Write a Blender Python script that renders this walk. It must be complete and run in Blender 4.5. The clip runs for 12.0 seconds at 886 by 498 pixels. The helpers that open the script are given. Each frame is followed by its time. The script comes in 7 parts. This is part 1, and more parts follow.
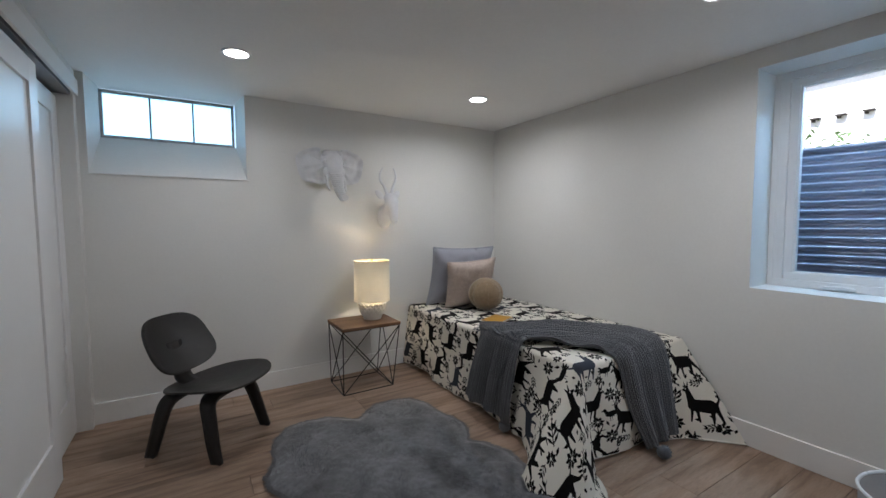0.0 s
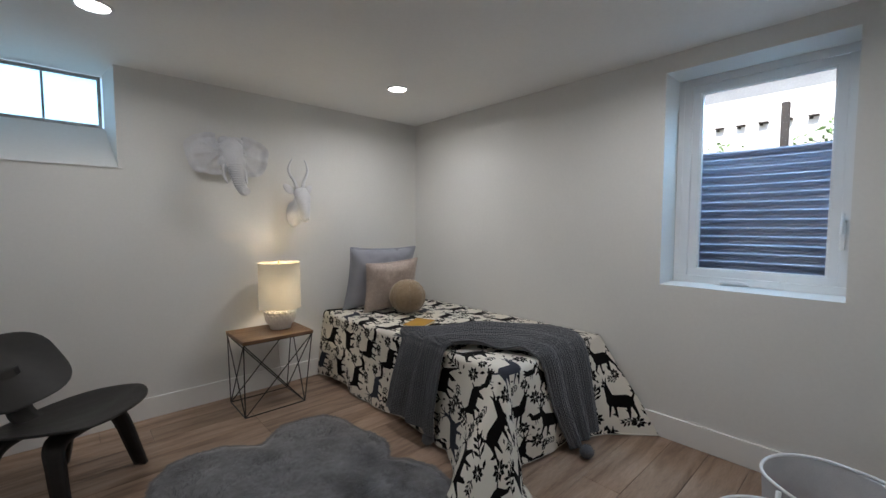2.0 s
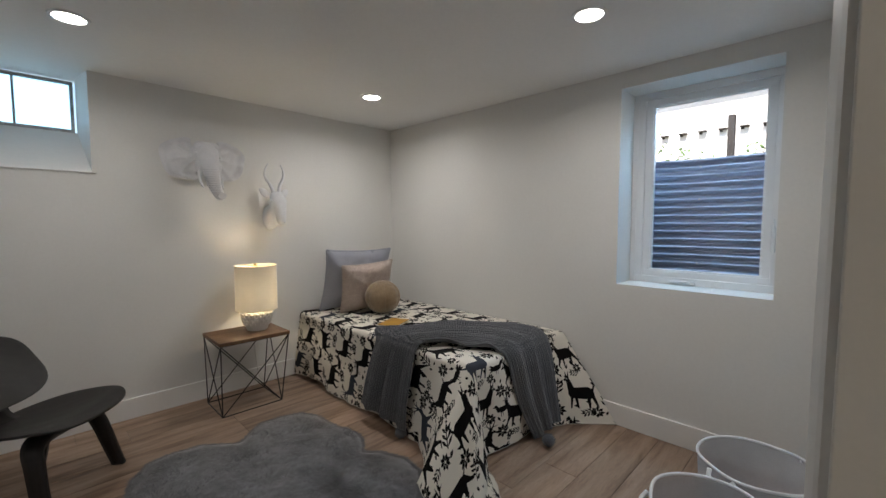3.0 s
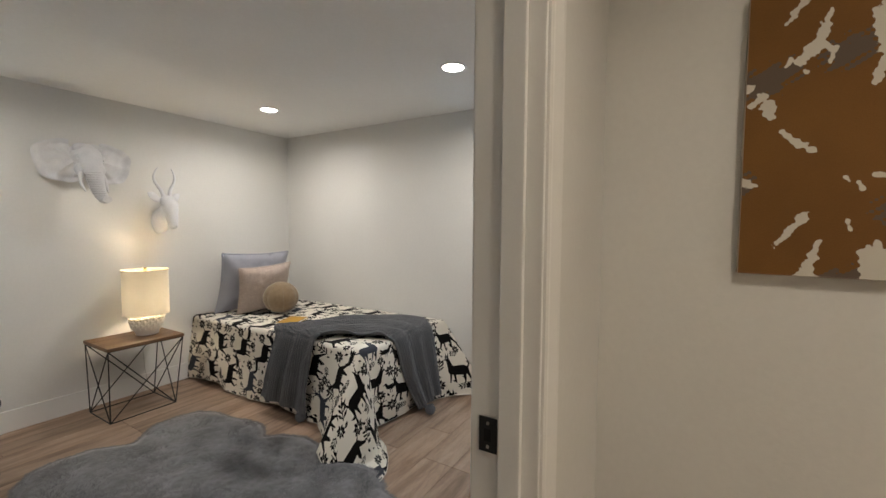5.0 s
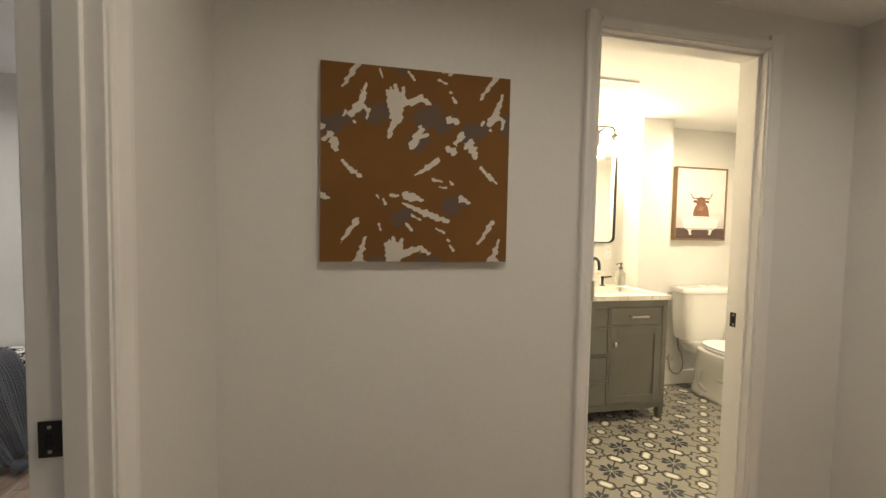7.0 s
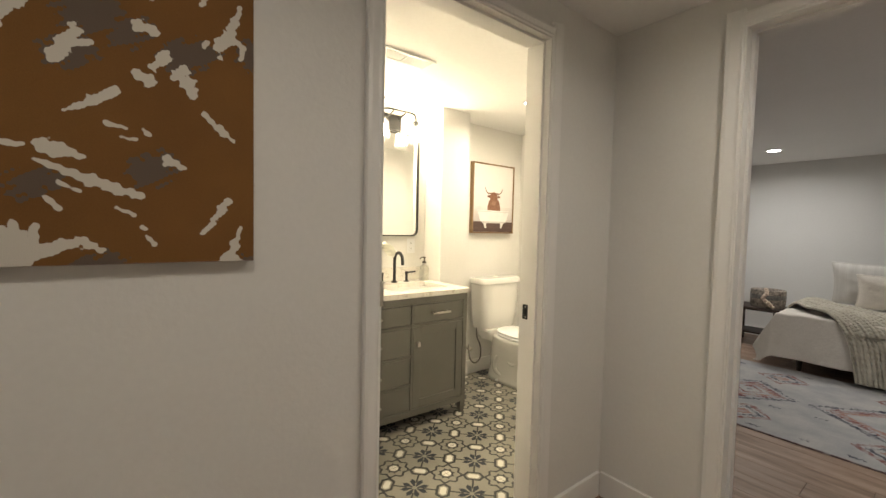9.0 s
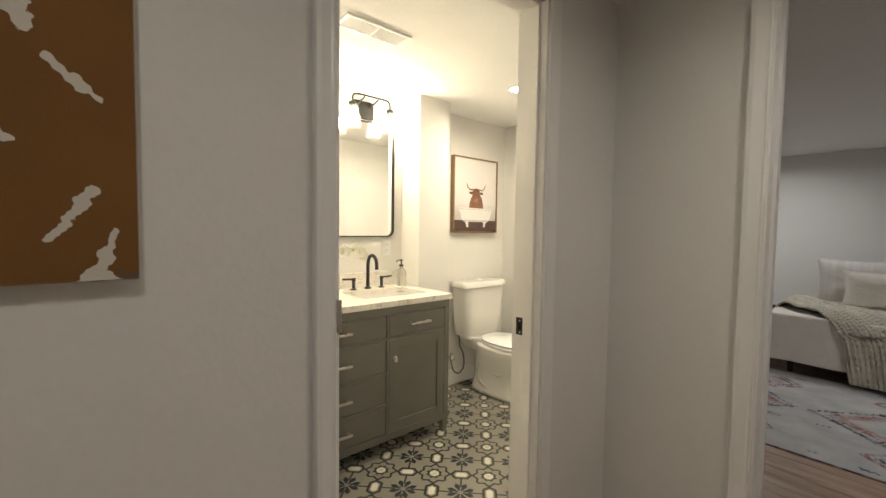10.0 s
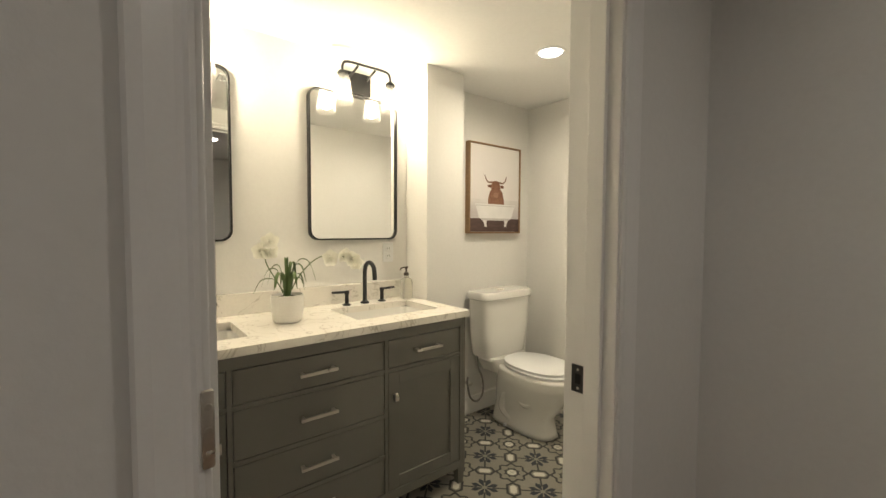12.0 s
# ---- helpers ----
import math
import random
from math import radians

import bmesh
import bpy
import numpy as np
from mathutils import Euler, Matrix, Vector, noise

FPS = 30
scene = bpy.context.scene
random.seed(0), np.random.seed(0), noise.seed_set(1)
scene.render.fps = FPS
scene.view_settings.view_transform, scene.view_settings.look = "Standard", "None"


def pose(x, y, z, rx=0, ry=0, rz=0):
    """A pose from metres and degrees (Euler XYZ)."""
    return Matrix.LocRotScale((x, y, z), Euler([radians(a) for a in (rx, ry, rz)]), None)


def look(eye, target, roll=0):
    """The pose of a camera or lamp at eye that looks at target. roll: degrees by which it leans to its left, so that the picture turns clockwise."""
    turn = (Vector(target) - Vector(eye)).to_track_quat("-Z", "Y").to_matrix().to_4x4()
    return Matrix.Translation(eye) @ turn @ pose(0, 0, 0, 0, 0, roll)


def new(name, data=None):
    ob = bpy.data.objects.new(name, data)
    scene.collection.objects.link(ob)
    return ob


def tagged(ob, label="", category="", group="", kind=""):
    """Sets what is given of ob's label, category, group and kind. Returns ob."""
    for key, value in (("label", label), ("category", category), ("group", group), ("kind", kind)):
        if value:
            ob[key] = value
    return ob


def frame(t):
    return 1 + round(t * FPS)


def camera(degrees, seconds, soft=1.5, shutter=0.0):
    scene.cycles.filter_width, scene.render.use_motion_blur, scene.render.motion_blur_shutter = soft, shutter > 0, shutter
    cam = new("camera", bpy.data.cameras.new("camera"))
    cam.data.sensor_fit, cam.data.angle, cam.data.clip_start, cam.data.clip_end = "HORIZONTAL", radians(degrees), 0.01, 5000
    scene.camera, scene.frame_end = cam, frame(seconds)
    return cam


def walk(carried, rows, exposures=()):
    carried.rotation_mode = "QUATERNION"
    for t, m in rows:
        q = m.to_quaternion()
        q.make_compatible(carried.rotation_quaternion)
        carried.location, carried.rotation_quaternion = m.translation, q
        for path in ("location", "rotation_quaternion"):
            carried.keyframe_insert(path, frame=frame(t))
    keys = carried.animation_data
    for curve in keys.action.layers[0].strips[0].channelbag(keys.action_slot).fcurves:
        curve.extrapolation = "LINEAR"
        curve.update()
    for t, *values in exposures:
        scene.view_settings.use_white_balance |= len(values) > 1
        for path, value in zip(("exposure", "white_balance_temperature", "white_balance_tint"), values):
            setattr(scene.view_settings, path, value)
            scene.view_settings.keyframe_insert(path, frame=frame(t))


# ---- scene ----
cam = camera(95.0, 12.0)
PATH = [
    (0, (0.036, 1.312, 1.266), (1.08, 3.013, 1.138), -0.3),
    (0.5, (0.106, 1.391, 1.251), (1.161, 3.085, 1.125), -0.3),
    (1, (0.131, 1.434, 1.244), (1.257, 3.083, 1.123), -0.2),
    (1.5, (0.17, 1.45, 1.247), (1.396, 3.025, 1.121), -0.2),
    (2, (0.161, 1.456, 1.247), (1.508, 2.93, 1.122), -0.0),
    (2.5, (0.152, 1.406, 1.263), (1.551, 2.829, 1.134), 0.0),
    (4.5, (-0.101, 1.097, 1.303), (1.475, 2.323, 1.185), 0.2),
    (5, (-0.161, 1.015, 1.303), (1.552, 2.04, 1.185), 0.3),
    (5.5, (-0.263, 0.939, 1.319), (1.589, 1.684, 1.194), 0.3),
    (6, (-0.336, 0.89, 1.323), (1.616, 1.309, 1.205), 0.7),
    (6.5, (-0.346, 0.859, 1.32), (1.651, 0.845, 1.216), 0.9),
    (7, (-0.319, 0.803, 1.304), (1.632, 0.377, 1.206), 1.1),
    (7.5, (-0.264, 0.739, 1.295), (1.584, -0.019, 1.198), 1.1),
    (9.5, (0.094, 0.436, 1.276), (1.629, -0.843, 1.177), 1.1),
    (10, (0.206, 0.345, 1.28), (1.72, -0.958, 1.18), 0.8),
    (10.5, (0.302, 0.265, 1.281), (1.821, -1.033, 1.181), 0.6),
    (11, (0.408, 0.188, 1.28), (1.923, -1.113, 1.178), 0.5),
    (11.5, (0.508, 0.098, 1.27), (2.034, -1.191, 1.176), 0.3),
    (12, (0.596, 0.003, 1.27), (2.156, -1.244, 1.178), 0.2),
]
EXPOSURES = [(0.0, 1.18, 6050, 10), (2.5, 1.08, 6400, 10), (4.5, 1.35, 7000, 10), (5.5, 1.8, 6900, 10), (6.5, 1.66, 6950, 10), (7.5, 1.46, 6800, 10), (9.5, 1.32, 6500, 10), (10.0, 1.13, 6400, 10), (11.0, 0.97, 6300, 10), (11.5, 0.76, 6300, 10), (12.0, 0.58, 6300, 10)]
walk(cam, [(t, look(eye, target, roll)) for t, eye, target, roll in PATH], EXPOSURES)

# world, sun, lamps
world = bpy.data.worlds.new("sky")
scene.world = world
world.use_nodes = True
wn = world.node_tree
sky = wn.nodes.new("ShaderNodeTexSky")
sky.sky_type = "NISHITA"
sky.sun_disc = False
sky.sun_elevation = radians(48)
sky.sun_rotation = radians(261)
bg = wn.nodes["Background"]
bg.inputs["Strength"].default_value = 0.15
wn.links.new(sky.outputs[0], bg.inputs["Color"])

sun_data = bpy.data.lights.new("sun", "SUN")
sun_data.energy = 5.0
sun_data.angle = radians(0.5)
sun_data.color = (1.0, 0.95, 0.87)
sun = new("sun", sun_data)
sun.matrix_world = look((0, 0, 0), (0.66, 0.10, -0.74))

CEIL = 2.19


def downlight_lamp(x, y, watts, col, z=CEIL):
    d = bpy.data.lights.new("downlight_lamp", "AREA")
    d.shape, d.size, d.energy, d.color = "DISK", 0.12, watts, col
    d.spread = radians(165)
    ob = new("downlight_lamp", d)
    ob.matrix_world = pose(x, y, z - 0.012)
    return ob


def bulb_lamp(x, y, z, watts, col, size=0.03):
    d = bpy.data.lights.new("bulb_lamp", "POINT")
    d.energy, d.color, d.shadow_soft_size = watts, col, size
    ob = new("bulb_lamp", d)
    ob.location = (x, y, z)
    return ob


NEUTRAL, WARM, AMBER = (1.0, 0.975, 0.955), (1.0, 0.86, 0.62), (1.0, 0.75, 0.45)
BEDROOM_SPOTS = [(0.27, 3.82), (1.89, 3.82), (1.87, 2.17)]
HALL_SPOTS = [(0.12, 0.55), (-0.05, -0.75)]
BATH_SPOTS = [(1.92, -1.76)]
# second guest spot is unseen, added to brighten that room
GUEST_SPOTS = [(1.29, -4.9), (-0.6, -3.3)]
for (x, y), watts in zip(BEDROOM_SPOTS, (1.9, 3.1, 3.1)):
    downlight_lamp(x, y, watts, NEUTRAL)
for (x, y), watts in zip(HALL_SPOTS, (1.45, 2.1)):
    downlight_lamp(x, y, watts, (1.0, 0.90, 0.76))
for x, y in BATH_SPOTS:
    downlight_lamp(x, y, 6.0, WARM)
for x, y in GUEST_SPOTS:
    downlight_lamp(x, y, 4.6, (1.0, 0.98, 0.95))



def window_lamp(eye, target, w, h, watts, col):
    """An area lamp added outside a window to stand in for sky light entering through its opening."""
    d = bpy.data.lights.new("window_lamp", "AREA")
    d.shape, d.size, d.size_y, d.energy, d.color = "RECTANGLE", w, h, watts, col
    ob = new("window_lamp", d)
    ob.matrix_world = look(eye, target)
    return ob


SKYLIGHT = (0.40, 0.70, 1.0)
window_lamp((3.06, 1.936, 2.21), (2.0, 1.936, 1.25), 0.66, 0.26, 6, SKYLIGHT)
window_lamp((-0.07, 5.12, 2.03), (-0.07, 4.2, 1.85), 0.95, 0.42, 1.2, SKYLIGHT)


# materials
def material(name, col, rough=0.6, col2=None, scale=6.0, fine=0.0, fine_scale=120.0, bump=0.0, bump_scale=200.0, metal=0.0,
             stretch=(1, 1, 1), coat=0.0, transmission=0.0, sheen=0.0, wear=0.0, ior=1.45, per_object=0.0, local=False):
    """A principled surface with broad tone changes, fine grain, bump and roughness wear."""
    m = bpy.data.materials.new(name)
    m.use_nodes = True
    nt = m.node_tree
    b = nt.nodes["Principled BSDF"]
    n = nt.nodes.new
    geo = n("ShaderNodeTexCoord") if local else n("ShaderNodeNewGeometry")
    mp = n("ShaderNodeMapping")
    mp.inputs["Scale"].default_value = stretch
    nt.links.new(geo.outputs["Object" if local else "Position"], mp.inputs["Vector"])
    b.inputs["Roughness"].default_value = rough
    b.inputs["Metallic"].default_value = metal
    b.inputs["Coat Weight"].default_value = coat
    b.inputs["Transmission Weight"].default_value = transmission
    b.inputs["Sheen Weight"].default_value = sheen
    b.inputs["IOR"].default_value = ior
    col2 = col2 or tuple(c * 0.88 for c in col)
    t = n("ShaderNodeTexNoise")
    t.inputs["Scale"].default_value = scale
    t.inputs["Detail"].default_value = 5
    nt.links.new(mp.outputs[0], t.inputs["Vector"])
    ramp = n("ShaderNodeValToRGB")
    ramp.color_ramp.elements[0].position, ramp.color_ramp.elements[1].position = 0.32, 0.68
    ramp.color_ramp.elements[0].color = (*col, 1)
    ramp.color_ramp.elements[1].color = (*col2, 1)
    nt.links.new(t.outputs["Fac"], ramp.inputs[0])
    out = ramp.outputs[0]
    t2 = n("ShaderNodeTexNoise")
    t2.inputs["Scale"].default_value = fine_scale
    t2.inputs["Detail"].default_value = 3
    nt.links.new(mp.outputs[0], t2.inputs["Vector"])
    if fine > 0:
        mr = n("ShaderNodeMapRange")
        mr.inputs["From Min"].default_value, mr.inputs["From Max"].default_value = 0.3, 0.7
        mr.inputs["To Min"].default_value, mr.inputs["To Max"].default_value = 1 - fine, 1 + fine * 0.4
        nt.links.new(t2.outputs["Fac"], mr.inputs["Value"])
        mul = n("ShaderNodeVectorMath")
        mul.operation = "SCALE"
        nt.links.new(out, mul.inputs[0])
        nt.links.new(mr.outputs[0], mul.inputs["Scale"])
        out = mul.outputs[0]
    if per_object > 0:
        oi = n("ShaderNodeObjectInfo")
        mr = n("ShaderNodeMapRange")
        mr.inputs["To Min"].default_value, mr.inputs["To Max"].default_value = 1 - per_object, 1 + per_object * 0.5
        nt.links.new(oi.outputs["Random"], mr.inputs["Value"])
        mul = n("ShaderNodeVectorMath")
        mul.operation = "SCALE"
        nt.links.new(out, mul.inputs[0])
        nt.links.new(mr.outputs[0], mul.inputs["Scale"])
        out = mul.outputs[0]
    nt.links.new(out, b.inputs["Base Color"])
    if wear > 0:
        mr = n("ShaderNodeMapRange")
        mr.inputs["To Min"].default_value, mr.inputs["To Max"].default_value = max(0.02, rough - wear), min(1, rough + wear)
        nt.links.new(t.outputs["Fac"], mr.inputs["Value"])
        nt.links.new(mr.outputs[0], b.inputs["Roughness"])
    if bump > 0:
        bt = n("ShaderNodeTexNoise")
        bt.inputs["Scale"].default_value = bump_scale
        bt.inputs["Detail"].default_value = 4
        nt.links.new(mp.outputs[0], bt.inputs["Vector"])
        bp = n("ShaderNodeBump")
        bp.inputs["Strength"].default_value = bump
        bp.inputs["Distance"].default_value = 0.004
        nt.links.new(bt.outputs["Fac"], bp.inputs["Height"])
        nt.links.new(bp.outputs[0], b.inputs["Normal"])
    return m


def glow(name, col, strength):
    m = bpy.data.materials.new(name)
    m.use_nodes = True
    b = m.node_tree.nodes["Principled BSDF"]
    b.inputs["Base Color"].default_value = (*col, 1)
    b.inputs["Emission Color"].default_value = (*col, 1)
    b.inputs["Emission Strength"].default_value = strength
    return m


M_WALL = material("wall_paint", (0.76, 0.75, 0.725), 0.75, (0.725, 0.715, 0.69), 1.3, 0.02, 60, 0.12, 90)
M_CEIL = material("ceiling_paint", (0.87, 0.865, 0.85), 0.8, (0.83, 0.825, 0.81), 1.1, 0.02, 60, 0.12, 70)
M_TRIM = material("trim_paint", (0.82, 0.81, 0.79), 0.32, (0.79, 0.78, 0.76), 3, 0.015, 200, 0.03, 40, wear=0.08)
M_WHITE = material("white_vinyl", (0.82, 0.83, 0.84), 0.3, (0.78, 0.79, 0.80), 5, wear=0.08)
M_SUBFLOOR = material("subfloor", (0.10, 0.07, 0.05), 0.9)
M_EARTH = material("earth", (0.20, 0.17, 0.13), 0.95, (0.12, 0.11, 0.07), 2.5, 0.2, 30, 0.6, 14)
M_BLACK = material("black_metal", (0.012, 0.012, 0.013), 0.38, (0.02, 0.02, 0.02), 12, 0.1, 200, 0.05, 150, wear=0.1)
M_STEEL = material("brushed_nickel", (0.62, 0.59, 0.54), 0.3, (0.55, 0.52, 0.48), 20, 0.05, 300, metal=1.0, wear=0.1)
M_LENS = glow("lamp_diffuser", (1.0, 0.97, 0.92), 9.0)


# building helpers
def box(bm, x0, x1, y0, y1, z0, z1, bevel=0.0):
    r = bmesh.ops.create_cube(bm, size=1.0)
    bmesh.ops.transform(bm, matrix=Matrix.Translation(((x0 + x1) / 2, (y0 + y1) / 2, (z0 + z1) / 2)) @ Matrix.Diagonal((x1 - x0, y1 - y0, z1 - z0, 1)), verts=r["verts"])
    if bevel > 0:
        edges = {e for v in r["verts"] for e in v.link_edges}
        bmesh.ops.bevel(bm, geom=list(edges), offset=bevel, segments=2, affect="EDGES", profile=0.5)
    return r["verts"]


def tube(bm, a, b, r0, r1=None, seg=12):
    a, b = Vector(a), Vector(b)
    r1 = r0 if r1 is None else r1
    m = Matrix.Translation((a + b) / 2) @ (b - a).to_track_quat("Z", "Y").to_matrix().to_4x4()
    return bmesh.ops.create_cone(bm, cap_ends=True, segments=seg, radius1=r0, radius2=r1, depth=(b - a).length, matrix=m)["verts"]


def lathe(bm, profile, seg=32, centre=(0, 0, 0), close=False):
    """Turns (radius, height) pairs round the z axis."""
    rings = []
    for r, z in profile:
        rings.append([bm.verts.new((centre[0] + r * math.cos(2 * math.pi * k / seg), centre[1] + r * math.sin(2 * math.pi * k / seg), centre[2] + z)) for k in range(seg)])
    for p, q in zip(rings, rings[1:]):
        for k in range(seg):
            bm.faces.new((p[k], p[(k + 1) % seg], q[(k + 1) % seg], q[k]))
    if close:
        bm.faces.new(rings[0][::-1])
        bm.faces.new(rings[-1])
    return rings


def sweep(bm, points, radius, seg=8, closed=False, taper=None):
    """A round rod along points."""
    pts = [Vector(p) for p in points]
    rings, up = [], None
    for i, p in enumerate(pts):
        if closed:
            d = pts[(i + 1) % len(pts)] - pts[i - 1]
        else:
            d = pts[min(i + 1, len(pts) - 1)] - pts[max(i - 1, 0)]
        d.normalize()
        if up is None:
            up = d.orthogonal().normalized()
        side = d.cross(up).normalized()
        up = side.cross(d).normalized()
        r = radius * (taper[i] if taper else 1.0)
        rings.append([bm.verts.new(p + r * (math.cos(2 * math.pi * k / seg) * up + math.sin(2 * math.pi * k / seg) * side)) for k in range(seg)])
    pairs = list(zip(rings, rings[1:])) + ([(rings[-1], rings[0])] if closed else [])
    for a, b in pairs:
        for k in range(seg):
            bm.faces.new((a[k], a[(k + 1) % seg], b[(k + 1) % seg], b[k]))
    if not closed:
        bm.faces.new(rings[0][::-1])
        bm.faces.new(rings[-1])


def surface(bm, f, nu, nv, closed_u=False):
    """A sheet of quads from f(u, v) with u and v from 0 to 1."""
    grid = [[bm.verts.new(f(i / nu, j / nv)) for j in range(nv + 1)] for i in range(nu if closed_u else nu + 1)]
    for i in range(nu):
        for j in range(nv):
            a, b = grid[i], grid[(i + 1) % len(grid)]
            bm.faces.new((a[j], b[j], b[j + 1], a[j + 1]))
    return grid


def finish(name, bm, mat, smooth=False):
    bmesh.ops.recalc_face_normals(bm, faces=bm.faces)
    me = bpy.data.meshes.new(name)
    if smooth:
        for f in bm.faces:
            f.smooth = True
        if smooth != "all":
            for e in bm.edges:
                if len(e.link_faces) == 2 and e.calc_face_angle(0) > radians(40):
                    e.smooth = False
    bm.to_mesh(me)
    bm.free()
    me.materials.append(mat)
    return me


def part(name, bm, mat, parent=None, label="", smooth=False, at=None):
    ob = new(name, finish(name, bm, mat, smooth))
    ob.parent = parent
    if at is not None:
        ob.matrix_basis = at
    return tagged(ob, label)


def thing(name, where, label, category, group=""):
    ob = new(name)
    ob.empty_display_size = 0.1
    ob.matrix_basis = where if isinstance(where, Matrix) else pose(*where)
    return tagged(ob, label, category, group)


def setting(name, bm, mat, label, category, smooth=False):
    return tagged(part(name, bm, mat, None, label, smooth), label, category, kind="structure")


def boxes(*rows):
    bm = bmesh.new()
    for r in rows:
        box(bm, *r)
    return bm


# plan: bedroom, hall, bathroom, guest bedroom
BW, BE, BS, BN = -0.54, 2.67, 1.325, 4.60
HN, HS, HE, HW = 1.215, -1.285, 1.03, -1.35
TE, TS, TN, TW = 2.645, -2.47, 0.27, 1.14
GN, GS, GE, GW = -1.395, -5.9, 2.3, -2.0
HEAD, BATH_HEAD = 2.055, 2.047
TOP = CEIL + 0.10

# north wall with the splayed recess of the high window
WL, WR, WB, WY = -0.50, 0.382, 1.585, 4.89
bm = boxes((-1.2, WL, BN, 4.98, 0, TOP), (WR, 2.95, BN, 4.98, 0, TOP), (WL, WR, BN, 4.98, 0, WB))
for quad in (
    ((WL, BN, WB), (WR, BN, WB), (0.345, WY, 1.856), (-0.475, WY, 1.856)),
    ((WL, BN, WB), (-0.475, WY, 1.856), (-0.475, WY, CEIL), (WL, BN, CEIL)),
    ((WR, BN, CEIL), (0.345, WY, CEIL), (0.345, WY, 1.856), (WR, BN, WB)),
):
    bm.faces.new([bm.verts.new(p) for p in quad])
box(bm, WL + 0.001, WR - 0.001, WY + 0.03, 4.979, WB + 0.001, 1.83)
setting("wall_north", bm, M_WALL, "off-white painted bedroom wall with a splayed high window recess", "wall")

# east wall with the large window
EY0, EY1, EZ0, EZ1 = 1.567, 2.335, 0.897, 2.09
setting("wall_east", boxes((BE, 3.0, BS, EY0, 0, TOP), (BE, 3.0, EY1, BN, 0, TOP), (BE, 3.0, EY0, EY1, 0, EZ0), (BE, 3.0, EY0, EY1, EZ1, TOP)), M_WALL, "off-white painted bedroom wall round a deep window opening", "wall")

# west wall with the closet opening
CY1, CZ = 4.53, 2.06
setting("wall_west", boxes((-0.68, BW, CY1, BN, 0, TOP), (-0.68, BW, BS, CY1, CZ, TOP)), M_WALL, "off-white painted wall beside the sliding closet", "wall")
setting("wall_closet", boxes((-1.32, -1.2, BS, 4.98, 0, TOP)), M_WALL, "off-white painted back wall of the closet", "wall")

# wall between bedroom and hall, and walls round hall, bathroom and guest bedroom
DX0, DX1 = -0.27, 0.482
setting("wall_south", boxes((-1.47, DX0, HN, BS, 0, TOP), (DX1, 2.95, HN, BS, 0, TOP), (DX0, DX1, HN, BS, HEAD, TOP)), M_WALL, "off-white painted wall with the bedroom doorway", "wall")
BY0, BY1 = -0.812, -0.049
setting("wall_hall_east", boxes((HE, TW, BY1, HN, 0, TOP), (HE, TW, HS, BY0, 0, TOP), (HE, TW, BY0, BY1, BATH_HEAD, TOP)), M_WALL, "warm off-white painted hall wall with the bathroom doorway", "wall")
GX0, GX1 = -0.24, 0.529
setting("wall_hall_south", boxes((-1.47, GX0, GN, HS, 0, TOP), (GX1, TW, GN, HS, 0, TOP), (GX0, GX1, GN, HS, HEAD, TOP)), M_WALL, "warm off-white painted hall wall with a bedroom doorway", "wall")
setting("wall_hall_west", boxes((-1.47, HW, HS, HN, 0, TOP)), M_WALL, "off-white painted end wall of the hall", "wall")
setting("wall_bath_east", boxes((TE, 2.95, -2.6, HN, 0, TOP)), M_WALL, "off-white painted bathroom wall behind the vanity", "wall")
setting("wall_bath_pilaster", boxes((2.435, TE, -1.62, -1.352, 0, CEIL)), M_WALL, "off-white boxed-in chase beside the vanity", "wall")
setting("wall_bath_north", boxes((TW, TE, TN, 0.39, 0, TOP)), M_WALL, "off-white painted bathroom wall", "wall")
setting("wall_bath_south", boxes((TW, TE, -2.6, TS, 0, TOP)), M_WALL, "off-white painted bathroom wall beside the toilet", "wall")
setting("wall_bath_west", boxes((1.03, TW, -2.6, HS - 0.11, 0, TOP)), M_WALL, "off-white painted bathroom side wall", "wall")
setting("wall_guest_south", boxes((GW - 0.12, GE + 0.12, GS - 0.12, GS, 0, TOP)), M_WALL, "pale painted guest bedroom wall behind the bed", "wall")
setting("wall_guest_east", boxes((GE, GE + 0.12, GS, -2.6, 0, TOP)), M_WALL, "pale painted guest bedroom wall", "wall")
setting("wall_guest_west", boxes((GW - 0.12, GW, GS, GN, 0, TOP)), M_WALL, "pale painted guest bedroom wall", "wall")
setting("wall_guest_north", boxes((GW, -1.47, GN, GN + 0.11, 0, TOP)), M_WALL, "pale painted guest bedroom wall", "wall")

# ceilings
setting("ceiling_bedroom", boxes((-1.2, 2.67, BS, 4.98, CEIL, CEIL + 0.12)), M_CEIL, "white painted bedroom ceiling", "ceiling")
setting("ceiling_hall", boxes((HW, HE, HS, HN, CEIL, CEIL + 0.12)), M_CEIL, "white painted hall ceiling", "ceiling")
setting("ceiling_bathroom", boxes((TW, TE, TS, TN, CEIL, CEIL + 0.12)), M_CEIL, "white painted bathroom ceiling", "ceiling")
setting("ceiling_guest", boxes((GW, 1.03, GS, GN, CEIL, CEIL + 0.12), (1.03, GE, GS, -2.6, CEIL, CEIL + 0.12)), M_CEIL, "white painted guest bedroom ceiling", "ceiling")
# unseen slab, added above the ceilings to keep sun and sky out
setting("light_block_slab", boxes((-2.2, 3.0, -6.1, 5.02, CEIL + 0.13, CEIL + 0.3)), M_WALL, "unseen plain slab over the basement that keeps daylight out", "roof")

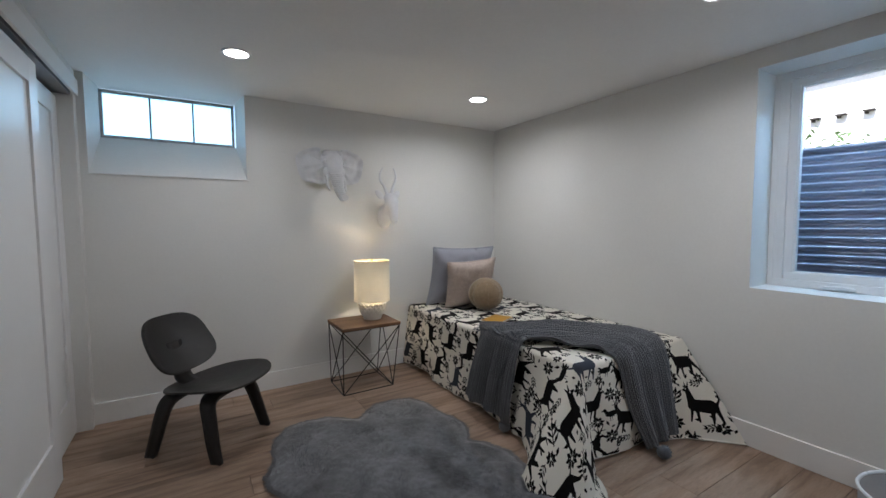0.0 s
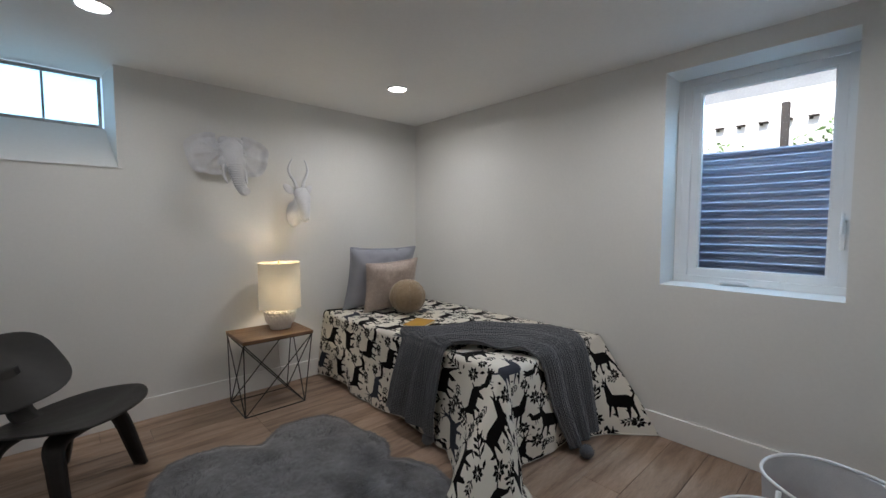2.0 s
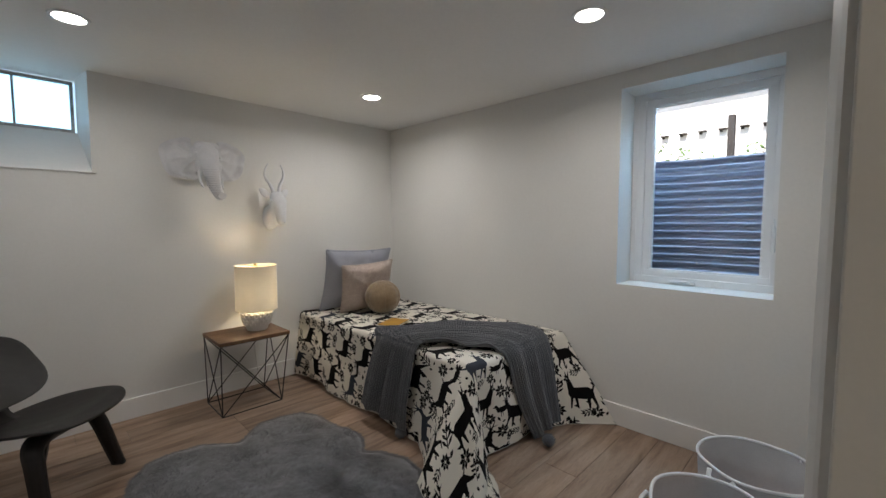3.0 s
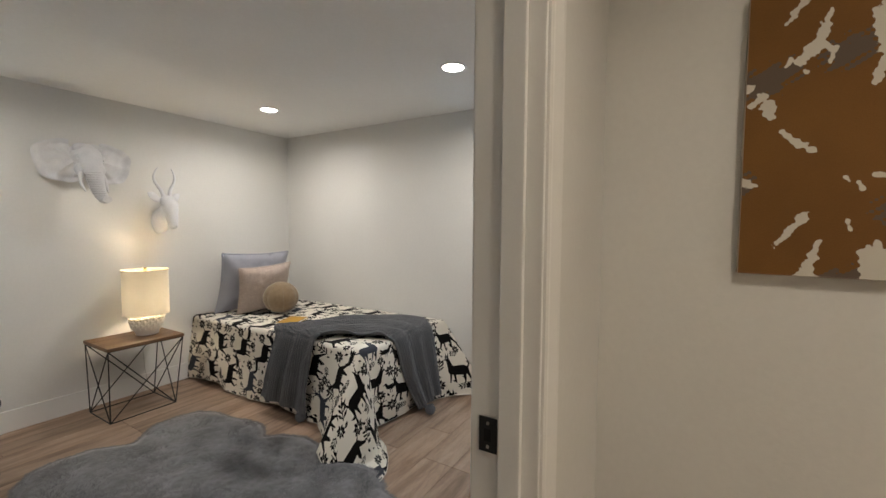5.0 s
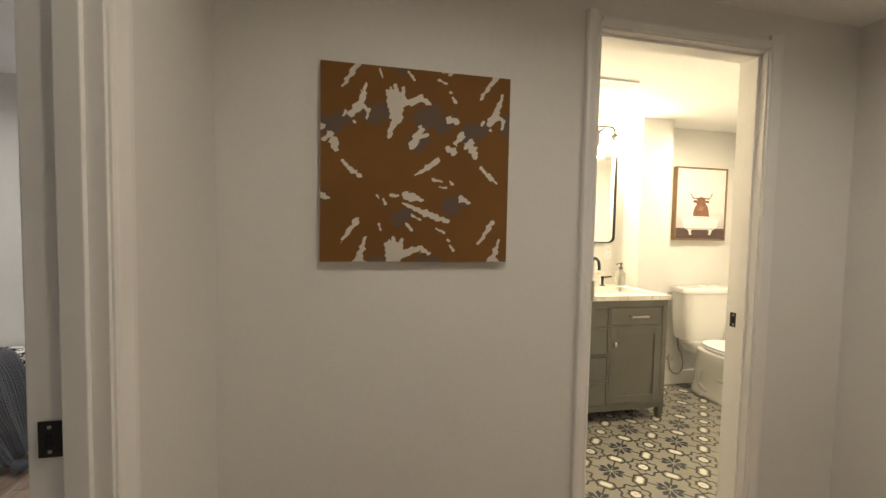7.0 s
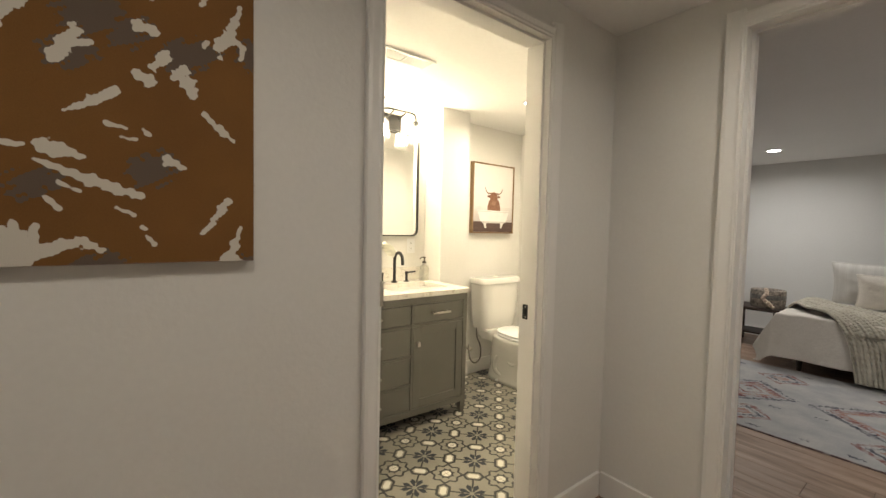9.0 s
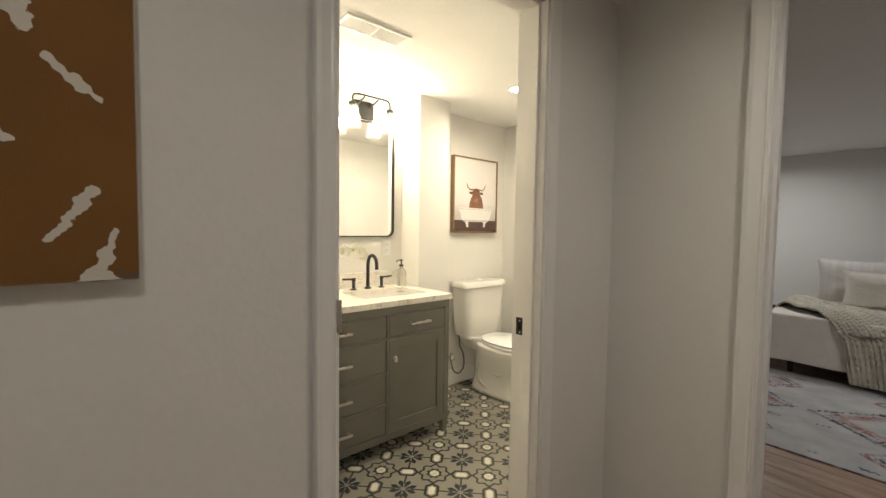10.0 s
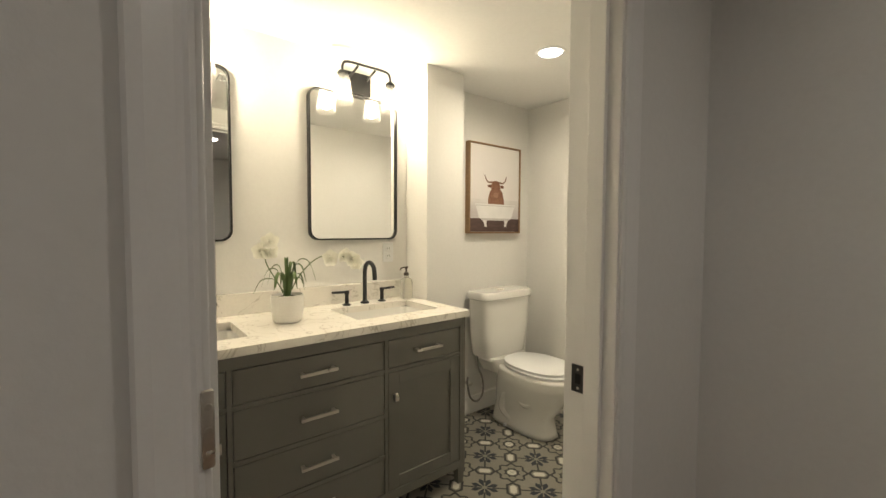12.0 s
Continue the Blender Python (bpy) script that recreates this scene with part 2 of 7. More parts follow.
# sub-floors below the planks and tiles
setting("floor", boxes((-2.1, 2.9, -6.0, 4.98, -0.15, -0.008)), M_SUBFLOOR, "dark subfloor below planks and tiles", "floor")


# trim, doors, windows and ceiling fixtures
def baseboard(name, x0, x1, y0, y1, h=0.135):
    bm = bmesh.new()
    box(bm, x0, x1, y0, y1, 0.0005, h, 0.003)
    return setting(name, bm, M_TRIM, "white painted baseboard along the wall", "baseboard")


T = 0.014
baseboard("baseboard", BW + 0.001, BE - T, BN - T, BN + 0.003)
baseboard("baseboard", BE - T, BE + 0.003, BS + T, BN - T)
baseboard("baseboard", DX1 + 0.062, BE - T, BS - 0.003, BS + T)
baseboard("baseboard", DX1 + 0.062, HE - T, HN - T, HN + 0.003, 0.12)
baseboard("baseboard", HE - T, HE + 0.003, 0.002, HN - T, 0.12)
baseboard("baseboard", HE - T, HE + 0.003, HS + T, -0.862, 0.12)
baseboard("baseboard", GX1 + 0.09, HE - T, HS - 0.003, HS + T, 0.12)
baseboard("baseboard", TE - T, TE + 0.003, TS + T, -1.62, 0.12)
baseboard("baseboard", TW, TE - T, TS - 0.003, TS + T, 0.12)
baseboard("baseboard", GW, GE, GS - 0.003, GS + T, 0.12)


def profile_board(bm, length, width, depth):
    """A casing board with a stepped and rounded moulding, lying along z."""
    pts = [(0, 0), (0, depth * 0.55), (width * 0.1, depth * 0.7), (width * 0.18, depth * 0.6), (width * 0.3, depth * 0.62), (width * 0.72, depth), (width * 0.93, depth), (width, depth * 0.8), (width, 0)]
    rows = [[bm.verts.new((x, y, z)) for x, y in pts] for z in (0, length)]
    for k in range(len(pts)):
        j = (k + 1) % len(pts)
        bm.faces.new((rows[0][k], rows[0][j], rows[1][j], rows[1][k]))
    bm.faces.new(rows[0][::-1])
    bm.faces.new(rows[1])


def casing(name, at, length, width, depth=0.018):
    """Moulded board: its local x runs away from the opening, local y out of the wall."""
    bm = bmesh.new()
    profile_board(bm, length, width, depth)
    ob = setting(name, bm, M_TRIM, "white moulded door casing", "door casing")
    ob.matrix_basis = at
    return ob


def frame_matrix(o, x, y, z):
    m = Matrix((Vector(x), Vector(y), Vector(z))).transposed().to_4x4()
    m.translation = Vector(o)
    return m


def doorway(lo, hi, w0, w1, axis, left, right, sides=(1, 1), head=HEAD, top=0.75):
    """Jambs, stops and casings of an opening from lo to hi in a wall from w0 to w1; axis: the wall's run."""
    def spot(a, b, c=0.0):
        return (a, b, c) if axis == "x" else (b, a, c)

    def add(name, a0, a1, b0, b1, z0, z1):
        bm = bmesh.new()
        (x0, y0, _), (x1, y1, _) = spot(a0, b0), spot(a1, b1)
        box(bm, x0, x1, y0, y1, z0, z1, 0.0015)
        return setting(name, bm, M_TRIM, "white painted door jamb", "door jamb")

    j = 0.012
    add("door_jamb", lo - 0.004, lo + j, w0 - 0.006, w1 + 0.006, 0.001, head - j)
    add("door_jamb", hi - j, hi + 0.004, w0 - 0.006, w1 + 0.006, 0.001, head - j)
    add("door_jamb", lo - 0.004, hi + 0.004, w0 - 0.006, w1 + 0.006, head - j, head + 0.004)
    mid = (w0 + w1) / 2
    add("door_stop", lo + j - 0.001, lo + j + 0.011, mid - 0.032, mid + 0.006, 0.001, head - j)
    add("door_stop", hi - j - 0.011, hi - j + 0.001, mid - 0.032, mid + 0.006, 0.001, head - j)
    add("door_stop", lo + j + 0.011, hi - j - 0.011, mid - 0.032, mid + 0.006, head - j - 0.011, head - j + 0.001)
    for wall, out, on in ((w0, -1, sides[0]), (w1, 1, sides[1])):
        if not on:
            continue
        base = wall + out * 0.001
        vx = lambda s: spot(s, 0)
        vy = spot(0, out)
        casing("door_casing", frame_matrix(spot(lo + 0.005, base), vx(-1), vy, (0, 0, 1)), head + left - 0.006, left)
        casing("door_casing", frame_matrix(spot(hi - 0.005, base), vx(1), vy, (0, 0, 1)), head + right - 0.006, right)
        casing("door_casing", frame_matrix(spot(lo + 0.005, base, head - 0.005), (0, 0, 1), vy, vx(1)), hi - lo - 0.01, max(left, right) * top)


doorway(DX0, DX1, HN, BS, "x", 0.06, 0.06)
doorway(BY0, BY1, HE, TW, "y", 0.058, 0.053, head=BATH_HEAD, top=0.58)
doorway(GX0, GX1, GN, HS, "x", 0.06, 0.06)


def strike_plate(where, label):
    s = thing("strike_plate", where, label, "strike plate", "door strikes")
    bm = bmesh.new()
    box(bm, -0.001, 0.002, -0.017, 0.017, -0.031, 0.031, 0.0008)
    part("plate", bm, M_BLACK, s)
    # no real hole: a black block on the plate gives its shade
    bm = bmesh.new()
    box(bm, 0.0015, 0.0028, -0.007, 0.006, -0.011, 0.011)
    part("latch_hole", bm, M_HOLESHADE, s)
    for z in (-0.021, 0.021):
        bm = bmesh.new()
        tube(bm, (0.001, 0, z), (0.0032, 0, z), 0.003)
        part("screw", bm, M_STEEL, s)
    return s


# near-black colour that stands in for the shade inside openings
M_HOLESHADE = material("hole_shade", (0.006, 0.006, 0.006), 0.9)
strike_plate(pose(DX1 - 0.014, 1.298, 0.94, 0, 0, 180), "black metal strike plate on the bedroom door jamb")
strike_plate(pose(1.108, BY0 + 0.014, 0.937, 0, 0, 90), "black metal strike plate on the bathroom door jamb")
strike_plate(pose(GX1 - 0.014, -1.375, 0.94, 0, 0, 180), "black metal strike plate on the guest room door jamb")

hinge = thing("door_hinge", pose(1.0185, -0.057, 1.086, 0, 0, 180), "satin nickel door hinge leaf on the bathroom jamb", "hinge")
bm = bmesh.new()
box(bm, -0.003, 0.0045, -0.0055, 0.0055, -0.0365, 0.0365, 0.002)
part("hinge_leaf", bm, M_STEEL, hinge, smooth=True)
for z in (-0.0219, 0.0, 0.0219):
    bm = bmesh.new()
    lathe(bm, [(0.0005, 0.0012), (0.003, 0.001), (0.0036, 0.0)], 14)
    bmesh.ops.transform(bm, matrix=pose(0.0045, 0, z, 0, 90, 0), verts=bm.verts)
    part("screw", bm, M_STEEL, hinge)


def downlight(x, y, z=CEIL):
    d = thing("ceiling_downlight", (x, y, z), "round white recessed ceiling downlight, switched on", "ceiling light", "recessed downlights")
    bm = bmesh.new()
    lathe(bm, [(0.058, -0.002), (0.060, -0.007), (0.072, -0.006), (0.076, 0.001)], 40)
    part("trim_ring", bm, M_WHITE, d, smooth=True)
    bm = bmesh.new()
    lathe(bm, [(0.0005, -0.004), (0.058, -0.0035), (0.0585, 0.0)], 40)
    part("diffuser", bm, M_LENS, d)
    return d


# the fixture of the second guest spot is likewise an unseen addition
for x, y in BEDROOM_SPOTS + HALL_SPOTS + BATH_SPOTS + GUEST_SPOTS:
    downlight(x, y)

# closet with two sliding doors
M_DOOR = material("door_paint", (0.80, 0.80, 0.80), 0.35, (0.77, 0.77, 0.77), 2, 0.01, 150, 0.02, 60, wear=0.06)
M_TRACK = material("track_metal", (0.30, 0.30, 0.31), 0.35, metal=1.0)


def sliding_door(x, y0, y1, label, pull):
    d = thing("closet_door", (x, (y0 + y1) / 2, 0), label, "sliding door", "sliding closet doors")
    w = (y1 - y0) / 2
    st, z0, z1 = 0.11, 0.012, CZ - 0.05
    for n, (a0, a1, b0, b1) in {"stile": (-w, -w + st, z0, z1), "stile ": (w - st, w, z0, z1), "rail": (-w + st, w - st, z0, z0 + 0.23), "rail ": (-w + st, w - st, z1 - 0.11, z1)}.items():
        bm = bmesh.new()
        box(bm, -0.017, 0.017, a0, a1, b0, b1, 0.002)
        part(n.strip(), bm, M_DOOR, d)
    bm = bmesh.new()
    box(bm, -0.008, 0.006, -w + st - 0.004, w - st + 0.004, z0 + 0.22, z1 - 0.10)
    part("panel", bm, M_DOOR, d)
    if pull:
        bm = bmesh.new()
        lathe(bm, [(0.0005, 0.002), (0.018, 0.002), (0.021, 0.004), (0.024, 0.0)], 24)
        bmesh.ops.transform(bm, matrix=pose(0.017, pull, 0.55, 0, 90, 0), verts=bm.verts)
        part("finger_pull", bm, M_WHITE, d, smooth=True)
    return d


sliding_door(-0.575, 2.85, 3.94, "white shaker sliding closet door in front", 0)
sliding_door(-0.632, 3.40, 4.53, "white shaker sliding closet door set behind", 0.44)
bm = boxes((-0.66, -0.55, BS, CY1, CZ - 0.03, CZ - 0.001))
setting("closet_track", bm, M_TRACK, "metal sliding door track under the closet head", "door track")
bm = bmesh.new()
box(bm, BW - 0.003, BW + 0.014, BS + 0.001, CY1 + 0.068, CZ - 0.02, CZ + 0.075, 0.002)
setting("trim", bm, M_TRIM, "white trim board over the closet doors", "trim")

# high window: steel frame, three frosted panes
M_OLD = material("weathered_steel_paint", (0.58, 0.60, 0.60), 0.6, (0.34, 0.32, 0.28), 22, 0.25, 90, 0.4, 60)
M_FROST = material("frosted_glass", (0.80, 0.95, 0.98), 0.55, (0.70, 0.90, 0.94), 14, 0.06, 80, 0.15, 60, transmission=1.0, ior=1.3)
w1 = tagged(new("window_1"), "old three-pane steel basement window with frosted glass", "window", kind="structure")
w1.location = (-0.07, WY, 1.86)
hx, hz = 0.405, 0.318


def bar(parent, name, x0, x1, y0, y1, z0, z1, mat, bev=0.002):
    bm = bmesh.new()
    box(bm, x0, x1, y0, y1, z0, z1, bev)
    return part(name, bm, mat, parent)


fr = bar(w1, "window_frame", -hx, hx, 0.0, 0.03, hz - 0.02, hz, M_OLD)
bar(w1, "window_frame", -hx, hx, 0.0, 0.03, -0.005, 0.016, M_OLD)
bar(w1, "window_frame", -hx, -hx + 0.018, 0.0, 0.03, 0.016, hz - 0.02, M_OLD)
bar(w1, "window_frame", hx - 0.018, hx, 0.0, 0.03, 0.016, hz - 0.02, M_OLD)
for x in (-0.125, 0.135):
    bar(w1, "mullion", x - 0.006, x + 0.006, 0.0, 0.03, 0.016, hz - 0.02, M_OLD)
for x0, x1 in ((-0.387, -0.133), (-0.117, 0.127), (0.143, 0.387)):
    p = bar(w1, "pane", x0 - 0.004, x1 + 0.004, 0.012, 0.018, 0.012, hz - 0.016, M_FROST, 0)
    p.visible_shadow = False
bar(w1, "latch", -0.03, 0.03, -0.012, 0.002, hz - 0.014, hz - 0.004, M_OLD)
bm = bmesh.new()
box(bm, WL - 0.006, WR + 0.02, BN - 0.010, BN + 0.002, WB - 0.006, WB + 0.002, 0.001)
setting("window_sill_trim", bm, M_TRIM, "thin white lip under the high window recess", "trim")

# large window: white vinyl casement
M_GLASS = material("clear_glass", (1, 1, 1), 0.0, (1, 1, 1), transmission=1.0, ior=1.1)
w2 = tagged(new("window_2"), "white vinyl casement window over a metal window well", "window", kind="structure")
w2.location = (2.918, 1.936, 0.897)
Y, Z = 0.369, 1.193


def ring(name, a, h0, h1, wide, x0, x1, mat=M_WHITE):
    bar(w2, name, x0, x1, -a, a, h0, h0 + wide, mat)
    bar(w2, name, x0, x1, -a, a, h1 - wide, h1, mat)
    bar(w2, name, x0, x1, -a, -a + wide, h0 + wide, h1 - wide, mat)
    bar(w2, name, x0, x1, a - wide, a, h0 + wide, h1 - wide, mat)


ring("window_frame", Y, 0.0, Z, 0.042, -0.03, 0.06)
ring("sash", Y - 0.036, 0.034, Z - 0.036, 0.045, -0.012, 0.045)
ring("glazing_bead", Y - 0.078, 0.076, Z - 0.078, 0.012, -0.004, 0.03)
bar(w2, "window_frame", -0.03, 0.06, Y + 0.0005, Y + 0.0295, 0.0, Z, M_WHITE)
p = bar(w2, "pane", 0.012, 0.018, -Y + 0.08, Y - 0.08, 0.08, Z - 0.082, M_GLASS, 0)
p.visible_shadow = False
bm = bmesh.new()
box(bm, -0.05, -0.028, 0.02, 0.15, 0.008, 0.022, 0.004)
sweep(bm, [(-0.04, 0.03, 0.02), (-0.06, 0.06, 0.026), (-0.062, 0.13, 0.022), (-0.055, 0.15, 0.02)], 0.006)
part("crank_handle", bm, M_WHITE, w2, "white folding crank handle", True)
bm = bmesh.new()
box(bm, -0.045, -0.028, -0.345, -0.325, 0.22, 0.36, 0.004)
sweep(bm, [(-0.04, -0.335, 0.30), (-0.06, -0.335, 0.33), (-0.058, -0.335, 0.40)], 0.006)
part("latch", bm, M_WHITE, w2, "white sash latch lever", True)


# bed
M_MATTRESS = material("mattress_ticking", (0.7, 0.68, 0.64), 0.9)
bed = thing("bed", (2.18, 3.63, 0), "single bed with a mattress hidden by its spread", "bed")
bm = bmesh.new()
box(bm, -0.45, 0.46, -0.90, 0.94, 0.0, 0.26, 0.02)
part("base", bm, M_MATTRESS, bed)
bm = bmesh.new()
box(bm, -0.455, 0.465, -0.905, 0.945, 0.26, 0.505, 0.04)
part("mattress", bm, M_MATTRESS, bed)


def printed_cloth(name):
    m = bpy.data.materials.new(name)
    m.use_nodes = True
    nt = m.node_tree
    b = nt.nodes["Principled BSDF"]
    n = nt.nodes.new
    b.inputs["Roughness"].default_value = 0.85
    b.inputs["Specular IOR Level"].default_value = 0.12
    geo = n("ShaderNodeNewGeometry")
    t = n("ShaderNodeTexNoise")
    t.inputs["Scale"].default_value, t.inputs["Detail"].default_value = 420, 2
    nt.links.new(geo.outputs["Position"], t.inputs["Vector"])
    base = n("ShaderNodeMix")
    base.data_type = "RGBA"
    base.inputs["A"].default_value, base.inputs["B"].default_value = (0.80, 0.76, 0.68, 1), (0.70, 0.665, 0.59, 1)
    nt.links.new(t.outputs["Fac"], base.inputs["Factor"])
    col = base.outputs["Result"]
    for key, ink in (("ink_slate", (0.045, 0.05, 0.065, 1)), ("ink_black", (0.006, 0.005, 0.005, 1))):
        at = n("ShaderNodeAttribute")
        at.attribute_name = key
        mr = n("ShaderNodeMapRange")
        mr.inputs["From Min"].default_value, mr.inputs["From Max"].default_value = 0.0008, -0.0008
        nt.links.new(at.outputs["Fac"], mr.inputs["Value"])
        mix = n("ShaderNodeMix")
        mix.data_type = "RGBA"
        nt.links.new(mr.outputs[0], mix.inputs["Factor"])
        nt.links.new(col, mix.inputs["A"])
        mix.inputs["B"].default_value = ink
        col = mix.outputs["Result"]
    nt.links.new(col, b.inputs["Base Color"])
    bp = n("ShaderNodeBump")
    bp.inputs["Strength"].default_value, bp.inputs["Distance"].default_value = 0.25, 0.002
    nt.links.new(t.outputs["Fac"], bp.inputs["Height"])
    nt.links.new(bp.outputs[0], b.inputs["Normal"])
    return m


def capsule_d(px, py, ax, ay, bx, by, ra, rb):
    dx, dy = bx - ax, by - ay
    h = np.clip(((px - ax) * dx + (py - ay) * dy) / (dx * dx + dy * dy + 1e-9), 0, 1)
    return np.hypot(px - ax - h * dx, py - ay - h * dy) - (ra + (rb - ra) * h)


def strokes(px, py, rows):
    d = np.full_like(px, 1.0)
    for row in rows:
        d = np.minimum(d, capsule_d(px, py, *row))
    return d


def motif_llama(px, py):
    d = strokes(px, py, (
        (-0.046, -0.010, 0.030, -0.006, 0.036, 0.033), (0.036, 0.000, 0.052, 0.074, 0.025, 0.015),
        (0.053, 0.082, 0.078, 0.076, 0.013, 0.006), (0.048, 0.090, 0.038, 0.124, 0.006, 0.002), (0.058, 0.092, 0.064, 0.126, 0.006, 0.002),
        (0.040, -0.026, 0.050, -0.098, 0.009, 0.004), (0.018, -0.026, 0.012, -0.098, 0.009, 0.004),
        (-0.048, -0.026, -0.040, -0.098, 0.012, 0.004), (-0.068, -0.020, -0.080, -0.096, 0.011, 0.004),
        (-0.078, 0.004, -0.096, 0.030, 0.006, 0.004), (-0.096, 0.030, -0.086, 0.046, 0.004, 0.003)))
    return np.maximum(d, 0.0045 - np.hypot(px - 0.060, py - 0.084))


def motif_deer(px, py):
    d = strokes(px, py, (
        (-0.043, -0.010, 0.034, 0.000, 0.031, 0.034), (0.044, 0.010, 0.064, 0.050, 0.022, 0.014),
        (0.068, 0.056, 0.098, 0.042, 0.012, 0.005), (0.064, 0.066, 0.040, 0.110, 0.004, 0.002), (0.052, 0.090, 0.026, 0.098, 0.003, 0.002),
        (0.068, 0.068, 0.066, 0.120, 0.004, 0.002), (0.072, 0.066, 0.094, 0.112, 0.004, 0.002), (0.078, 0.080, 0.106, 0.086, 0.003, 0.002),
        (0.042, -0.014, 0.080, -0.058, 0.014, 0.006), (0.080, -0.058, 0.068, -0.086, 0.005, 0.003), (0.022, -0.018, 0.034, -0.086, 0.010, 0.004),
        (-0.048, -0.016, -0.030, -0.086, 0.018, 0.005), (-0.062, -0.010, -0.092, -0.076, 0.016, 0.005),
        (-0.066, 0.004, -0.090, 0.022, 0.006, 0.003)))
    return np.maximum(d, 0.0042 - np.hypot(px - 0.075, py - 0.056))


def motif_bird(px, py):
    return strokes(px, py, (
        (-0.020, 0.0, 0.030, 0.012, 0.024, 0.020), (0.034, 0.020, 0.044, 0.050, 0.014, 0.012), (0.046, 0.052, 0.068, 0.046, 0.008, 0.003),
        (-0.030, 0.0, -0.078, 0.020, 0.012, 0.007), (-0.030, -0.004, -0.080, -0.006, 0.012, 0.006), (-0.028, -0.006, -0.070, -0.030, 0.010, 0.005),
        (0.002, -0.018, 0.004, -0.050, 0.004, 0.003), (0.018, -0.014, 0.024, -0.048, 0.004, 0.003)))


def motif_flower(px, py):
    d = np.full_like(px, 1.0)
    for k in range(8):
        q = 2 * math.pi * k / 8
        c, s = math.cos(q), math.sin(q)
        d = np.minimum(d, capsule_d(px, py, 0.010 * c, 0.010 * s, 0.024 * c, 0.024 * s, 0.0024, 0.0082))
        d = np.minimum(d, capsule_d(px, py, 0.024 * c, 0.024 * s, 0.038 * c, 0.038 * s, 0.0082, 0.0012))
    return np.minimum(d, np.abs(np.hypot(px, py) - 0.0085) - 0.0022)


def motif_sprig(px, py):
    d = capsule_d(px, py, 0.0, -0.05, 0.0, 0.03, 0.003, 0.003)
    for k in range(3):
        y = -0.04 + 0.026 * k
        for s in (-1, 1):
            d = np.minimum(d, capsule_d(px, py, 0.004 * s, y, 0.020 * s, y + 0.016, 0.002, 0.0072))
            d = np.minimum(d, capsule_d(px, py, 0.020 * s, y + 0.016, 0.036 * s, y + 0.032, 0.0072, 0.001))
    return np.minimum(d, capsule_d(px, py, 0.0, 0.03, 0.0, 0.052, 0.009, 0.002))


def motif_leaf(px, py):
    return np.minimum(capsule_d(px, py, -0.018, -0.006, 0.0, 0.0, 0.002, 0.010), capsule_d(px, py, 0.0, 0.0, 0.020, 0.010, 0.010, 0.002))


def print_distances(s, t, seed):
    """Distances to black and slate motifs over cloth coordinates in metres."""
    rng = random.Random(seed)
    black, slate = np.full(s.shape, 0.05), np.full(s.shape, 0.05)
    cell_s, cell_t = 0.26, 0.262
    i0, i1 = int(s.min() / cell_s) - 1, int(s.max() / cell_s) + 2
    j0, j1 = int(t.min() / cell_t) - 1, int(t.max() / cell_t) + 2
    todo = []
    for i in range(i0, i1):
        for j in range(j0, j1):
            cs, ct = i * cell_s + rng.uniform(-0.012, 0.012) + 0.05, (j + (0.5 if i % 2 else 0.0)) * cell_t + rng.uniform(-0.012, 0.012)
            f = (motif_llama, motif_deer, motif_llama, motif_deer, motif_deer)[(2 * i + 3 * j) % 5]
            todo.append((f, cs, ct, rng.uniform(-12, 12), rng.choice((-1, 1)), rng.uniform(0.98, 1.1), (i + 2 * j) % 6 == 0))
            lane = cs + cell_s / 2
            todo.append((motif_flower, lane, ct + 0.040 + rng.uniform(-0.01, 0.01), rng.uniform(0, 60), 1, rng.uniform(1.05, 1.2), False))
            todo.append((motif_flower, cs - 0.055 * rng.choice((-1, 1)), ct + 0.140, rng.uniform(0, 60), 1, rng.uniform(0.80, 0.95), False))
            if rng.random() < 0.6:
                todo.append((motif_sprig, lane, ct - 0.075, rng.uniform(-40, 40), 1, rng.uniform(0.95, 1.1), False))
            else:
                todo.append((motif_bird, lane, ct - 0.075, rng.uniform(-20, 20), rng.choice((-1, 1)), 0.75, False))
            todo.append((motif_sprig, cs + rng.uniform(-0.02, 0.02), ct - 0.128, 90 + rng.uniform(-20, 20), 1, rng.uniform(0.6, 0.7), False))
            for dx, dy in ((-0.05, 0.105), (0.03, -0.075), (-0.025, -0.075), (0.14, 0.105), (0.10, 0.125), (0.165, -0.02), (-0.09, 0.075)):
                todo.append((motif_leaf, cs + dx + rng.uniform(-0.01, 0.01), ct + dy + rng.uniform(-0.01, 0.01), rng.uniform(0, 360), 1, rng.uniform(0.6, 0.95), False))
    for f, cs, ct, rot, flip, size, grey in todo:
        near = (np.abs(s - cs) < 0.17) & (np.abs(t - ct) < 0.17)
        if not near.any():
            continue
        c, q = math.cos(radians(rot)), math.sin(radians(rot))
        dx, dy = s[near] - cs, t[near] - ct
        d = f(flip * (c * dx + q * dy) / size, (-q * dx + c * dy) / size) * size
        if grey:
            slate[near] = np.minimum(slate[near], d)
        else:
            black[near] = np.minimum(black[near], d)
    return black, slate


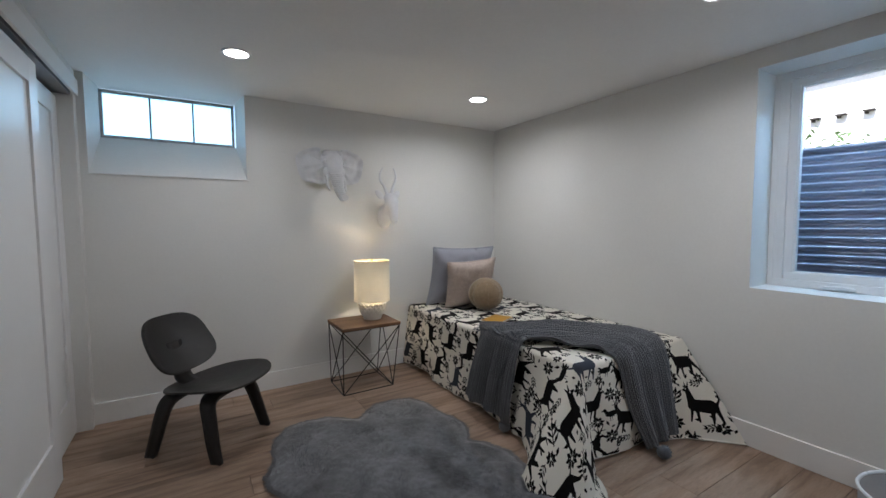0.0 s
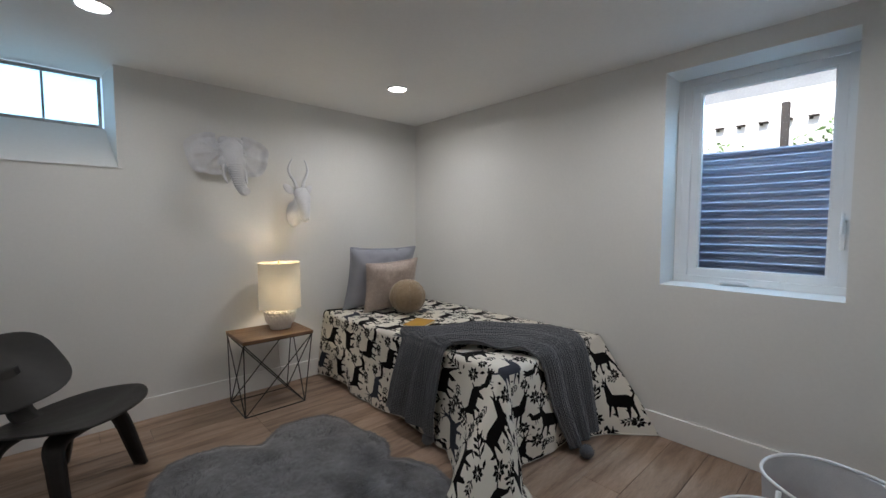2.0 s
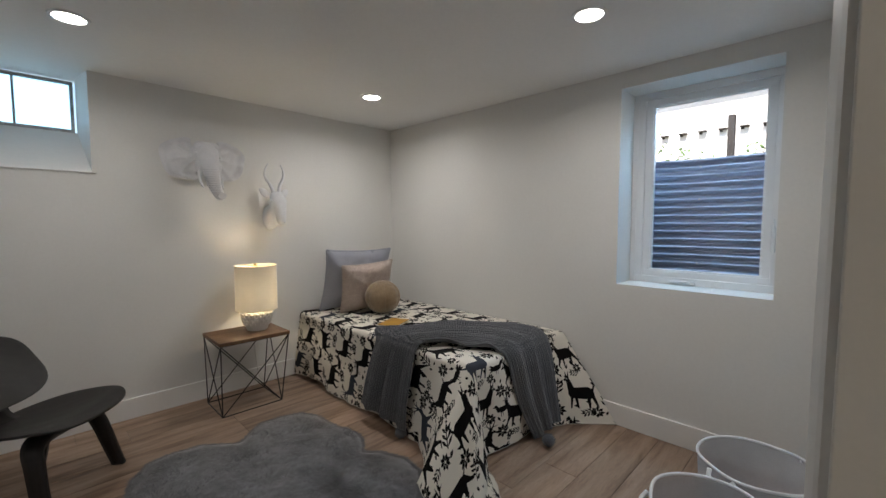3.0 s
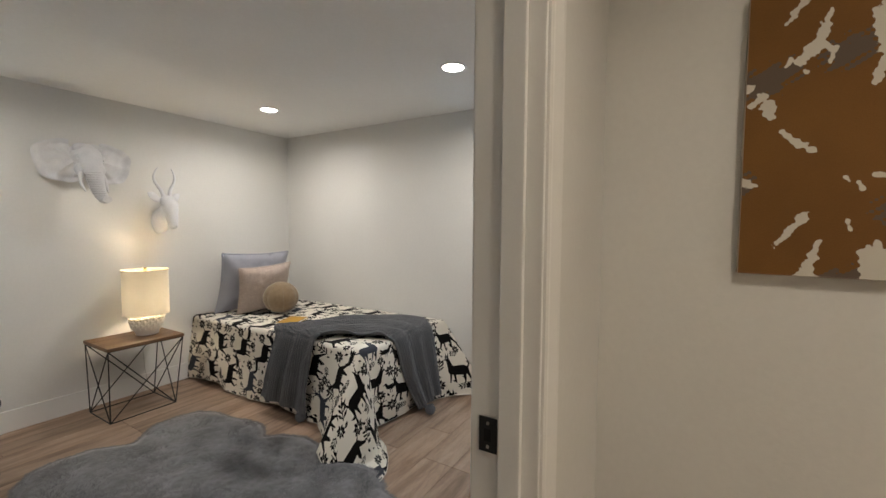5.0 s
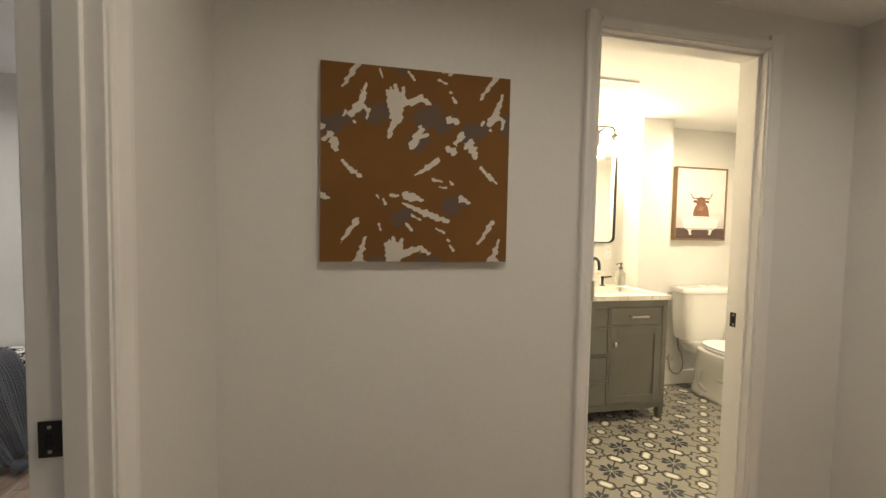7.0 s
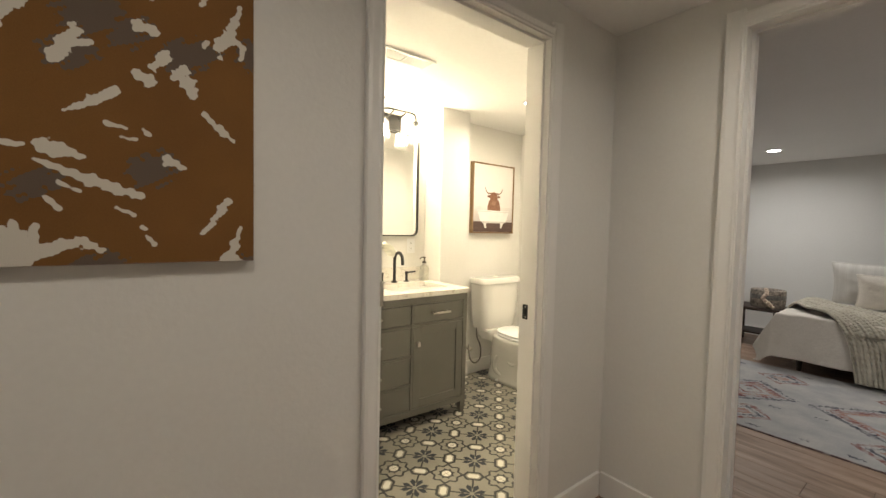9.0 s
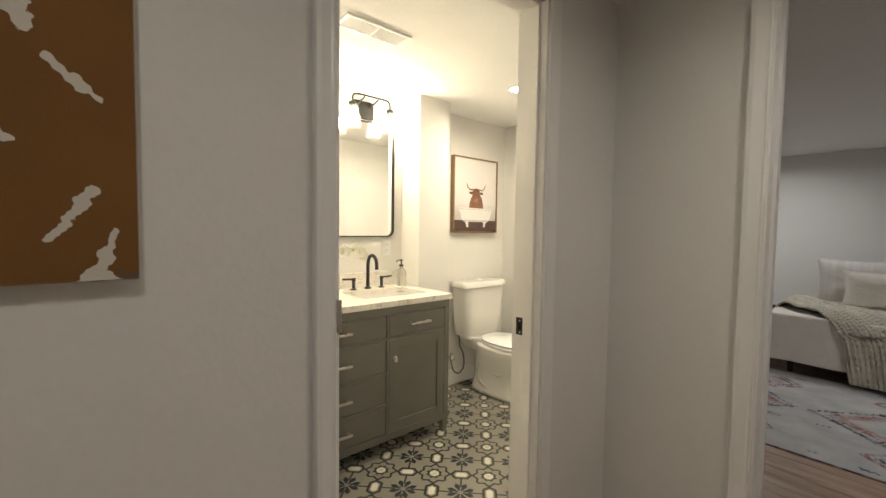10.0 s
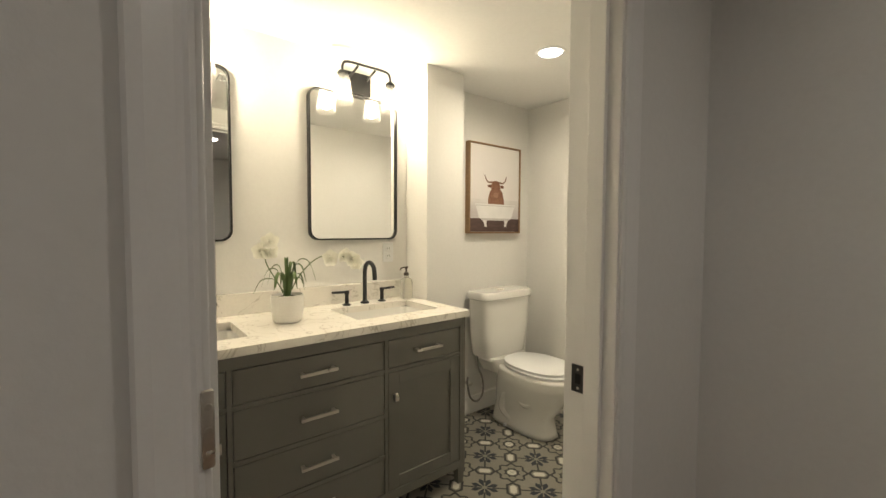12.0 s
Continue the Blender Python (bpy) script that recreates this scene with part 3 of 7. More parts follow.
def bedspread():
    x_left, y_front, top = 1.712, 2.705, 0.528
    width, length, hang = 0.945, 1.885, 0.60
    step = 0.005
    ss = np.arange(-hang, width + step / 2, step)
    ts = np.arange(-hang, length + step / 2, step)
    S, Tt = np.meshgrid(ss, ts, indexing="ij")
    pts = np.zeros((*S.shape, 3))
    R = 0.035

    def drop(h, out):
        """Over a rounded edge, down the side and onto the floor: how far out and how high."""
        lean = 0.06 + out
        ang = min(h / R, math.pi / 2 - lean)
        o, z = R * math.sin(ang), top - R * (1 - math.cos(ang))
        rest = h - R * ang
        if rest > 0:
            o += rest * math.sin(lean)
            z -= rest * math.cos(lean)
            if z < 0.006:
                extra = 0.006 - z
                z = 0.006 + 0.012 * min(1, extra * 8) * abs(math.sin(extra * 60))
                o += extra * 0.75
        return o, z

    for i in range(S.shape[0]):
        for j in range(S.shape[1]):
            s, t = S[i, j], Tt[i, j]
            ripple = 0.006 * noise.noise((s * 2.1, t * 2.1, 0.0)) + 0.003 * noise.noise((s * 6, t * 6, 3.0))
            if s >= 0 and t >= 0:
                pts[i, j] = (x_left + s, y_front + t, top + ripple)
            elif t >= 0:
                h = -s
                wave = (0.045 * noise.noise((t * 4.3, h * 1.2, 7)) + 0.014 * noise.noise((t * 13, h * 2.5, 1))) * min(1, h / 0.45)
                edge = max(0.0, (0.32 - t) / 0.32)
                o, z = drop(h * (0.88 + 0.02 * math.sin(t * 7) * min(1, t) + 0.13 * edge), 0.05 + 0.55 * edge ** 1.3)
                pts[i, j] = (x_left - max(o + wave, 0.004) , y_front + t, z)
            elif s >= 0:
                h = -t
                edge = max(0.0, (s - 0.52) / (width - 0.52))
                wave = (0.05 * noise.noise((s * 4.6, h * 1.4, 2)) + 0.014 * noise.noise((s * 14, h * 2.5, 4))) * min(1, h / 0.45) * (1 - 0.5 * edge)
                o, z = drop(h * (0.88 + 0.22 * edge), 0.56 * edge ** 1.2)
                pts[i, j] = (x_left + s + 0.004 * edge, y_front - max(o + wave, 0.004), z)
            else:
                rho, phi = math.hypot(s, t), math.atan2(-t, -s)
                lim = hang * (1.0 + 0.30 * math.sin(2 * phi) ** 2)
                full = hang / max(math.cos(phi), math.sin(phi))
                h = rho * lim / full
                f = math.sin(2 * phi) ** 0.7
                fold = (0.018 * math.sin(phi * 9.0 + 0.5) + 0.03 * noise.noise((phi * 3, h * 3, 6))) * f * min(1, h / 0.4)
                o, z = drop(h * (0.88 + 0.13 * (1 - phi / 1.5708) + 0.10 * f), 0.60 * (1 - (phi / 1.5708) ** 2.2))
                o += fold
                o = max(o, 0.004)
                pts[i, j] = (x_left - o * math.cos(phi) , y_front - o * math.sin(phi), z)
    n0, n1 = S.shape
    idx = np.arange(n0 * n1).reshape(n0, n1)
    quads = np.stack([idx[:-1, :-1], idx[1:, :-1], idx[1:, 1:], idx[:-1, 1:]], -1).reshape(-1, 4)
    me = bpy.data.meshes.new("bedspread")
    me.from_pydata(pts.reshape(-1, 3).tolist(), [], quads.tolist())
    black, slate = print_distances(S, Tt, 11)
    for key, vals in (("ink_black", black), ("ink_slate", slate)):
        me.attributes.new(key, "FLOAT", "POINT").data.foreach_set("value", vals.reshape(-1).astype(np.float32))
    me.polygons.foreach_set("use_smooth", np.ones(len(me.polygons), bool))
    me.materials.append(printed_cloth("printed_cotton"))
    spread = thing("bedspread", (0, 0, 0), "cream cotton bedspread with black print, draped to the floor", "bedspread")
    cloth = new("cloth", me)
    cloth.parent = spread
    hem = material("hem_stitching", (0.66, 0.62, 0.55), 0.9, (0.56, 0.52, 0.46), 40, 0.1, 300)
    for rim in (pts[0, ::3], pts[::3, 0]):
        bm = bmesh.new()
        sweep(bm, [Vector(p) for p in rim.tolist()], 0.0022, 5)
        part("hem", bm, hem, spread, smooth="all")
    return spread


bedspread()


# knitted throw laid over the corner of the bed
def spline(points, n):
    """A smooth curve through points."""
    p = [Vector(q) for q in points]
    p = [2 * p[0] - p[1], *p, 2 * p[-1] - p[-2]]
    out = []
    for i in range(n + 1):
        u = i / n * (len(p) - 3)
        k = min(int(u), len(p) - 4)
        f = u - k
        a, b, c, d = p[k:k + 4]
        out.append(0.5 * ((2 * b) + (c - a) * f + (2 * a - 5 * b + 4 * c - d) * f * f + (3 * b - a - 3 * c + d) * f ** 3))
    return out


def knit_material(name, col, col2, scale, strength=0.9):
    m = material(name, col, 0.95, col2, 9, 0.2, 260, sheen=0.3)
    nt = m.node_tree
    n = nt.nodes.new
    uv = n("ShaderNodeUVMap")
    mp = n("ShaderNodeMapping")
    mp.inputs["Scale"].default_value = (scale[0], scale[1], 1)
    nt.links.new(uv.outputs[0], mp.inputs["Vector"])
    w1 = n("ShaderNodeTexWave")
    w1.inputs["Scale"].default_value, w1.inputs["Distortion"].default_value = 1.0, 0.4
    nt.links.new(mp.outputs[0], w1.inputs["Vector"])
    w2n = n("ShaderNodeTexWave")
    w2n.bands_direction = "Y"
    w2n.inputs["Scale"].default_value, w2n.inputs["Distortion"].default_value = 1.6, 0.4
    nt.links.new(mp.outputs[0], w2n.inputs["Vector"])
    mul = n("ShaderNodeMath")
    mul.operation = "MULTIPLY"
    nt.links.new(w1.outputs["Fac"], mul.inputs[0])
    nt.links.new(w2n.outputs["Fac"], mul.inputs[1])
    bp = n("ShaderNodeBump")
    bp.inputs["Strength"].default_value, bp.inputs["Distance"].default_value = strength, 0.008
    nt.links.new(mul.outputs[0], bp.inputs["Height"])
    nt.links.new(bp.outputs[0], nt.nodes["Principled BSDF"].inputs["Normal"])
    return m


def draped_strip(name, inner, outer, mat, parent, nu=150, nv=60, fold=0.016, folds=3.4, thick=0.014, ribs=0, links=0, rib=0.004):
    a, b = spline(inner, nu), spline(outer, nu)
    bm = bmesh.new()
    uvl = bm.loops.layers.uv.new("UVMap")
    grid = []
    for i in range(nu + 1):
        row = []
        along = (b[i] - a[i]).normalized()
        d = a[min(i + 1, nu)] - a[max(i - 1, 0)]
        nrm = d.cross(along).normalized()
        if nrm.z < -0.3 or (abs(nrm.z) <= 0.3 and (nrm.x + nrm.y) > 0):
            nrm = -nrm
        for j in range(nv + 1):
            v = j / nv
            w = fold * (math.sin(v * math.pi * 2 * folds + 2.0 * noise.noise((i * 0.02, v * 2, 5.0)) + i * 0.012) + 0.6)
            w = max(w, -0.004)
            if ribs:
                w += rib * abs(math.sin(math.pi * ribs * v)) * (0.45 + 0.55 * abs(math.sin(math.pi * (links * i / nu + 0.5 * (int(ribs * v) % 2)))))
            row.append(bm.verts.new(a[i].lerp(b[i], v) + nrm * w))
        grid.append(row)
    for i in range(nu):
        for j in range(nv):
            f = bm.faces.new((grid[i][j], grid[i + 1][j], grid[i + 1][j + 1], grid[i][j + 1]))
            for loop, (u, v) in zip(f.loops, ((i, j), (i + 1, j), (i + 1, j + 1), (i, j + 1))):
                loop[uvl].uv = (u / nu * 1.6, v / nv * 0.5)
            f.smooth = True
    ob = part(name, bm, mat, parent, smooth="all")
    sol = ob.modifiers.new("thickness", "SOLIDIFY")
    sol.thickness = thick
    sol.offset = 0
    return ob


def pompom(parent, where, r, mat, seed):
    rng = random.Random(seed)
    bm = bmesh.new()
    for k in range(420):
        z = rng.uniform(-1, 1)
        a = rng.uniform(0, 2 * math.pi)
        q = math.sqrt(1 - z * z)
        d = Vector((q * math.cos(a), q * math.sin(a), z))
        side = d.orthogonal().normalized() * 0.0022
        p0, p1 = d * r * 0.3, d * r * rng.uniform(0.88, 1.06)
        vs = [bm.verts.new(p0 + side), bm.verts.new(p0 - side), bm.verts.new(p1)]
        bm.faces.new(vs)
        s2 = d.cross(side)
        bm.faces.new([bm.verts.new(p0 + s2), bm.verts.new(p0 - s2), bm.verts.new(p1)])
    bmesh.ops.create_uvsphere(bm, u_segments=16, v_segments=10, radius=r * 0.8)
    return part("pompom", bm, mat, parent, at=pose(*where))


M_KNIT = knit_material("grey_knit", (0.135, 0.14, 0.155), (0.105, 0.11, 0.122), (46, 46))
throw = thing("throw_blanket", (2.0, 3.1, 0), "grey knitted throw with pompoms draped over the bed corner", "blanket")
off = Vector((2.0, 3.1, 0))
INNER = [(1.600, 3.10, 0.07), (1.635, 3.10, 0.30), (1.685, 3.09, 0.515), (1.735, 3.07, 0.552), (1.82, 3.00, 0.556), (1.885, 2.86, 0.556), (1.93, 2.745, 0.553), (1.97, 2.665, 0.51), (2.03, 2.620, 0.25), (2.11, 2.560, 0.025)]
OUTER = [(1.580, 3.54, 0.10), (1.620, 3.52, 0.30), (1.680, 3.50, 0.515), (1.74, 3.53, 0.552), (2.04, 3.40, 0.556), (2.35, 3.05, 0.556), (2.43, 2.76, 0.553), (2.39, 2.655, 0.49), (2.37, 2.590, 0.28), (2.34, 2.54, 0.07)]
draped_strip("cloth", [Vector(p) - off for p in INNER], [Vector(p) - off for p in OUTER], M_KNIT, throw, 420, 170, 0.017, 2.8, 0.010, 34, 105, 0.0075)
pompom(throw, Vector((2.12, 2.475, 0.045)) - off, 0.043, M_KNIT, 1)
pompom(throw, Vector((1.585, 3.14, 0.045)) - off, 0.043, M_KNIT, 2)
for a, b in (((2.13, 2.57, 0.04), (2.12, 2.50, 0.05)), ((1.605, 3.11, 0.09), (1.588, 3.13, 0.06))):
    bm = bmesh.new()
    sweep(bm, [Vector(a) - off, (Vector(a) + Vector(b)) / 2 - off + Vector((0, 0, 0.01)), Vector(b) - off], 0.005)
    part("cord", bm, M_KNIT, throw)


# pillows
def pillow(name, where, w, h, d, mat, label, seed, flange=0.0, category="pillow"):
    """A stuffed cushion standing on its edge: width along local x, height along z."""
    bm = bmesh.new()
    n = 26

    def sheet(sign):
        def f(u, v):
            a, b = 2 * u - 1, 2 * v - 1
            body = max(0.0, (1 - abs(a) ** 3.2)) ** 0.55 * max(0.0, (1 - abs(b) ** 3.2)) ** 0.55
            pinch = 1 - 0.07 * (1 - b * b) * abs(a) ** 2
            pinch2 = 1 - 0.07 * (1 - a * a) * abs(b) ** 2
            wr = 0.012 * noise.noise((a * 2.3 + seed, b * 2.3, sign)) * (0.4 + body) + 0.006 * noise.noise((a * 6 + seed, b * 6, sign))
            return (a * w / 2 * pinch, sign * (d / 2 * body + 0.004) + wr, h / 2 + b * h / 2 * pinch2)
        return f

    surface(bm, sheet(-1), n, n)
    surface(bm, sheet(1), n, n)
    bmesh.ops.remove_doubles(bm, verts=bm.verts, dist=0.001)
    t = thing(name, where, label, category, "cushions on the bed" if category != "ball" else "")
    part("cover", bm, mat, t, smooth="all")
    for rim in ((-1, 0), (1, 0), (0, -1), (0, 1)):
        bm = bmesh.new()
        pts = []
        for k in range(21):
            q = 2 * k / 20 - 1
            a, b = (rim[0], q) if rim[0] else (q, rim[1])
            pts.append((a * w / 2 * (1 - 0.07 * (1 - b * b) * abs(a) ** 2), 0, h / 2 + b * h / 2 * (1 - 0.07 * (1 - a * a) * abs(b) ** 2)))
        sweep(bm, pts, 0.006 + flange)
        part("piping", bm, mat, t, smooth="all")
    return t


M_SHAM = material("grey_blue_cotton", (0.36, 0.37, 0.42), 0.85, (0.31, 0.32, 0.37), 5, 0.06, 300, 0.25, 220, sheen=0.2)
M_BOUCLE = material("beige_boucle", (0.58, 0.48, 0.42), 0.95, (0.50, 0.41, 0.355), 40, 0.25, 160, 1.0, 130, sheen=0.3)
M_TEDDY = material("tan_boucle", (0.30, 0.215, 0.13), 0.95, (0.24, 0.17, 0.10), 30, 0.2, 200, 0.9, 150, sheen=0.4)
pillow("pillow", pose(2.10, 4.44, 0.535, 14, 1, -2), 0.63, 0.53, 0.17, M_SHAM, "blue-grey cotton pillow propped against the wall", 1.0, 0.002)
pillow("cushion", pose(2.10, 4.25, 0.538, 20, -4, -12), 0.44, 0.44, 0.16, M_BOUCLE, "beige boucle square cushion leaning on the pillow", 2.0)
ball = thing("ball_cushion", (2.12, 4.02, 0.533), "round tan boucle ball cushion with seams", "cushion")
bm = bmesh.new()
bmesh.ops.create_uvsphere(bm, u_segments=40, v_segments=24, radius=0.125)
for v in bm.verts:
    a = math.atan2(v.co.y, v.co.x)
    k = 1 - 0.075 * (1 - min(1, abs(math.sin(a * 3)) * 3.2)) * (1 - (v.co.z / 0.125) ** 4)
    v.co = Vector((v.co.x * k, v.co.y * k, v.co.z * 0.93))
    v.co.z += 0.116
    v.co.z = max(v.co.z, 0.004)
bmesh.ops.scale(bm, vec=(1.17, 1.17, 1.17), verts=bm.verts)
part("cover", bm, M_TEDDY, ball, smooth="all")
bm = bmesh.new()
for k in range(6):
    q = math.pi * k / 3
    sweep(bm, [(0.1215 * math.cos(e) * math.cos(q), 0.1215 * math.cos(e) * math.sin(q), 0.116 + 0.115 * math.sin(e)) for e in [radians(-60 + 7.5 * i) for i in range(21)]], 0.0025, 6)
bmesh.ops.scale(bm, vec=(1.17, 1.17, 1.17), verts=bm.verts)
part("seam", bm, M_TEDDY, ball, smooth="all")

M_YELLOW = material("mustard_cover", (0.50, 0.27, 0.03), 0.7, (0.44, 0.23, 0.03), 8, 0.1, 200, 0.2, 200)
M_PAPER = material("paper_edges", (0.78, 0.74, 0.64), 0.85, (0.70, 0.66, 0.56), 60, stretch=(1, 1, 20))
book = thing("book", pose(1.95, 3.66, 0.536, 0, 0, 24), "mustard yellow paperback lying on the bed", "book")
for n_, z0, z1, mt, k in (("cover", 0.0, 0.002, M_YELLOW, 0.0), ("pages", 0.002, 0.013, M_PAPER, 0.003), ("cover", 0.013, 0.015, M_YELLOW, 0.0)):
    bm = bmesh.new()
    box(bm, -0.11 + k, 0.11 - k, -0.075 + k, 0.075 - k, z0, z1, 0.0008)
    part(n_, bm, mt, book)


# side table
M_WALNUT = material("brown_table_wood", (0.19, 0.105, 0.055), 0.45, (0.13, 0.07, 0.037), 3, 0.18, 60, 0.1, 90, stretch=(1, 9, 9), wear=0.08)
table = thing("side_table", (1.153, 4.335, 0), "side table with brown wooden top and black wire frame", "side table")
bm = bmesh.new()
box(bm, -0.232, 0.232, -0.189, 0.189, 0.480, 0.502, 0.002)
part("tabletop", bm, M_WALNUT, table)
tc = [(-0.225, -0.180, 0.478), (0.225, -0.180, 0.478), (0.225, 0.180, 0.478), (-0.225, 0.180, 0.478)]
bc = [(-0.222, -0.165, 0.004), (0.170, -0.165, 0.004), (0.170, 0.155, 0.004), (-0.222, 0.155, 0.004)]
for k in range(4):
    j = (k + 1) % 4
    for n_, a, b in (("leg", tc[k], bc[k]), ("top_rod", tc[k], tc[j]), ("base_rod", bc[k], bc[j]), ("cross_rod", tc[k], bc[j]), ("cross_rod", tc[j], bc[k])):
        bm = bmesh.new()
        tube(bm, a, b, 0.0038, seg=8)
        part(n_, bm, M_BLACK, table, smooth=True)

# table lamp
M_CERAMIC = material("white_glazed_ceramic", (0.80, 0.78, 0.74), 0.35, (0.74, 0.72, 0.68), 12, 0.04, 150, coat=0.2)
M_BRASS = material("brass", (0.70, 0.52, 0.26), 0.3, metal=1.0)


def shade_material():
    m = material("linen_shade", (0.82, 0.74, 0.60), 0.9, (0.76, 0.68, 0.54), 8, 0.08, 300, 0.15, 300)
    nt = m.node_tree
    tr = nt.nodes.new("ShaderNodeBsdfTranslucent")
    tr.inputs["Color"].default_value = (0.95, 0.88, 0.72, 1)
    mix = nt.nodes.new("ShaderNodeMixShader")
    mix.inputs[0].default_value = 0.05
    out = nt.nodes["Material Output"]
    nt.links.new(nt.nodes["Principled BSDF"].outputs[0], mix.inputs[1])
    nt.links.new(tr.outputs[0], mix.inputs[2])
    nt.links.new(mix.outputs[0], out.inputs["Surface"])
    return m


LX, LY, LZ = 1.24, 4.365, 0.502
lamp = thing("table_lamp", (LX, LY, LZ), "white table lamp with drum shade and ribbed ceramic base, lit", "table lamp")
bm = bmesh.new()
lathe(bm, [(0.0005, 0.0), (0.068, 0.0), (0.072, 0.006), (0.071, 0.014), (0.076, 0.022), (0.094, 0.052), (0.103, 0.080), (0.108, 0.115), (0.107, 0.136), (0.100, 0.142), (0.05, 0.144), (0.0005, 0.145)], 48)
part("base", bm, M_CERAMIC, lamp, smooth=True)
bm = bmesh.new()
for row, (z, r, h) in enumerate(((0.050, 0.0905, 0.016), (0.074, 0.1000, 0.020), (0.098, 0.1050, 0.020), (0.120, 0.1080, 0.016))):
    for k in range(18):
        a = 2 * math.pi * (k + 0.5 * (row % 2)) / 18
        c, q = math.cos(a), math.sin(a)
        tip = Vector((c * (r + 0.007), q * (r + 0.007), z + 0.4 * h))
        tang = Vector((-q, c, 0)) * r * 0.16
        base = [Vector((c * r, q * r, z + h)), Vector((c * r, q * r, z)) + tang, Vector((c * r, q * r, z - h)), Vector((c * r, q * r, z)) - tang]
        for i in range(4):
            bm.faces.new([bm.verts.new(base[i]), bm.verts.new(base[(i + 1) % 4]), bm.verts.new(tip)])
part("base_relief", bm, M_CERAMIC, lamp, "raised diamond ribs")
M_SHADE = shade_material()
bm = bmesh.new()
lathe(bm, [(0.1405, 0.150), (0.1395, 0.466)], 64)
sh = part("shade", bm, M_SHADE, lamp, "cream linen drum shade", "all")
for z, r in ((0.151, 0.1405), (0.465, 0.1395)):
    bm = bmesh.new()
    lathe(bm, [(r - 0.002, z - 0.004), (r + 0.002, z - 0.004), (r + 0.002, z + 0.004), (r - 0.002, z + 0.004), (r - 0.002, z - 0.004)], 64)
    part("shade_rim", bm, M_SHADE, lamp, smooth=True)
bm = bmesh.new()
tube(bm, (0, 0, 0.12), (0, 0, 0.20), 0.012)
part("socket", bm, M_BRASS, lamp, smooth=True)
bm = bmesh.new()
for k in range(3):
    a = 2 * math.pi * k / 3
    tube(bm, (0, 0, 0.463), (0.140 * math.cos(a), 0.140 * math.sin(a), 0.463), 0.002, seg=6)
sweep(bm, [(0.012, 0, 0.19), (0.05, 0, 0.25), (0.05, 0, 0.42), (0.0, 0, 0.463)], 0.002, 6)
sweep(bm, [(-0.012, 0, 0.19), (-0.05, 0, 0.25), (-0.05, 0, 0.42), (0.0, 0, 0.463)], 0.002, 6)
part("harp", bm, M_BRASS, lamp)
bm = bmesh.new()
lathe(bm, [(0.0005, 0.462), (0.008, 0.463), (0.010, 0.472), (0.006, 0.482), (0.0005, 0.486)], 16)
part("finial", bm, M_BRASS, lamp, smooth=True)
bulb_lamp(LX, LY, LZ + 0.27, 1.5, (1.0, 0.86, 0.64), 0.02)
M_CORD = material("white_cord", (0.70, 0.69, 0.66), 0.6)
bm = bmesh.new()
sweep(bm, spline([(0.02, 0.062, 0.006), (0.03, 0.12, 0.006), (0.035, 0.165, -0.05), (0.05, 0.19, -0.25), (0.075, 0.20, -0.42), (0.12, 0.205, -0.48)], 30), 0.0028, 6)
part("power_cord", bm, M_CORD, lamp)

# wall sculptures, matt white
M_PLASTER = material("white_resin", (0.74, 0.74, 0.76), 0.7, (0.68, 0.68, 0.70), 18, 0.05, 120, 0.1, 120)


def loft(bm, rows, seg=24):
    """Ellipse rings (x, y, z, width, height, tilt about x) joined into a body."""
    rings = []
    for x, y, z, w, h, tilt in rows:
        m = pose(x, y, z, tilt, 0, 0)
        rings.append([bm.verts.new(m @ Vector((w * math.cos(2 * math.pi * k / seg), 0, h * math.sin(2 * math.pi * k / seg)))) for k in range(seg)])
    for a, b in zip(rings, rings[1:]):
        for k in range(seg):
            bm.faces.new((a[k], a[(k + 1) % seg], b[(k + 1) % seg], b[k]))
    bm.faces.new(rings[0])
    bm.faces.new(rings[-1][::-1])


def smooth_step(a, b, x):
    x = min(1.0, max(0.0, (x - a) / (b - a)))
    return x * x * (3 - 2 * x)


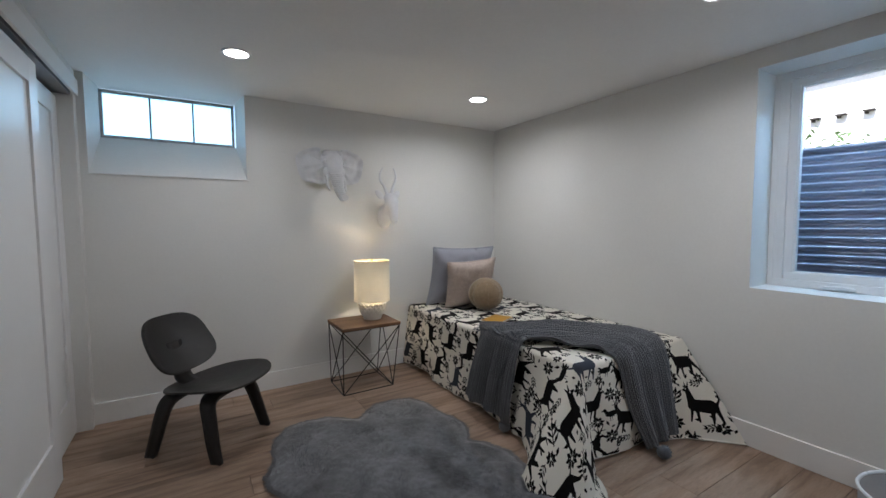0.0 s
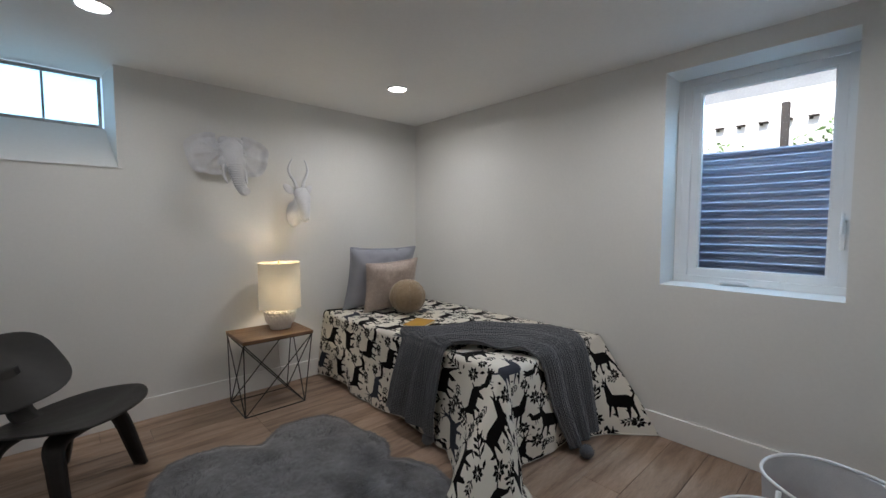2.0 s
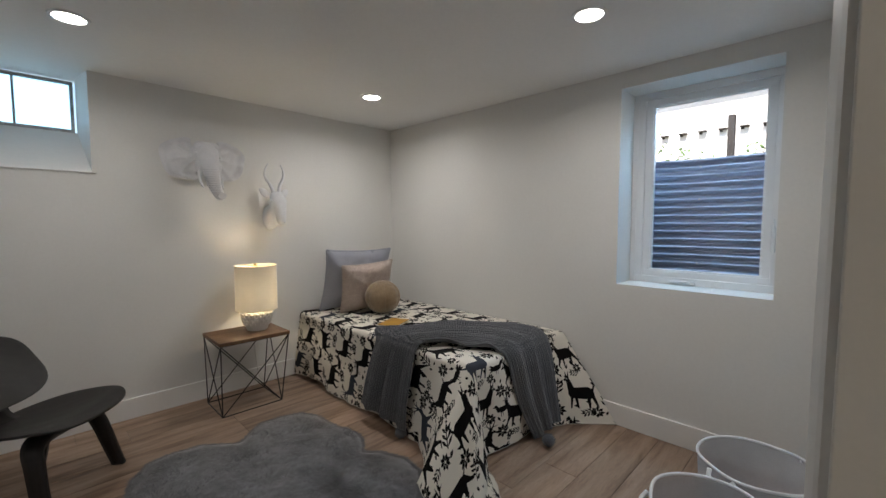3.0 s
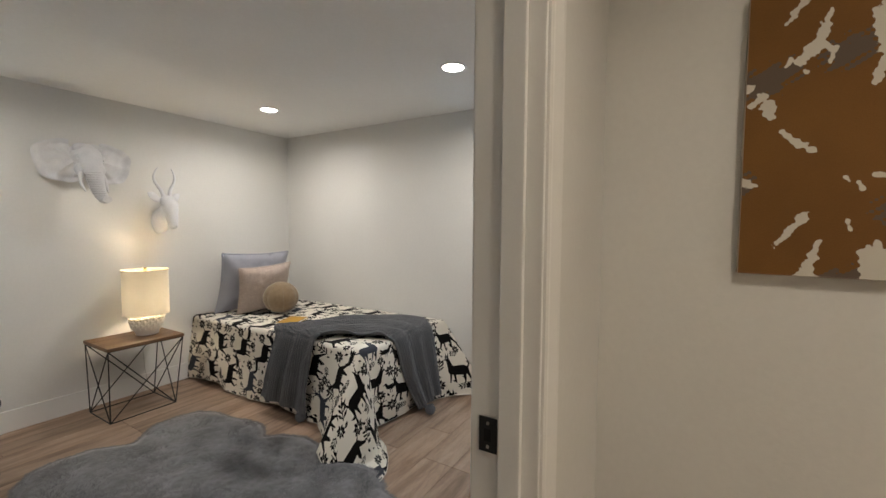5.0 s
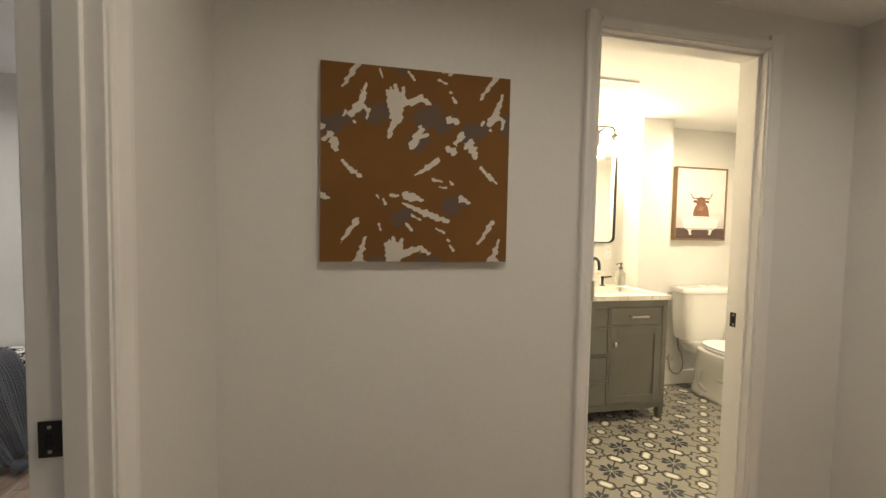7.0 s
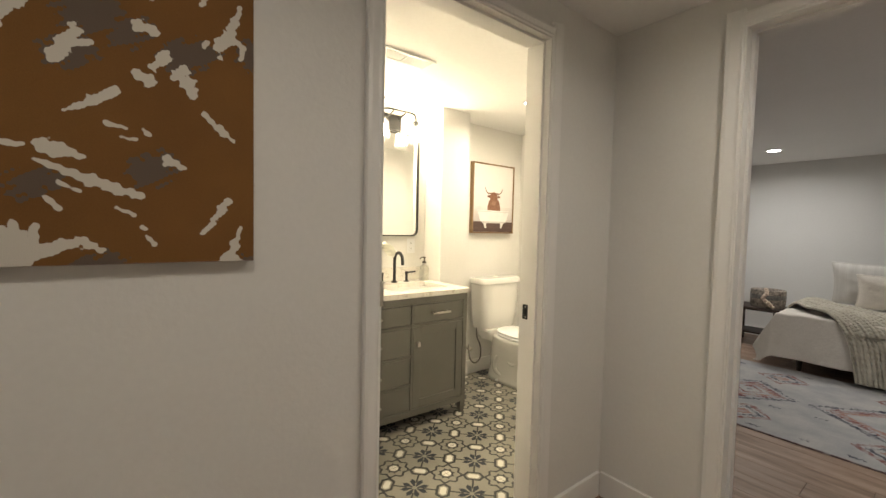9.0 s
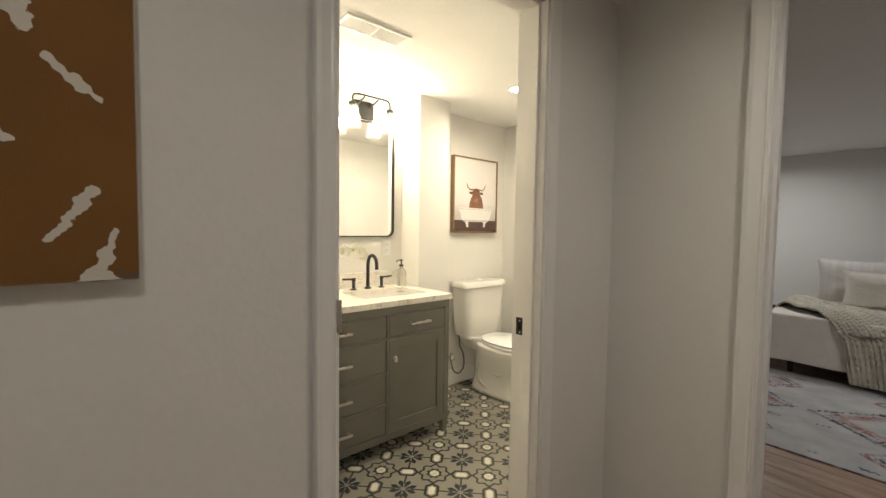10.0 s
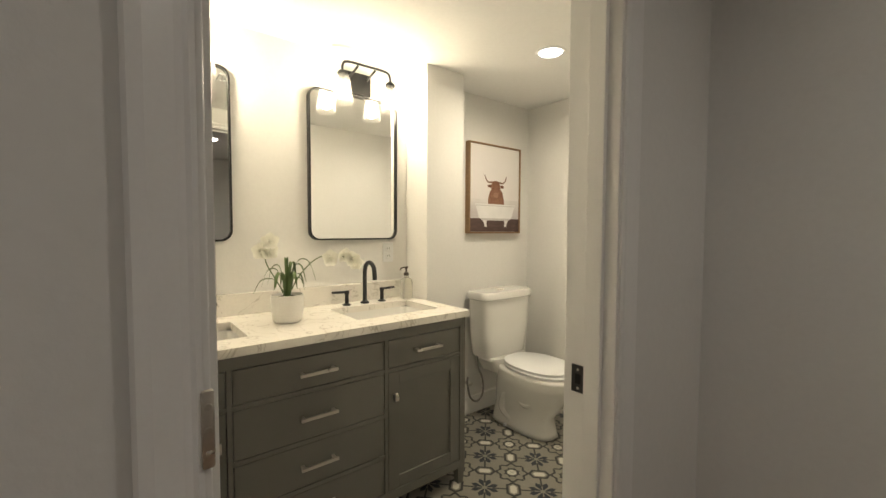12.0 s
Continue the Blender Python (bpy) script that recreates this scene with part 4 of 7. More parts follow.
def elephant_head():
    bm = bmesh.new()
    loft(bm, [(0, 0, 0.03, 0.085, 0.10, 0), (0, -0.05, 0.035, 0.085, 0.095, 0), (0, -0.10, 0.03, 0.078, 0.088, 8), (0, -0.14, 0.0, 0.066, 0.078, 25), (0.0, -0.165, -0.05, 0.054, 0.060, 50),
              (0.006, -0.178, -0.10, 0.048, 0.048, 75), (0.016, -0.178, -0.15, 0.043, 0.042, 88), (0.028, -0.172, -0.20, 0.039, 0.037, 95), (0.040, -0.178, -0.235, 0.036, 0.034, 75), (0.050, -0.198, -0.258, 0.033, 0.029, 45), (0.056, -0.218, -0.252, 0.027, 0.022, 10)])
    for s in (-1, 1):
        # forehead swelling, brow and cheek
        bmesh.ops.create_uvsphere(bm, u_segments=16, v_segments=12, radius=0.045, matrix=pose(s * 0.034, -0.088, 0.088) @ Matrix.Diagonal((1, 0.9, 0.8, 1)))
        bmesh.ops.create_uvsphere(bm, u_segments=14, v_segments=10, radius=0.030, matrix=pose(s * 0.058, -0.118, 0.030) @ Matrix.Diagonal((0.9, 0.8, 0.7, 1)))
        bmesh.ops.create_uvsphere(bm, u_segments=14, v_segments=10, radius=0.042, matrix=pose(s * 0.050, -0.125, -0.055) @ Matrix.Diagonal((0.8, 0.9, 1.1, 1)))

        def ear(u, v):
            a = radians(-112 + 190 * u)
            r = v * (0.128 + 0.082 * smooth_step(-2.0, -0.2, a) - 0.075 * smooth_step(0.2, 1.35, a) + 0.006 * math.sin(7 * a))
            x = 0.055 + r * math.cos(a)
            z = 0.01 + r * math.sin(a)
            pleat = 0.016 * abs(math.sin(a * 4.5 + 0.8 * v)) * v * (1.2 - v)
            y = -0.085 + 0.060 * v - 0.030 * smooth_step(0.75, 1.0, v) + 2.2 * pleat + 0.012 * noise.noise((x * 20, z * 20, s))
            return (s * x, min(y, -0.012), z)
        surface(bm, ear, 60, 18)

        def ear_back(u, v):
            p = ear(u, v)
            return (p[0], min(p[1] + 0.012, -0.004), p[2])
        surface(bm, ear_back, 60, 18)
        sweep(bm, spline([(s * 0.052, -0.14, -0.07), (s * 0.064, -0.165, -0.115), (s * 0.066, -0.190, -0.165), (s * 0.060, -0.225, -0.205)], 12), 0.015, 10, taper=[1 - 0.75 * (i / 12) ** 1.5 for i in range(13)])
        bmesh.ops.create_uvsphere(bm, u_segments=10, v_segments=8, radius=0.009, matrix=pose(s * 0.070, -0.138, 0.016))
    for k in range(11):
        q = k / 10
        lathe(bm, [(0.050 - 0.013 * q, -0.004), (0.053 - 0.013 * q, 0), (0.050 - 0.013 * q, 0.004)], 20, (0.002 + 0.034 * q * q, -0.176, -0.075 - 0.015 * k))
    ob = part("elephant_head_sculpture", bm, M_PLASTER, smooth=True)
    ob.matrix_basis = pose(0.985, BN - 0.002, 1.715)
    return tagged(ob, "white resin elephant head sculpture hung on the wall", "wall sculpture")


def gazelle_head():
    bm = bmesh.new()
    # neck rising from an oval foot on the wall
    loft(bm, [(-0.01, 0, -0.05, 0.004, 0.004, 0), (-0.01, -0.001, -0.05, 0.054, 0.098, 0), (-0.009, -0.025, -0.045, 0.056, 0.098, -6), (-0.008, -0.075, -0.035, 0.055, 0.090, -30), (0.0, -0.115, 0.03, 0.048, 0.066, -52), (0.004, -0.125, 0.085, 0.042, 0.048, -60)])
    # skull and muzzle, turned a little aside
    loft(bm, [(0.0, -0.085, 0.125, 0.030, 0.030, 30), (0.002, -0.115, 0.115, 0.050, 0.048, 45), (0.004, -0.145, 0.080, 0.058, 0.050, 62), (0.006, -0.158, 0.035, 0.052, 0.046, 72), (0.008, -0.166, -0.010, 0.043, 0.040, 78), (0.010, -0.172, -0.055, 0.037, 0.034, 78), (0.011, -0.176, -0.085, 0.034, 0.028, 74), (0.011, -0.180, -0.105, 0.020, 0.014, 66)])
    for s in (-1, 1):
        pts = spline([(s * 0.022, -0.115, 0.145), (s * 0.036, -0.100, 0.195), (s * 0.064, -0.088, 0.245), (s * 0.074, -0.086, 0.290), (s * 0.062, -0.092, 0.335), (s * 0.046, -0.098, 0.362)], 36)
        sweep(bm, pts, 0.0145, 12, taper=[(1.0 - 0.72 * i / 36) * (1.12 if i % 3 == 0 and i < 26 else 0.92) for i in range(37)])

        def ear(u, v):
            a = 2 * math.pi * u
            r = math.sin(math.pi * min(1, v * 0.95 + 0.05)) ** 0.7
            return (s * (0.040 + 0.075 * v + 0.018 * r * math.cos(a) * 0.7), -0.095 + 0.008 * math.sin(a) * r + 0.02 * v, 0.105 + 0.065 * v - 0.026 * r * math.cos(a))
        surface(bm, ear, 16, 12, True)
        bmesh.ops.create_uvsphere(bm, u_segments=12, v_segments=8, radius=0.012, matrix=pose(0.004 + s * 0.052, -0.152, 0.080))
        bmesh.ops.create_uvsphere(bm, u_segments=10, v_segments=8, radius=0.007, matrix=pose(0.011 + s * 0.016, -0.200, -0.088))
    ob = part("gazelle_head_sculpture", bm, M_PLASTER, smooth="all")
    ob.matrix_basis = pose(1.455, BN - 0.002, 1.37)
    return tagged(ob, "white resin horned gazelle head sculpture on the wall", "wall sculpture")


elephant_head()
gazelle_head()

# moulded plywood chair
M_PLY = material("black_stained_ply", (0.012, 0.011, 0.011), 0.42, (0.02, 0.018, 0.017), 5, 0.3, 90, 0.12, 120, stretch=(1, 8, 8), wear=0.1)


def ply_sheet(parent, name, f, n=24, thick=0.011):
    bm = bmesh.new()
    surface(bm, f, n, n)
    ob = part(name, bm, M_PLY, parent, smooth="all")
    sol = ob.modifiers.new("ply", "SOLIDIFY")
    sol.thickness, sol.offset = thick, 0
    bv = ob.modifiers.new("edge", "BEVEL")
    bv.width, bv.segments, bv.limit_method = 0.003, 2, "ANGLE"
    return ob


def disc_map(u, v, p=2.6):
    """Square to rounded square."""
    a, b = 2 * u - 1, 2 * v - 1
    m = max(abs(a), abs(b))
    if m < 1e-6:
        return 0.0, 0.0
    k = m / (abs(a) ** p + abs(b) ** p) ** (1 / p)
    return a * k, b * k


chair = thing("lounge_chair", pose(0.082, 4.0, 0, 0, 0, -41), "black moulded plywood lounge chair with low seat", "chair")


def seat_f(u, v):
    a, b = disc_map(u, v)
    x = 0.062 + a * 0.25
    y = b * 0.265 * (1 + 0.10 * a)
    z = 0.375 + 0.03 * a - 0.055 * max(0, a - 0.55) ** 1.2 - 0.02 * (1 - b * b) * (1 - a * a) + 0.018 * b * b
    return (x, y, z)


def back_f(u, v):
    a, b = disc_map(u, v, 3.0)
    y = a * (0.222 - 0.02 * b)
    z = 0.574 + b * 0.155 + 0.018 * a * a
    x = -0.180 - 0.095 * b - 0.06 * (1 - a * a) + 0.03 * (b * b)
    return (x, y, z)


ply_sheet(chair, "seat", seat_f)
ply_sheet(chair, "backrest", back_f)


def ribbon(parent, name, pts, width, label="", taper=None):
    """A bent plywood strip along points in the local plane."""
    pts = spline(pts, 40)

    def f(u, v):
        i = u * 40
        k = min(int(i), 39)
        p = pts[k].lerp(pts[k + 1], i - k)
        w = width * (1 if taper is None else taper[0] + (taper[1] - taper[0]) * abs(2 * u - 1))
        return p + WID * (2 * v - 1) * w / 2
    bm = bmesh.new()
    surface(bm, f, 40, 3)
    ob = part(name, bm, M_PLY, parent, label, "all")
    sol = ob.modifiers.new("ply", "SOLIDIFY")
    sol.thickness, sol.offset = 0.018, 0
    return ob


WID = Vector((0, 1, 0))
ribbon(chair, "spine", [(0.14, 0, 0.335), (0.03, 0, 0.335), (-0.09, 0, 0.335), (-0.16, 0, 0.365), (-0.182, 0, 0.41), (-0.203, 0, 0.49), (-0.233, 0, 0.58)], 0.105)
WID = Vector((1, 0, 0))
for x, half in ((-0.185, 0.215), (0.19, 0.215)):
    for s in (-1, 1):
        bm = bmesh.new()
        pts = spline([(x * 0.55, 0.0, 0.318), (x * 0.58, s * 0.11, 0.318), (x * 0.66, s * 0.168, 0.292), (x * 0.78, s * 0.188, 0.22), (x * 0.93, s * 0.205, 0.10), (x * 1.08, s * half, 0.0)], 36)

        def leg_f(u, v):
            i = u * 36
            k = min(int(i), 35)
            p = pts[k].lerp(pts[k + 1], i - k)
            return p + Vector((1, 0, 0)) * (2 * v - 1) * (0.050 - 0.022 * u)
        surface(bm, leg_f, 36, 3)
        ob = part("leg", bm, M_PLY, chair, smooth="all")
        sol = ob.modifiers.new("ply", "SOLIDIFY")
        sol.thickness, sol.offset = 0.026, 0

# lobed fur rug
M_FUR = material("grey_faux_fur", (0.165, 0.165, 0.178), 0.95, (0.115, 0.115, 0.125), 7, 0.35, 45, sheen=0.5)


LOBES = [(-0.25, 0.71, 0.25), (0.28, 0.72, 0.24), (0.31, 0.43, 0.25), (0.30, -0.02, 0.29), (0.29, -0.50, 0.27), (0.19, -0.76, 0.24),
         (-0.31, 0.42, 0.26), (-0.32, -0.05, 0.28), (-0.30, -0.48, 0.27), (-0.20, -0.76, 0.24), (0.0, 0.55, 0.26), (0.0, -0.70, 0.26)]


def lobed_edge(a):
    """The outer edge of overlapping round lobes, seen from the middle."""
    c, q = math.cos(a), math.sin(a)
    far = 0.30
    for x, y, r in LOBES:
        along, off = x * c + y * q, x * q - y * c
        if abs(off) < r and along > -r:
            far = max(far, along + math.sqrt(r * r - off * off))
    return far


EDGE = np.array([lobed_edge(2 * math.pi * k / 720) for k in range(720)])
EDGE = sum(np.roll(EDGE, k) * math.exp(-(k / 7) ** 2) for k in range(-18, 19)) / sum(math.exp(-(k / 7) ** 2) for k in range(-18, 19))


def rug_radius(a):
    q = (a / (2 * math.pi) % 1.0) * 720
    k = int(q)
    return (EDGE[k % 720] + (EDGE[(k + 1) % 720] - EDGE[k % 720]) * (q - k)) * (1.015 + 0.008 * math.sin(23 * a + 1) + 0.005 * math.sin(52 * a))


rug = thing("fur_rug", pose(0.868, 2.945, 0.0), "grey faux fur rug with lobed edges on the floor", "rug")
bm = bmesh.new()


def rug_f(u, v):
    a = 2 * math.pi * u
    r = rug_radius(a) * v
    x, y = r * math.cos(a), r * math.sin(a)
    edge = min(1.0, (1 - v) / 0.10)
    z = 0.003 + 0.026 * math.sqrt(max(0, edge)) + 0.009 * noise.noise((x * 7, y * 7, 0)) * edge + 0.004 * noise.noise((x * 25, y * 25, 4)) * edge
    return (x, y, z)


surface(bm, rug_f, 240, 60, True)
part("backing", bm, M_FUR, rug, smooth="all")
rng = random.Random(5)
verts, tris = [], []
for k in range(52000):
    a, v = rng.uniform(0, 2 * math.pi), math.sqrt(rng.random())
    if k % 6 == 0:
        v = rng.uniform(0.955, 1.0)
    r = rug_radius(a) * v
    x, y = r * math.cos(a), r * math.sin(a)
    edge = min(1.0, (1 - v) / 0.10)
    z = 0.001 + 0.024 * math.sqrt(max(0, edge))
    flow = 6.3 * noise.noise((x * 3.1, y * 3.1, 9.0)) + rng.uniform(-0.7, 0.7)
    if v > 0.93:
        flow = a + rng.uniform(-0.6, 0.6)
    ln = rng.uniform(0.018, 0.034)
    dx, dy = math.cos(flow) * ln * 0.8, math.sin(flow) * ln * 0.8
    w = 0.0022
    i = len(verts)
    lift = 0.013 if v < 0.93 else 0.004
    verts += [(x - dy / ln * w, y + dx / ln * w, z), (x + dy / ln * w, y - dx / ln * w, z), (x + dx, y + dy, z + lift * rng.uniform(0.4, 1.2))]
    tris.append((i, i + 1, i + 2))
me = bpy.data.meshes.new("fur")
me.from_pydata(verts, [], tris)
me.materials.append(M_FUR)
fur = new("fur", me)
fur.parent = rug
tagged(fur, kind="stuff")

# laundry baskets
def basket_material():
    m = material("pale_mesh_fabric", (0.62, 0.63, 0.66), 0.85, (0.54, 0.55, 0.58), 10, 0.1, 300, 0.2, 300)
    nt = m.node_tree
    tr = nt.nodes.new("ShaderNodeBsdfTransparent")
    mix = nt.nodes.new("ShaderNodeMixShader")
    mix.inputs[0].default_value = 0.32
    out = nt.nodes["Material Output"]
    nt.links.new(nt.nodes["Principled BSDF"].outputs[0], mix.inputs[1])
    nt.links.new(tr.outputs[0], mix.inputs[2])
    nt.links.new(mix.outputs[0], out.inputs["Surface"])
    return m


M_MESH = basket_material()


def basket(x, y, r, h, turn, label):
    b = thing("laundry_basket", pose(x, y, 0, 0, 0, turn), label, "basket", "mesh laundry baskets")
    bm = bmesh.new()
    lathe(bm, [(0.001, 0.004), (r * 0.86, 0.004), (r * 0.9, 0.02), (r * 0.97, h * 0.5), (r, h)], 56)
    for v in bm.verts:
        v.co.x *= 1 + 0.03 * math.sin(5 * math.atan2(v.co.y, v.co.x)) * v.co.z / h
    part("wall", bm, M_MESH, b, smooth="all")
    bm = bmesh.new()
    n = 64
    sweep(bm, [(r * math.cos(2 * math.pi * k / n) * (1 + 0.03 * math.sin(10 * math.pi * k / n)), r * math.sin(2 * math.pi * k / n), h) for k in range(n)], 0.006, 8, True)
    part("rim", bm, M_WHITE, b, "white wire rim", "all")
    for s in (-1, 1):
        bm = bmesh.new()
        sweep(bm, spline([(s * r, -0.05, h - 0.01), (s * (r + 0.025), -0.03, h - 0.03), (s * (r + 0.028), 0.03, h - 0.03), (s * r, 0.05, h - 0.01)], 14), 0.009, 8)
        part("handle", bm, M_WHITE, b, smooth="all")
    return b


basket(2.16, 1.545, 0.205, 0.295, 155, "pale grey mesh laundry basket standing by the wall")
basket(1.73, 1.62, 0.19, 0.29, 120, "smaller pale grey mesh laundry basket with open top")

# framed panel and outlet on the south wall
M_OCHRE = material("ochre_panel", (0.26, 0.145, 0.045), 0.7, (0.20, 0.11, 0.035), 6, 0.1, 150, 0.2, 150)
panel = thing("wall_panel", (1.62, BS, 1.5), "ochre brown canvas panel hung on the bedroom wall", "picture")
bm = bmesh.new()
box(bm, -0.30, 0.30, 0.001, 0.036, -0.39, 0.36, 0.003)
part("canvas", bm, M_OCHRE, panel)
bm = bmesh.new()
box(bm, -0.28, 0.28, 0.0, 0.010, -0.37, 0.34)
part("stretcher", bm, M_WALNUT, panel)


def outlet(where, label, gang=0.035):
    o = thing("wall_outlet", where, label, "outlet", "wall outlets")
    bm = bmesh.new()
    box(bm, -gang, gang, 0.0, 0.005, -0.057, 0.057, 0.002)
    part("cover_plate", bm, M_WHITE, o)
    for z in (-0.021, 0.021):
        bm = bmesh.new()
        box(bm, -0.017, 0.017, 0.004, 0.008, z - 0.016, z + 0.016, 0.002)
        soc = part("socket", bm, M_WHITE, o)
        for x in (-0.006, 0.006):
            # slots are thin black blocks, their inner shade put into the colour
            bm = bmesh.new()
            box(bm, x - 0.001, x + 0.001, 0.0075, 0.0085, z - 0.004, z + 0.006)
            part("slot", bm, M_HOLESHADE, soc)
    return o


outlet(pose(2.30, BS, 0.36), "white wall outlet near the baskets")


# outside: window well, ground and garden
M_WELL = material("galvanised_well", (0.42, 0.44, 0.52), 0.40, (0.37, 0.39, 0.47), 3, 0.03, 60, metal=0.8, wear=0.04)
well = thing("window_well", (2.955, 1.936, 0.60), "corrugated galvanised steel window well", "window well")
bm = bmesh.new()
PITCH, NZ = 0.0585, 20


def well_f(u, v):
    a = math.pi * (u - 0.5)
    z = v * 1.13
    k = 0.017 * math.cos(2 * math.pi * z / PITCH)
    c, s = math.cos(a), math.sin(a)
    rx, ry = 0.60 + k, 0.66 + k
    e = 0.75
    return (rx * abs(c) ** e + 0.002, ry * math.copysign(abs(s) ** e, s), z)


surface(bm, well_f, 72, NZ * 8)
part("wall", bm, M_WELL, well, smooth="all")
bm = bmesh.new()
sweep(bm, [Vector(well_f(i / 72, 1.0)) for i in range(73)], 0.012, 8)
part("rim", bm, M_WELL, well, smooth="all")
for z in range(2, 19, 4):
    zz = 0.03 + PITCH * z
    bm = bmesh.new()
    tube(bm, (0.602, 0.16, zz), (0.580, 0.16, zz), 0.008, seg=8)
    part("bolt", bm, M_STEEL, well)
M_GRAVEL = material("gravel", (0.42, 0.39, 0.35), 0.95, (0.22, 0.20, 0.18), 60, 0.4, 90, 1.0, 60)
setting("well_floor", boxes((2.95, 3.62, 1.2, 2.7, 0.55, 0.62)), M_GRAVEL, "gravel in the bottom of the window well", "gravel")
GZ = 1.66
setting("ground", boxes((-60, -2.2, -60, 60, GZ - 0.3, GZ), (-2.2, 2.96, 5.0, 60, GZ - 0.3, GZ), (-2.2, 3.61, -60, -6.1, GZ - 0.3, GZ), (2.96, 3.61, -6.1, 1.22, GZ - 0.3, GZ), (2.96, 3.61, 2.65, 60, GZ - 0.3, GZ), (3.61, 60, -60, 60, GZ - 0.3, GZ)), M_EARTH, "bare pale earth round the house", "ground")
M_STUCCO = material("white_stucco", (0.82, 0.80, 0.78), 0.9, (0.72, 0.70, 0.70), 2.5, 0.08, 40, 0.4, 30)
M_DARK = material("dark_brown_timber_and_shadow", (0.035, 0.028, 0.025), 0.7, (0.05, 0.04, 0.035), 10, 0.2, 60)
shed = thing("neighbouring_house", (8.2, 3.2, GZ), "sunlit pale neighbouring house with a row of dark shadow marks", "house")
bm = bmesh.new()
box(bm, 0.0, 0.3, -8, 8, 0.0, 2.2)
part("wall", bm, M_STUCCO, shed)
bm = bmesh.new()
box(bm, -0.55, 0.5, -8.2, 8.2, 2.2, 2.34)
part("roof", bm, M_STUCCO, shed)
# dark blocks along the wall stand in for small eave shadows
for k in range(22):
    bm = bmesh.new()
    box(bm, -0.10, 0.02, -0.06, 0.06, 0.0, 0.02, 0.004)
    box(bm, -0.05, 0.02, 0.01, 0.05, -0.03, 0.0, 0.004)
    part("shadow_mark", bm, M_DARK, shed, at=pose(0, -2.4 + 0.29 * k, 1.14))
post = thing("garden_post", (3.78, 1.96, GZ), "dark brown post beside the window well", "post")
bm = bmesh.new()
box(bm, -0.025, 0.025, -0.022, 0.022, 0.0, 0.41, 0.004)
part("shaft", bm, M_DARK, post)
bm = bmesh.new()
box(bm, -0.03, 0.03, -0.028, 0.028, 0.075, 0.095, 0.003)
part("clamp", bm, M_STEEL, post)
bm = bmesh.new()
box(bm, -0.03, 0.03, -0.05, 0.05, 0.0, 0.03, 0.004)
part("foot", bm, M_DARK, post)
M_LEAF = material("leaf_green", (0.12, 0.20, 0.07), 0.6, (0.16, 0.26, 0.10), 12, 0.2, 60)
for bx, by, n_, seed in ((6.2, 1.6, 420, 3), (6.6, 3.3, 260, 4)):
    sh = thing("shrub", (bx, by, GZ), "leafy green shrub in the sun", "shrub", "garden shrubs")
    rng = random.Random(seed)
    bm = bmesh.new()
    for k in range(9):
        a = rng.uniform(0, 6.28)
        tip = Vector((math.cos(a) * rng.uniform(0.1, 0.5), math.sin(a) * rng.uniform(0.1, 0.6), rng.uniform(0.3, 0.8)))
        sweep(bm, [(0, 0, 0), tip * 0.5 + Vector((0, 0, 0.08)), tip], 0.012, 6, taper=[1, 0.7, 0.3])
    part("stems", bm, M_DARK, sh)
    bm = bmesh.new()
    for k in range(n_):
        a, q = rng.uniform(0, 6.28), rng.random() ** 0.5
        c = Vector((math.cos(a) * q * 0.5, math.sin(a) * q * 0.7, rng.uniform(0.12, 0.85) * (1.1 - 0.5 * q)))
        m = Matrix.Translation(c) @ Euler((rng.uniform(-1, 1), rng.uniform(-1, 1), rng.uniform(0, 6.28))).to_matrix().to_4x4()
        l = rng.uniform(0.03, 0.055)
        vs = [bm.verts.new(m @ Vector(p)) for p in ((-l, 0, 0), (0, -l * 0.4, 0.006), (l, 0, 0), (0, l * 0.4, 0.006))]
        bm.faces.new(vs)
    part("leaves", bm, M_LEAF, sh)


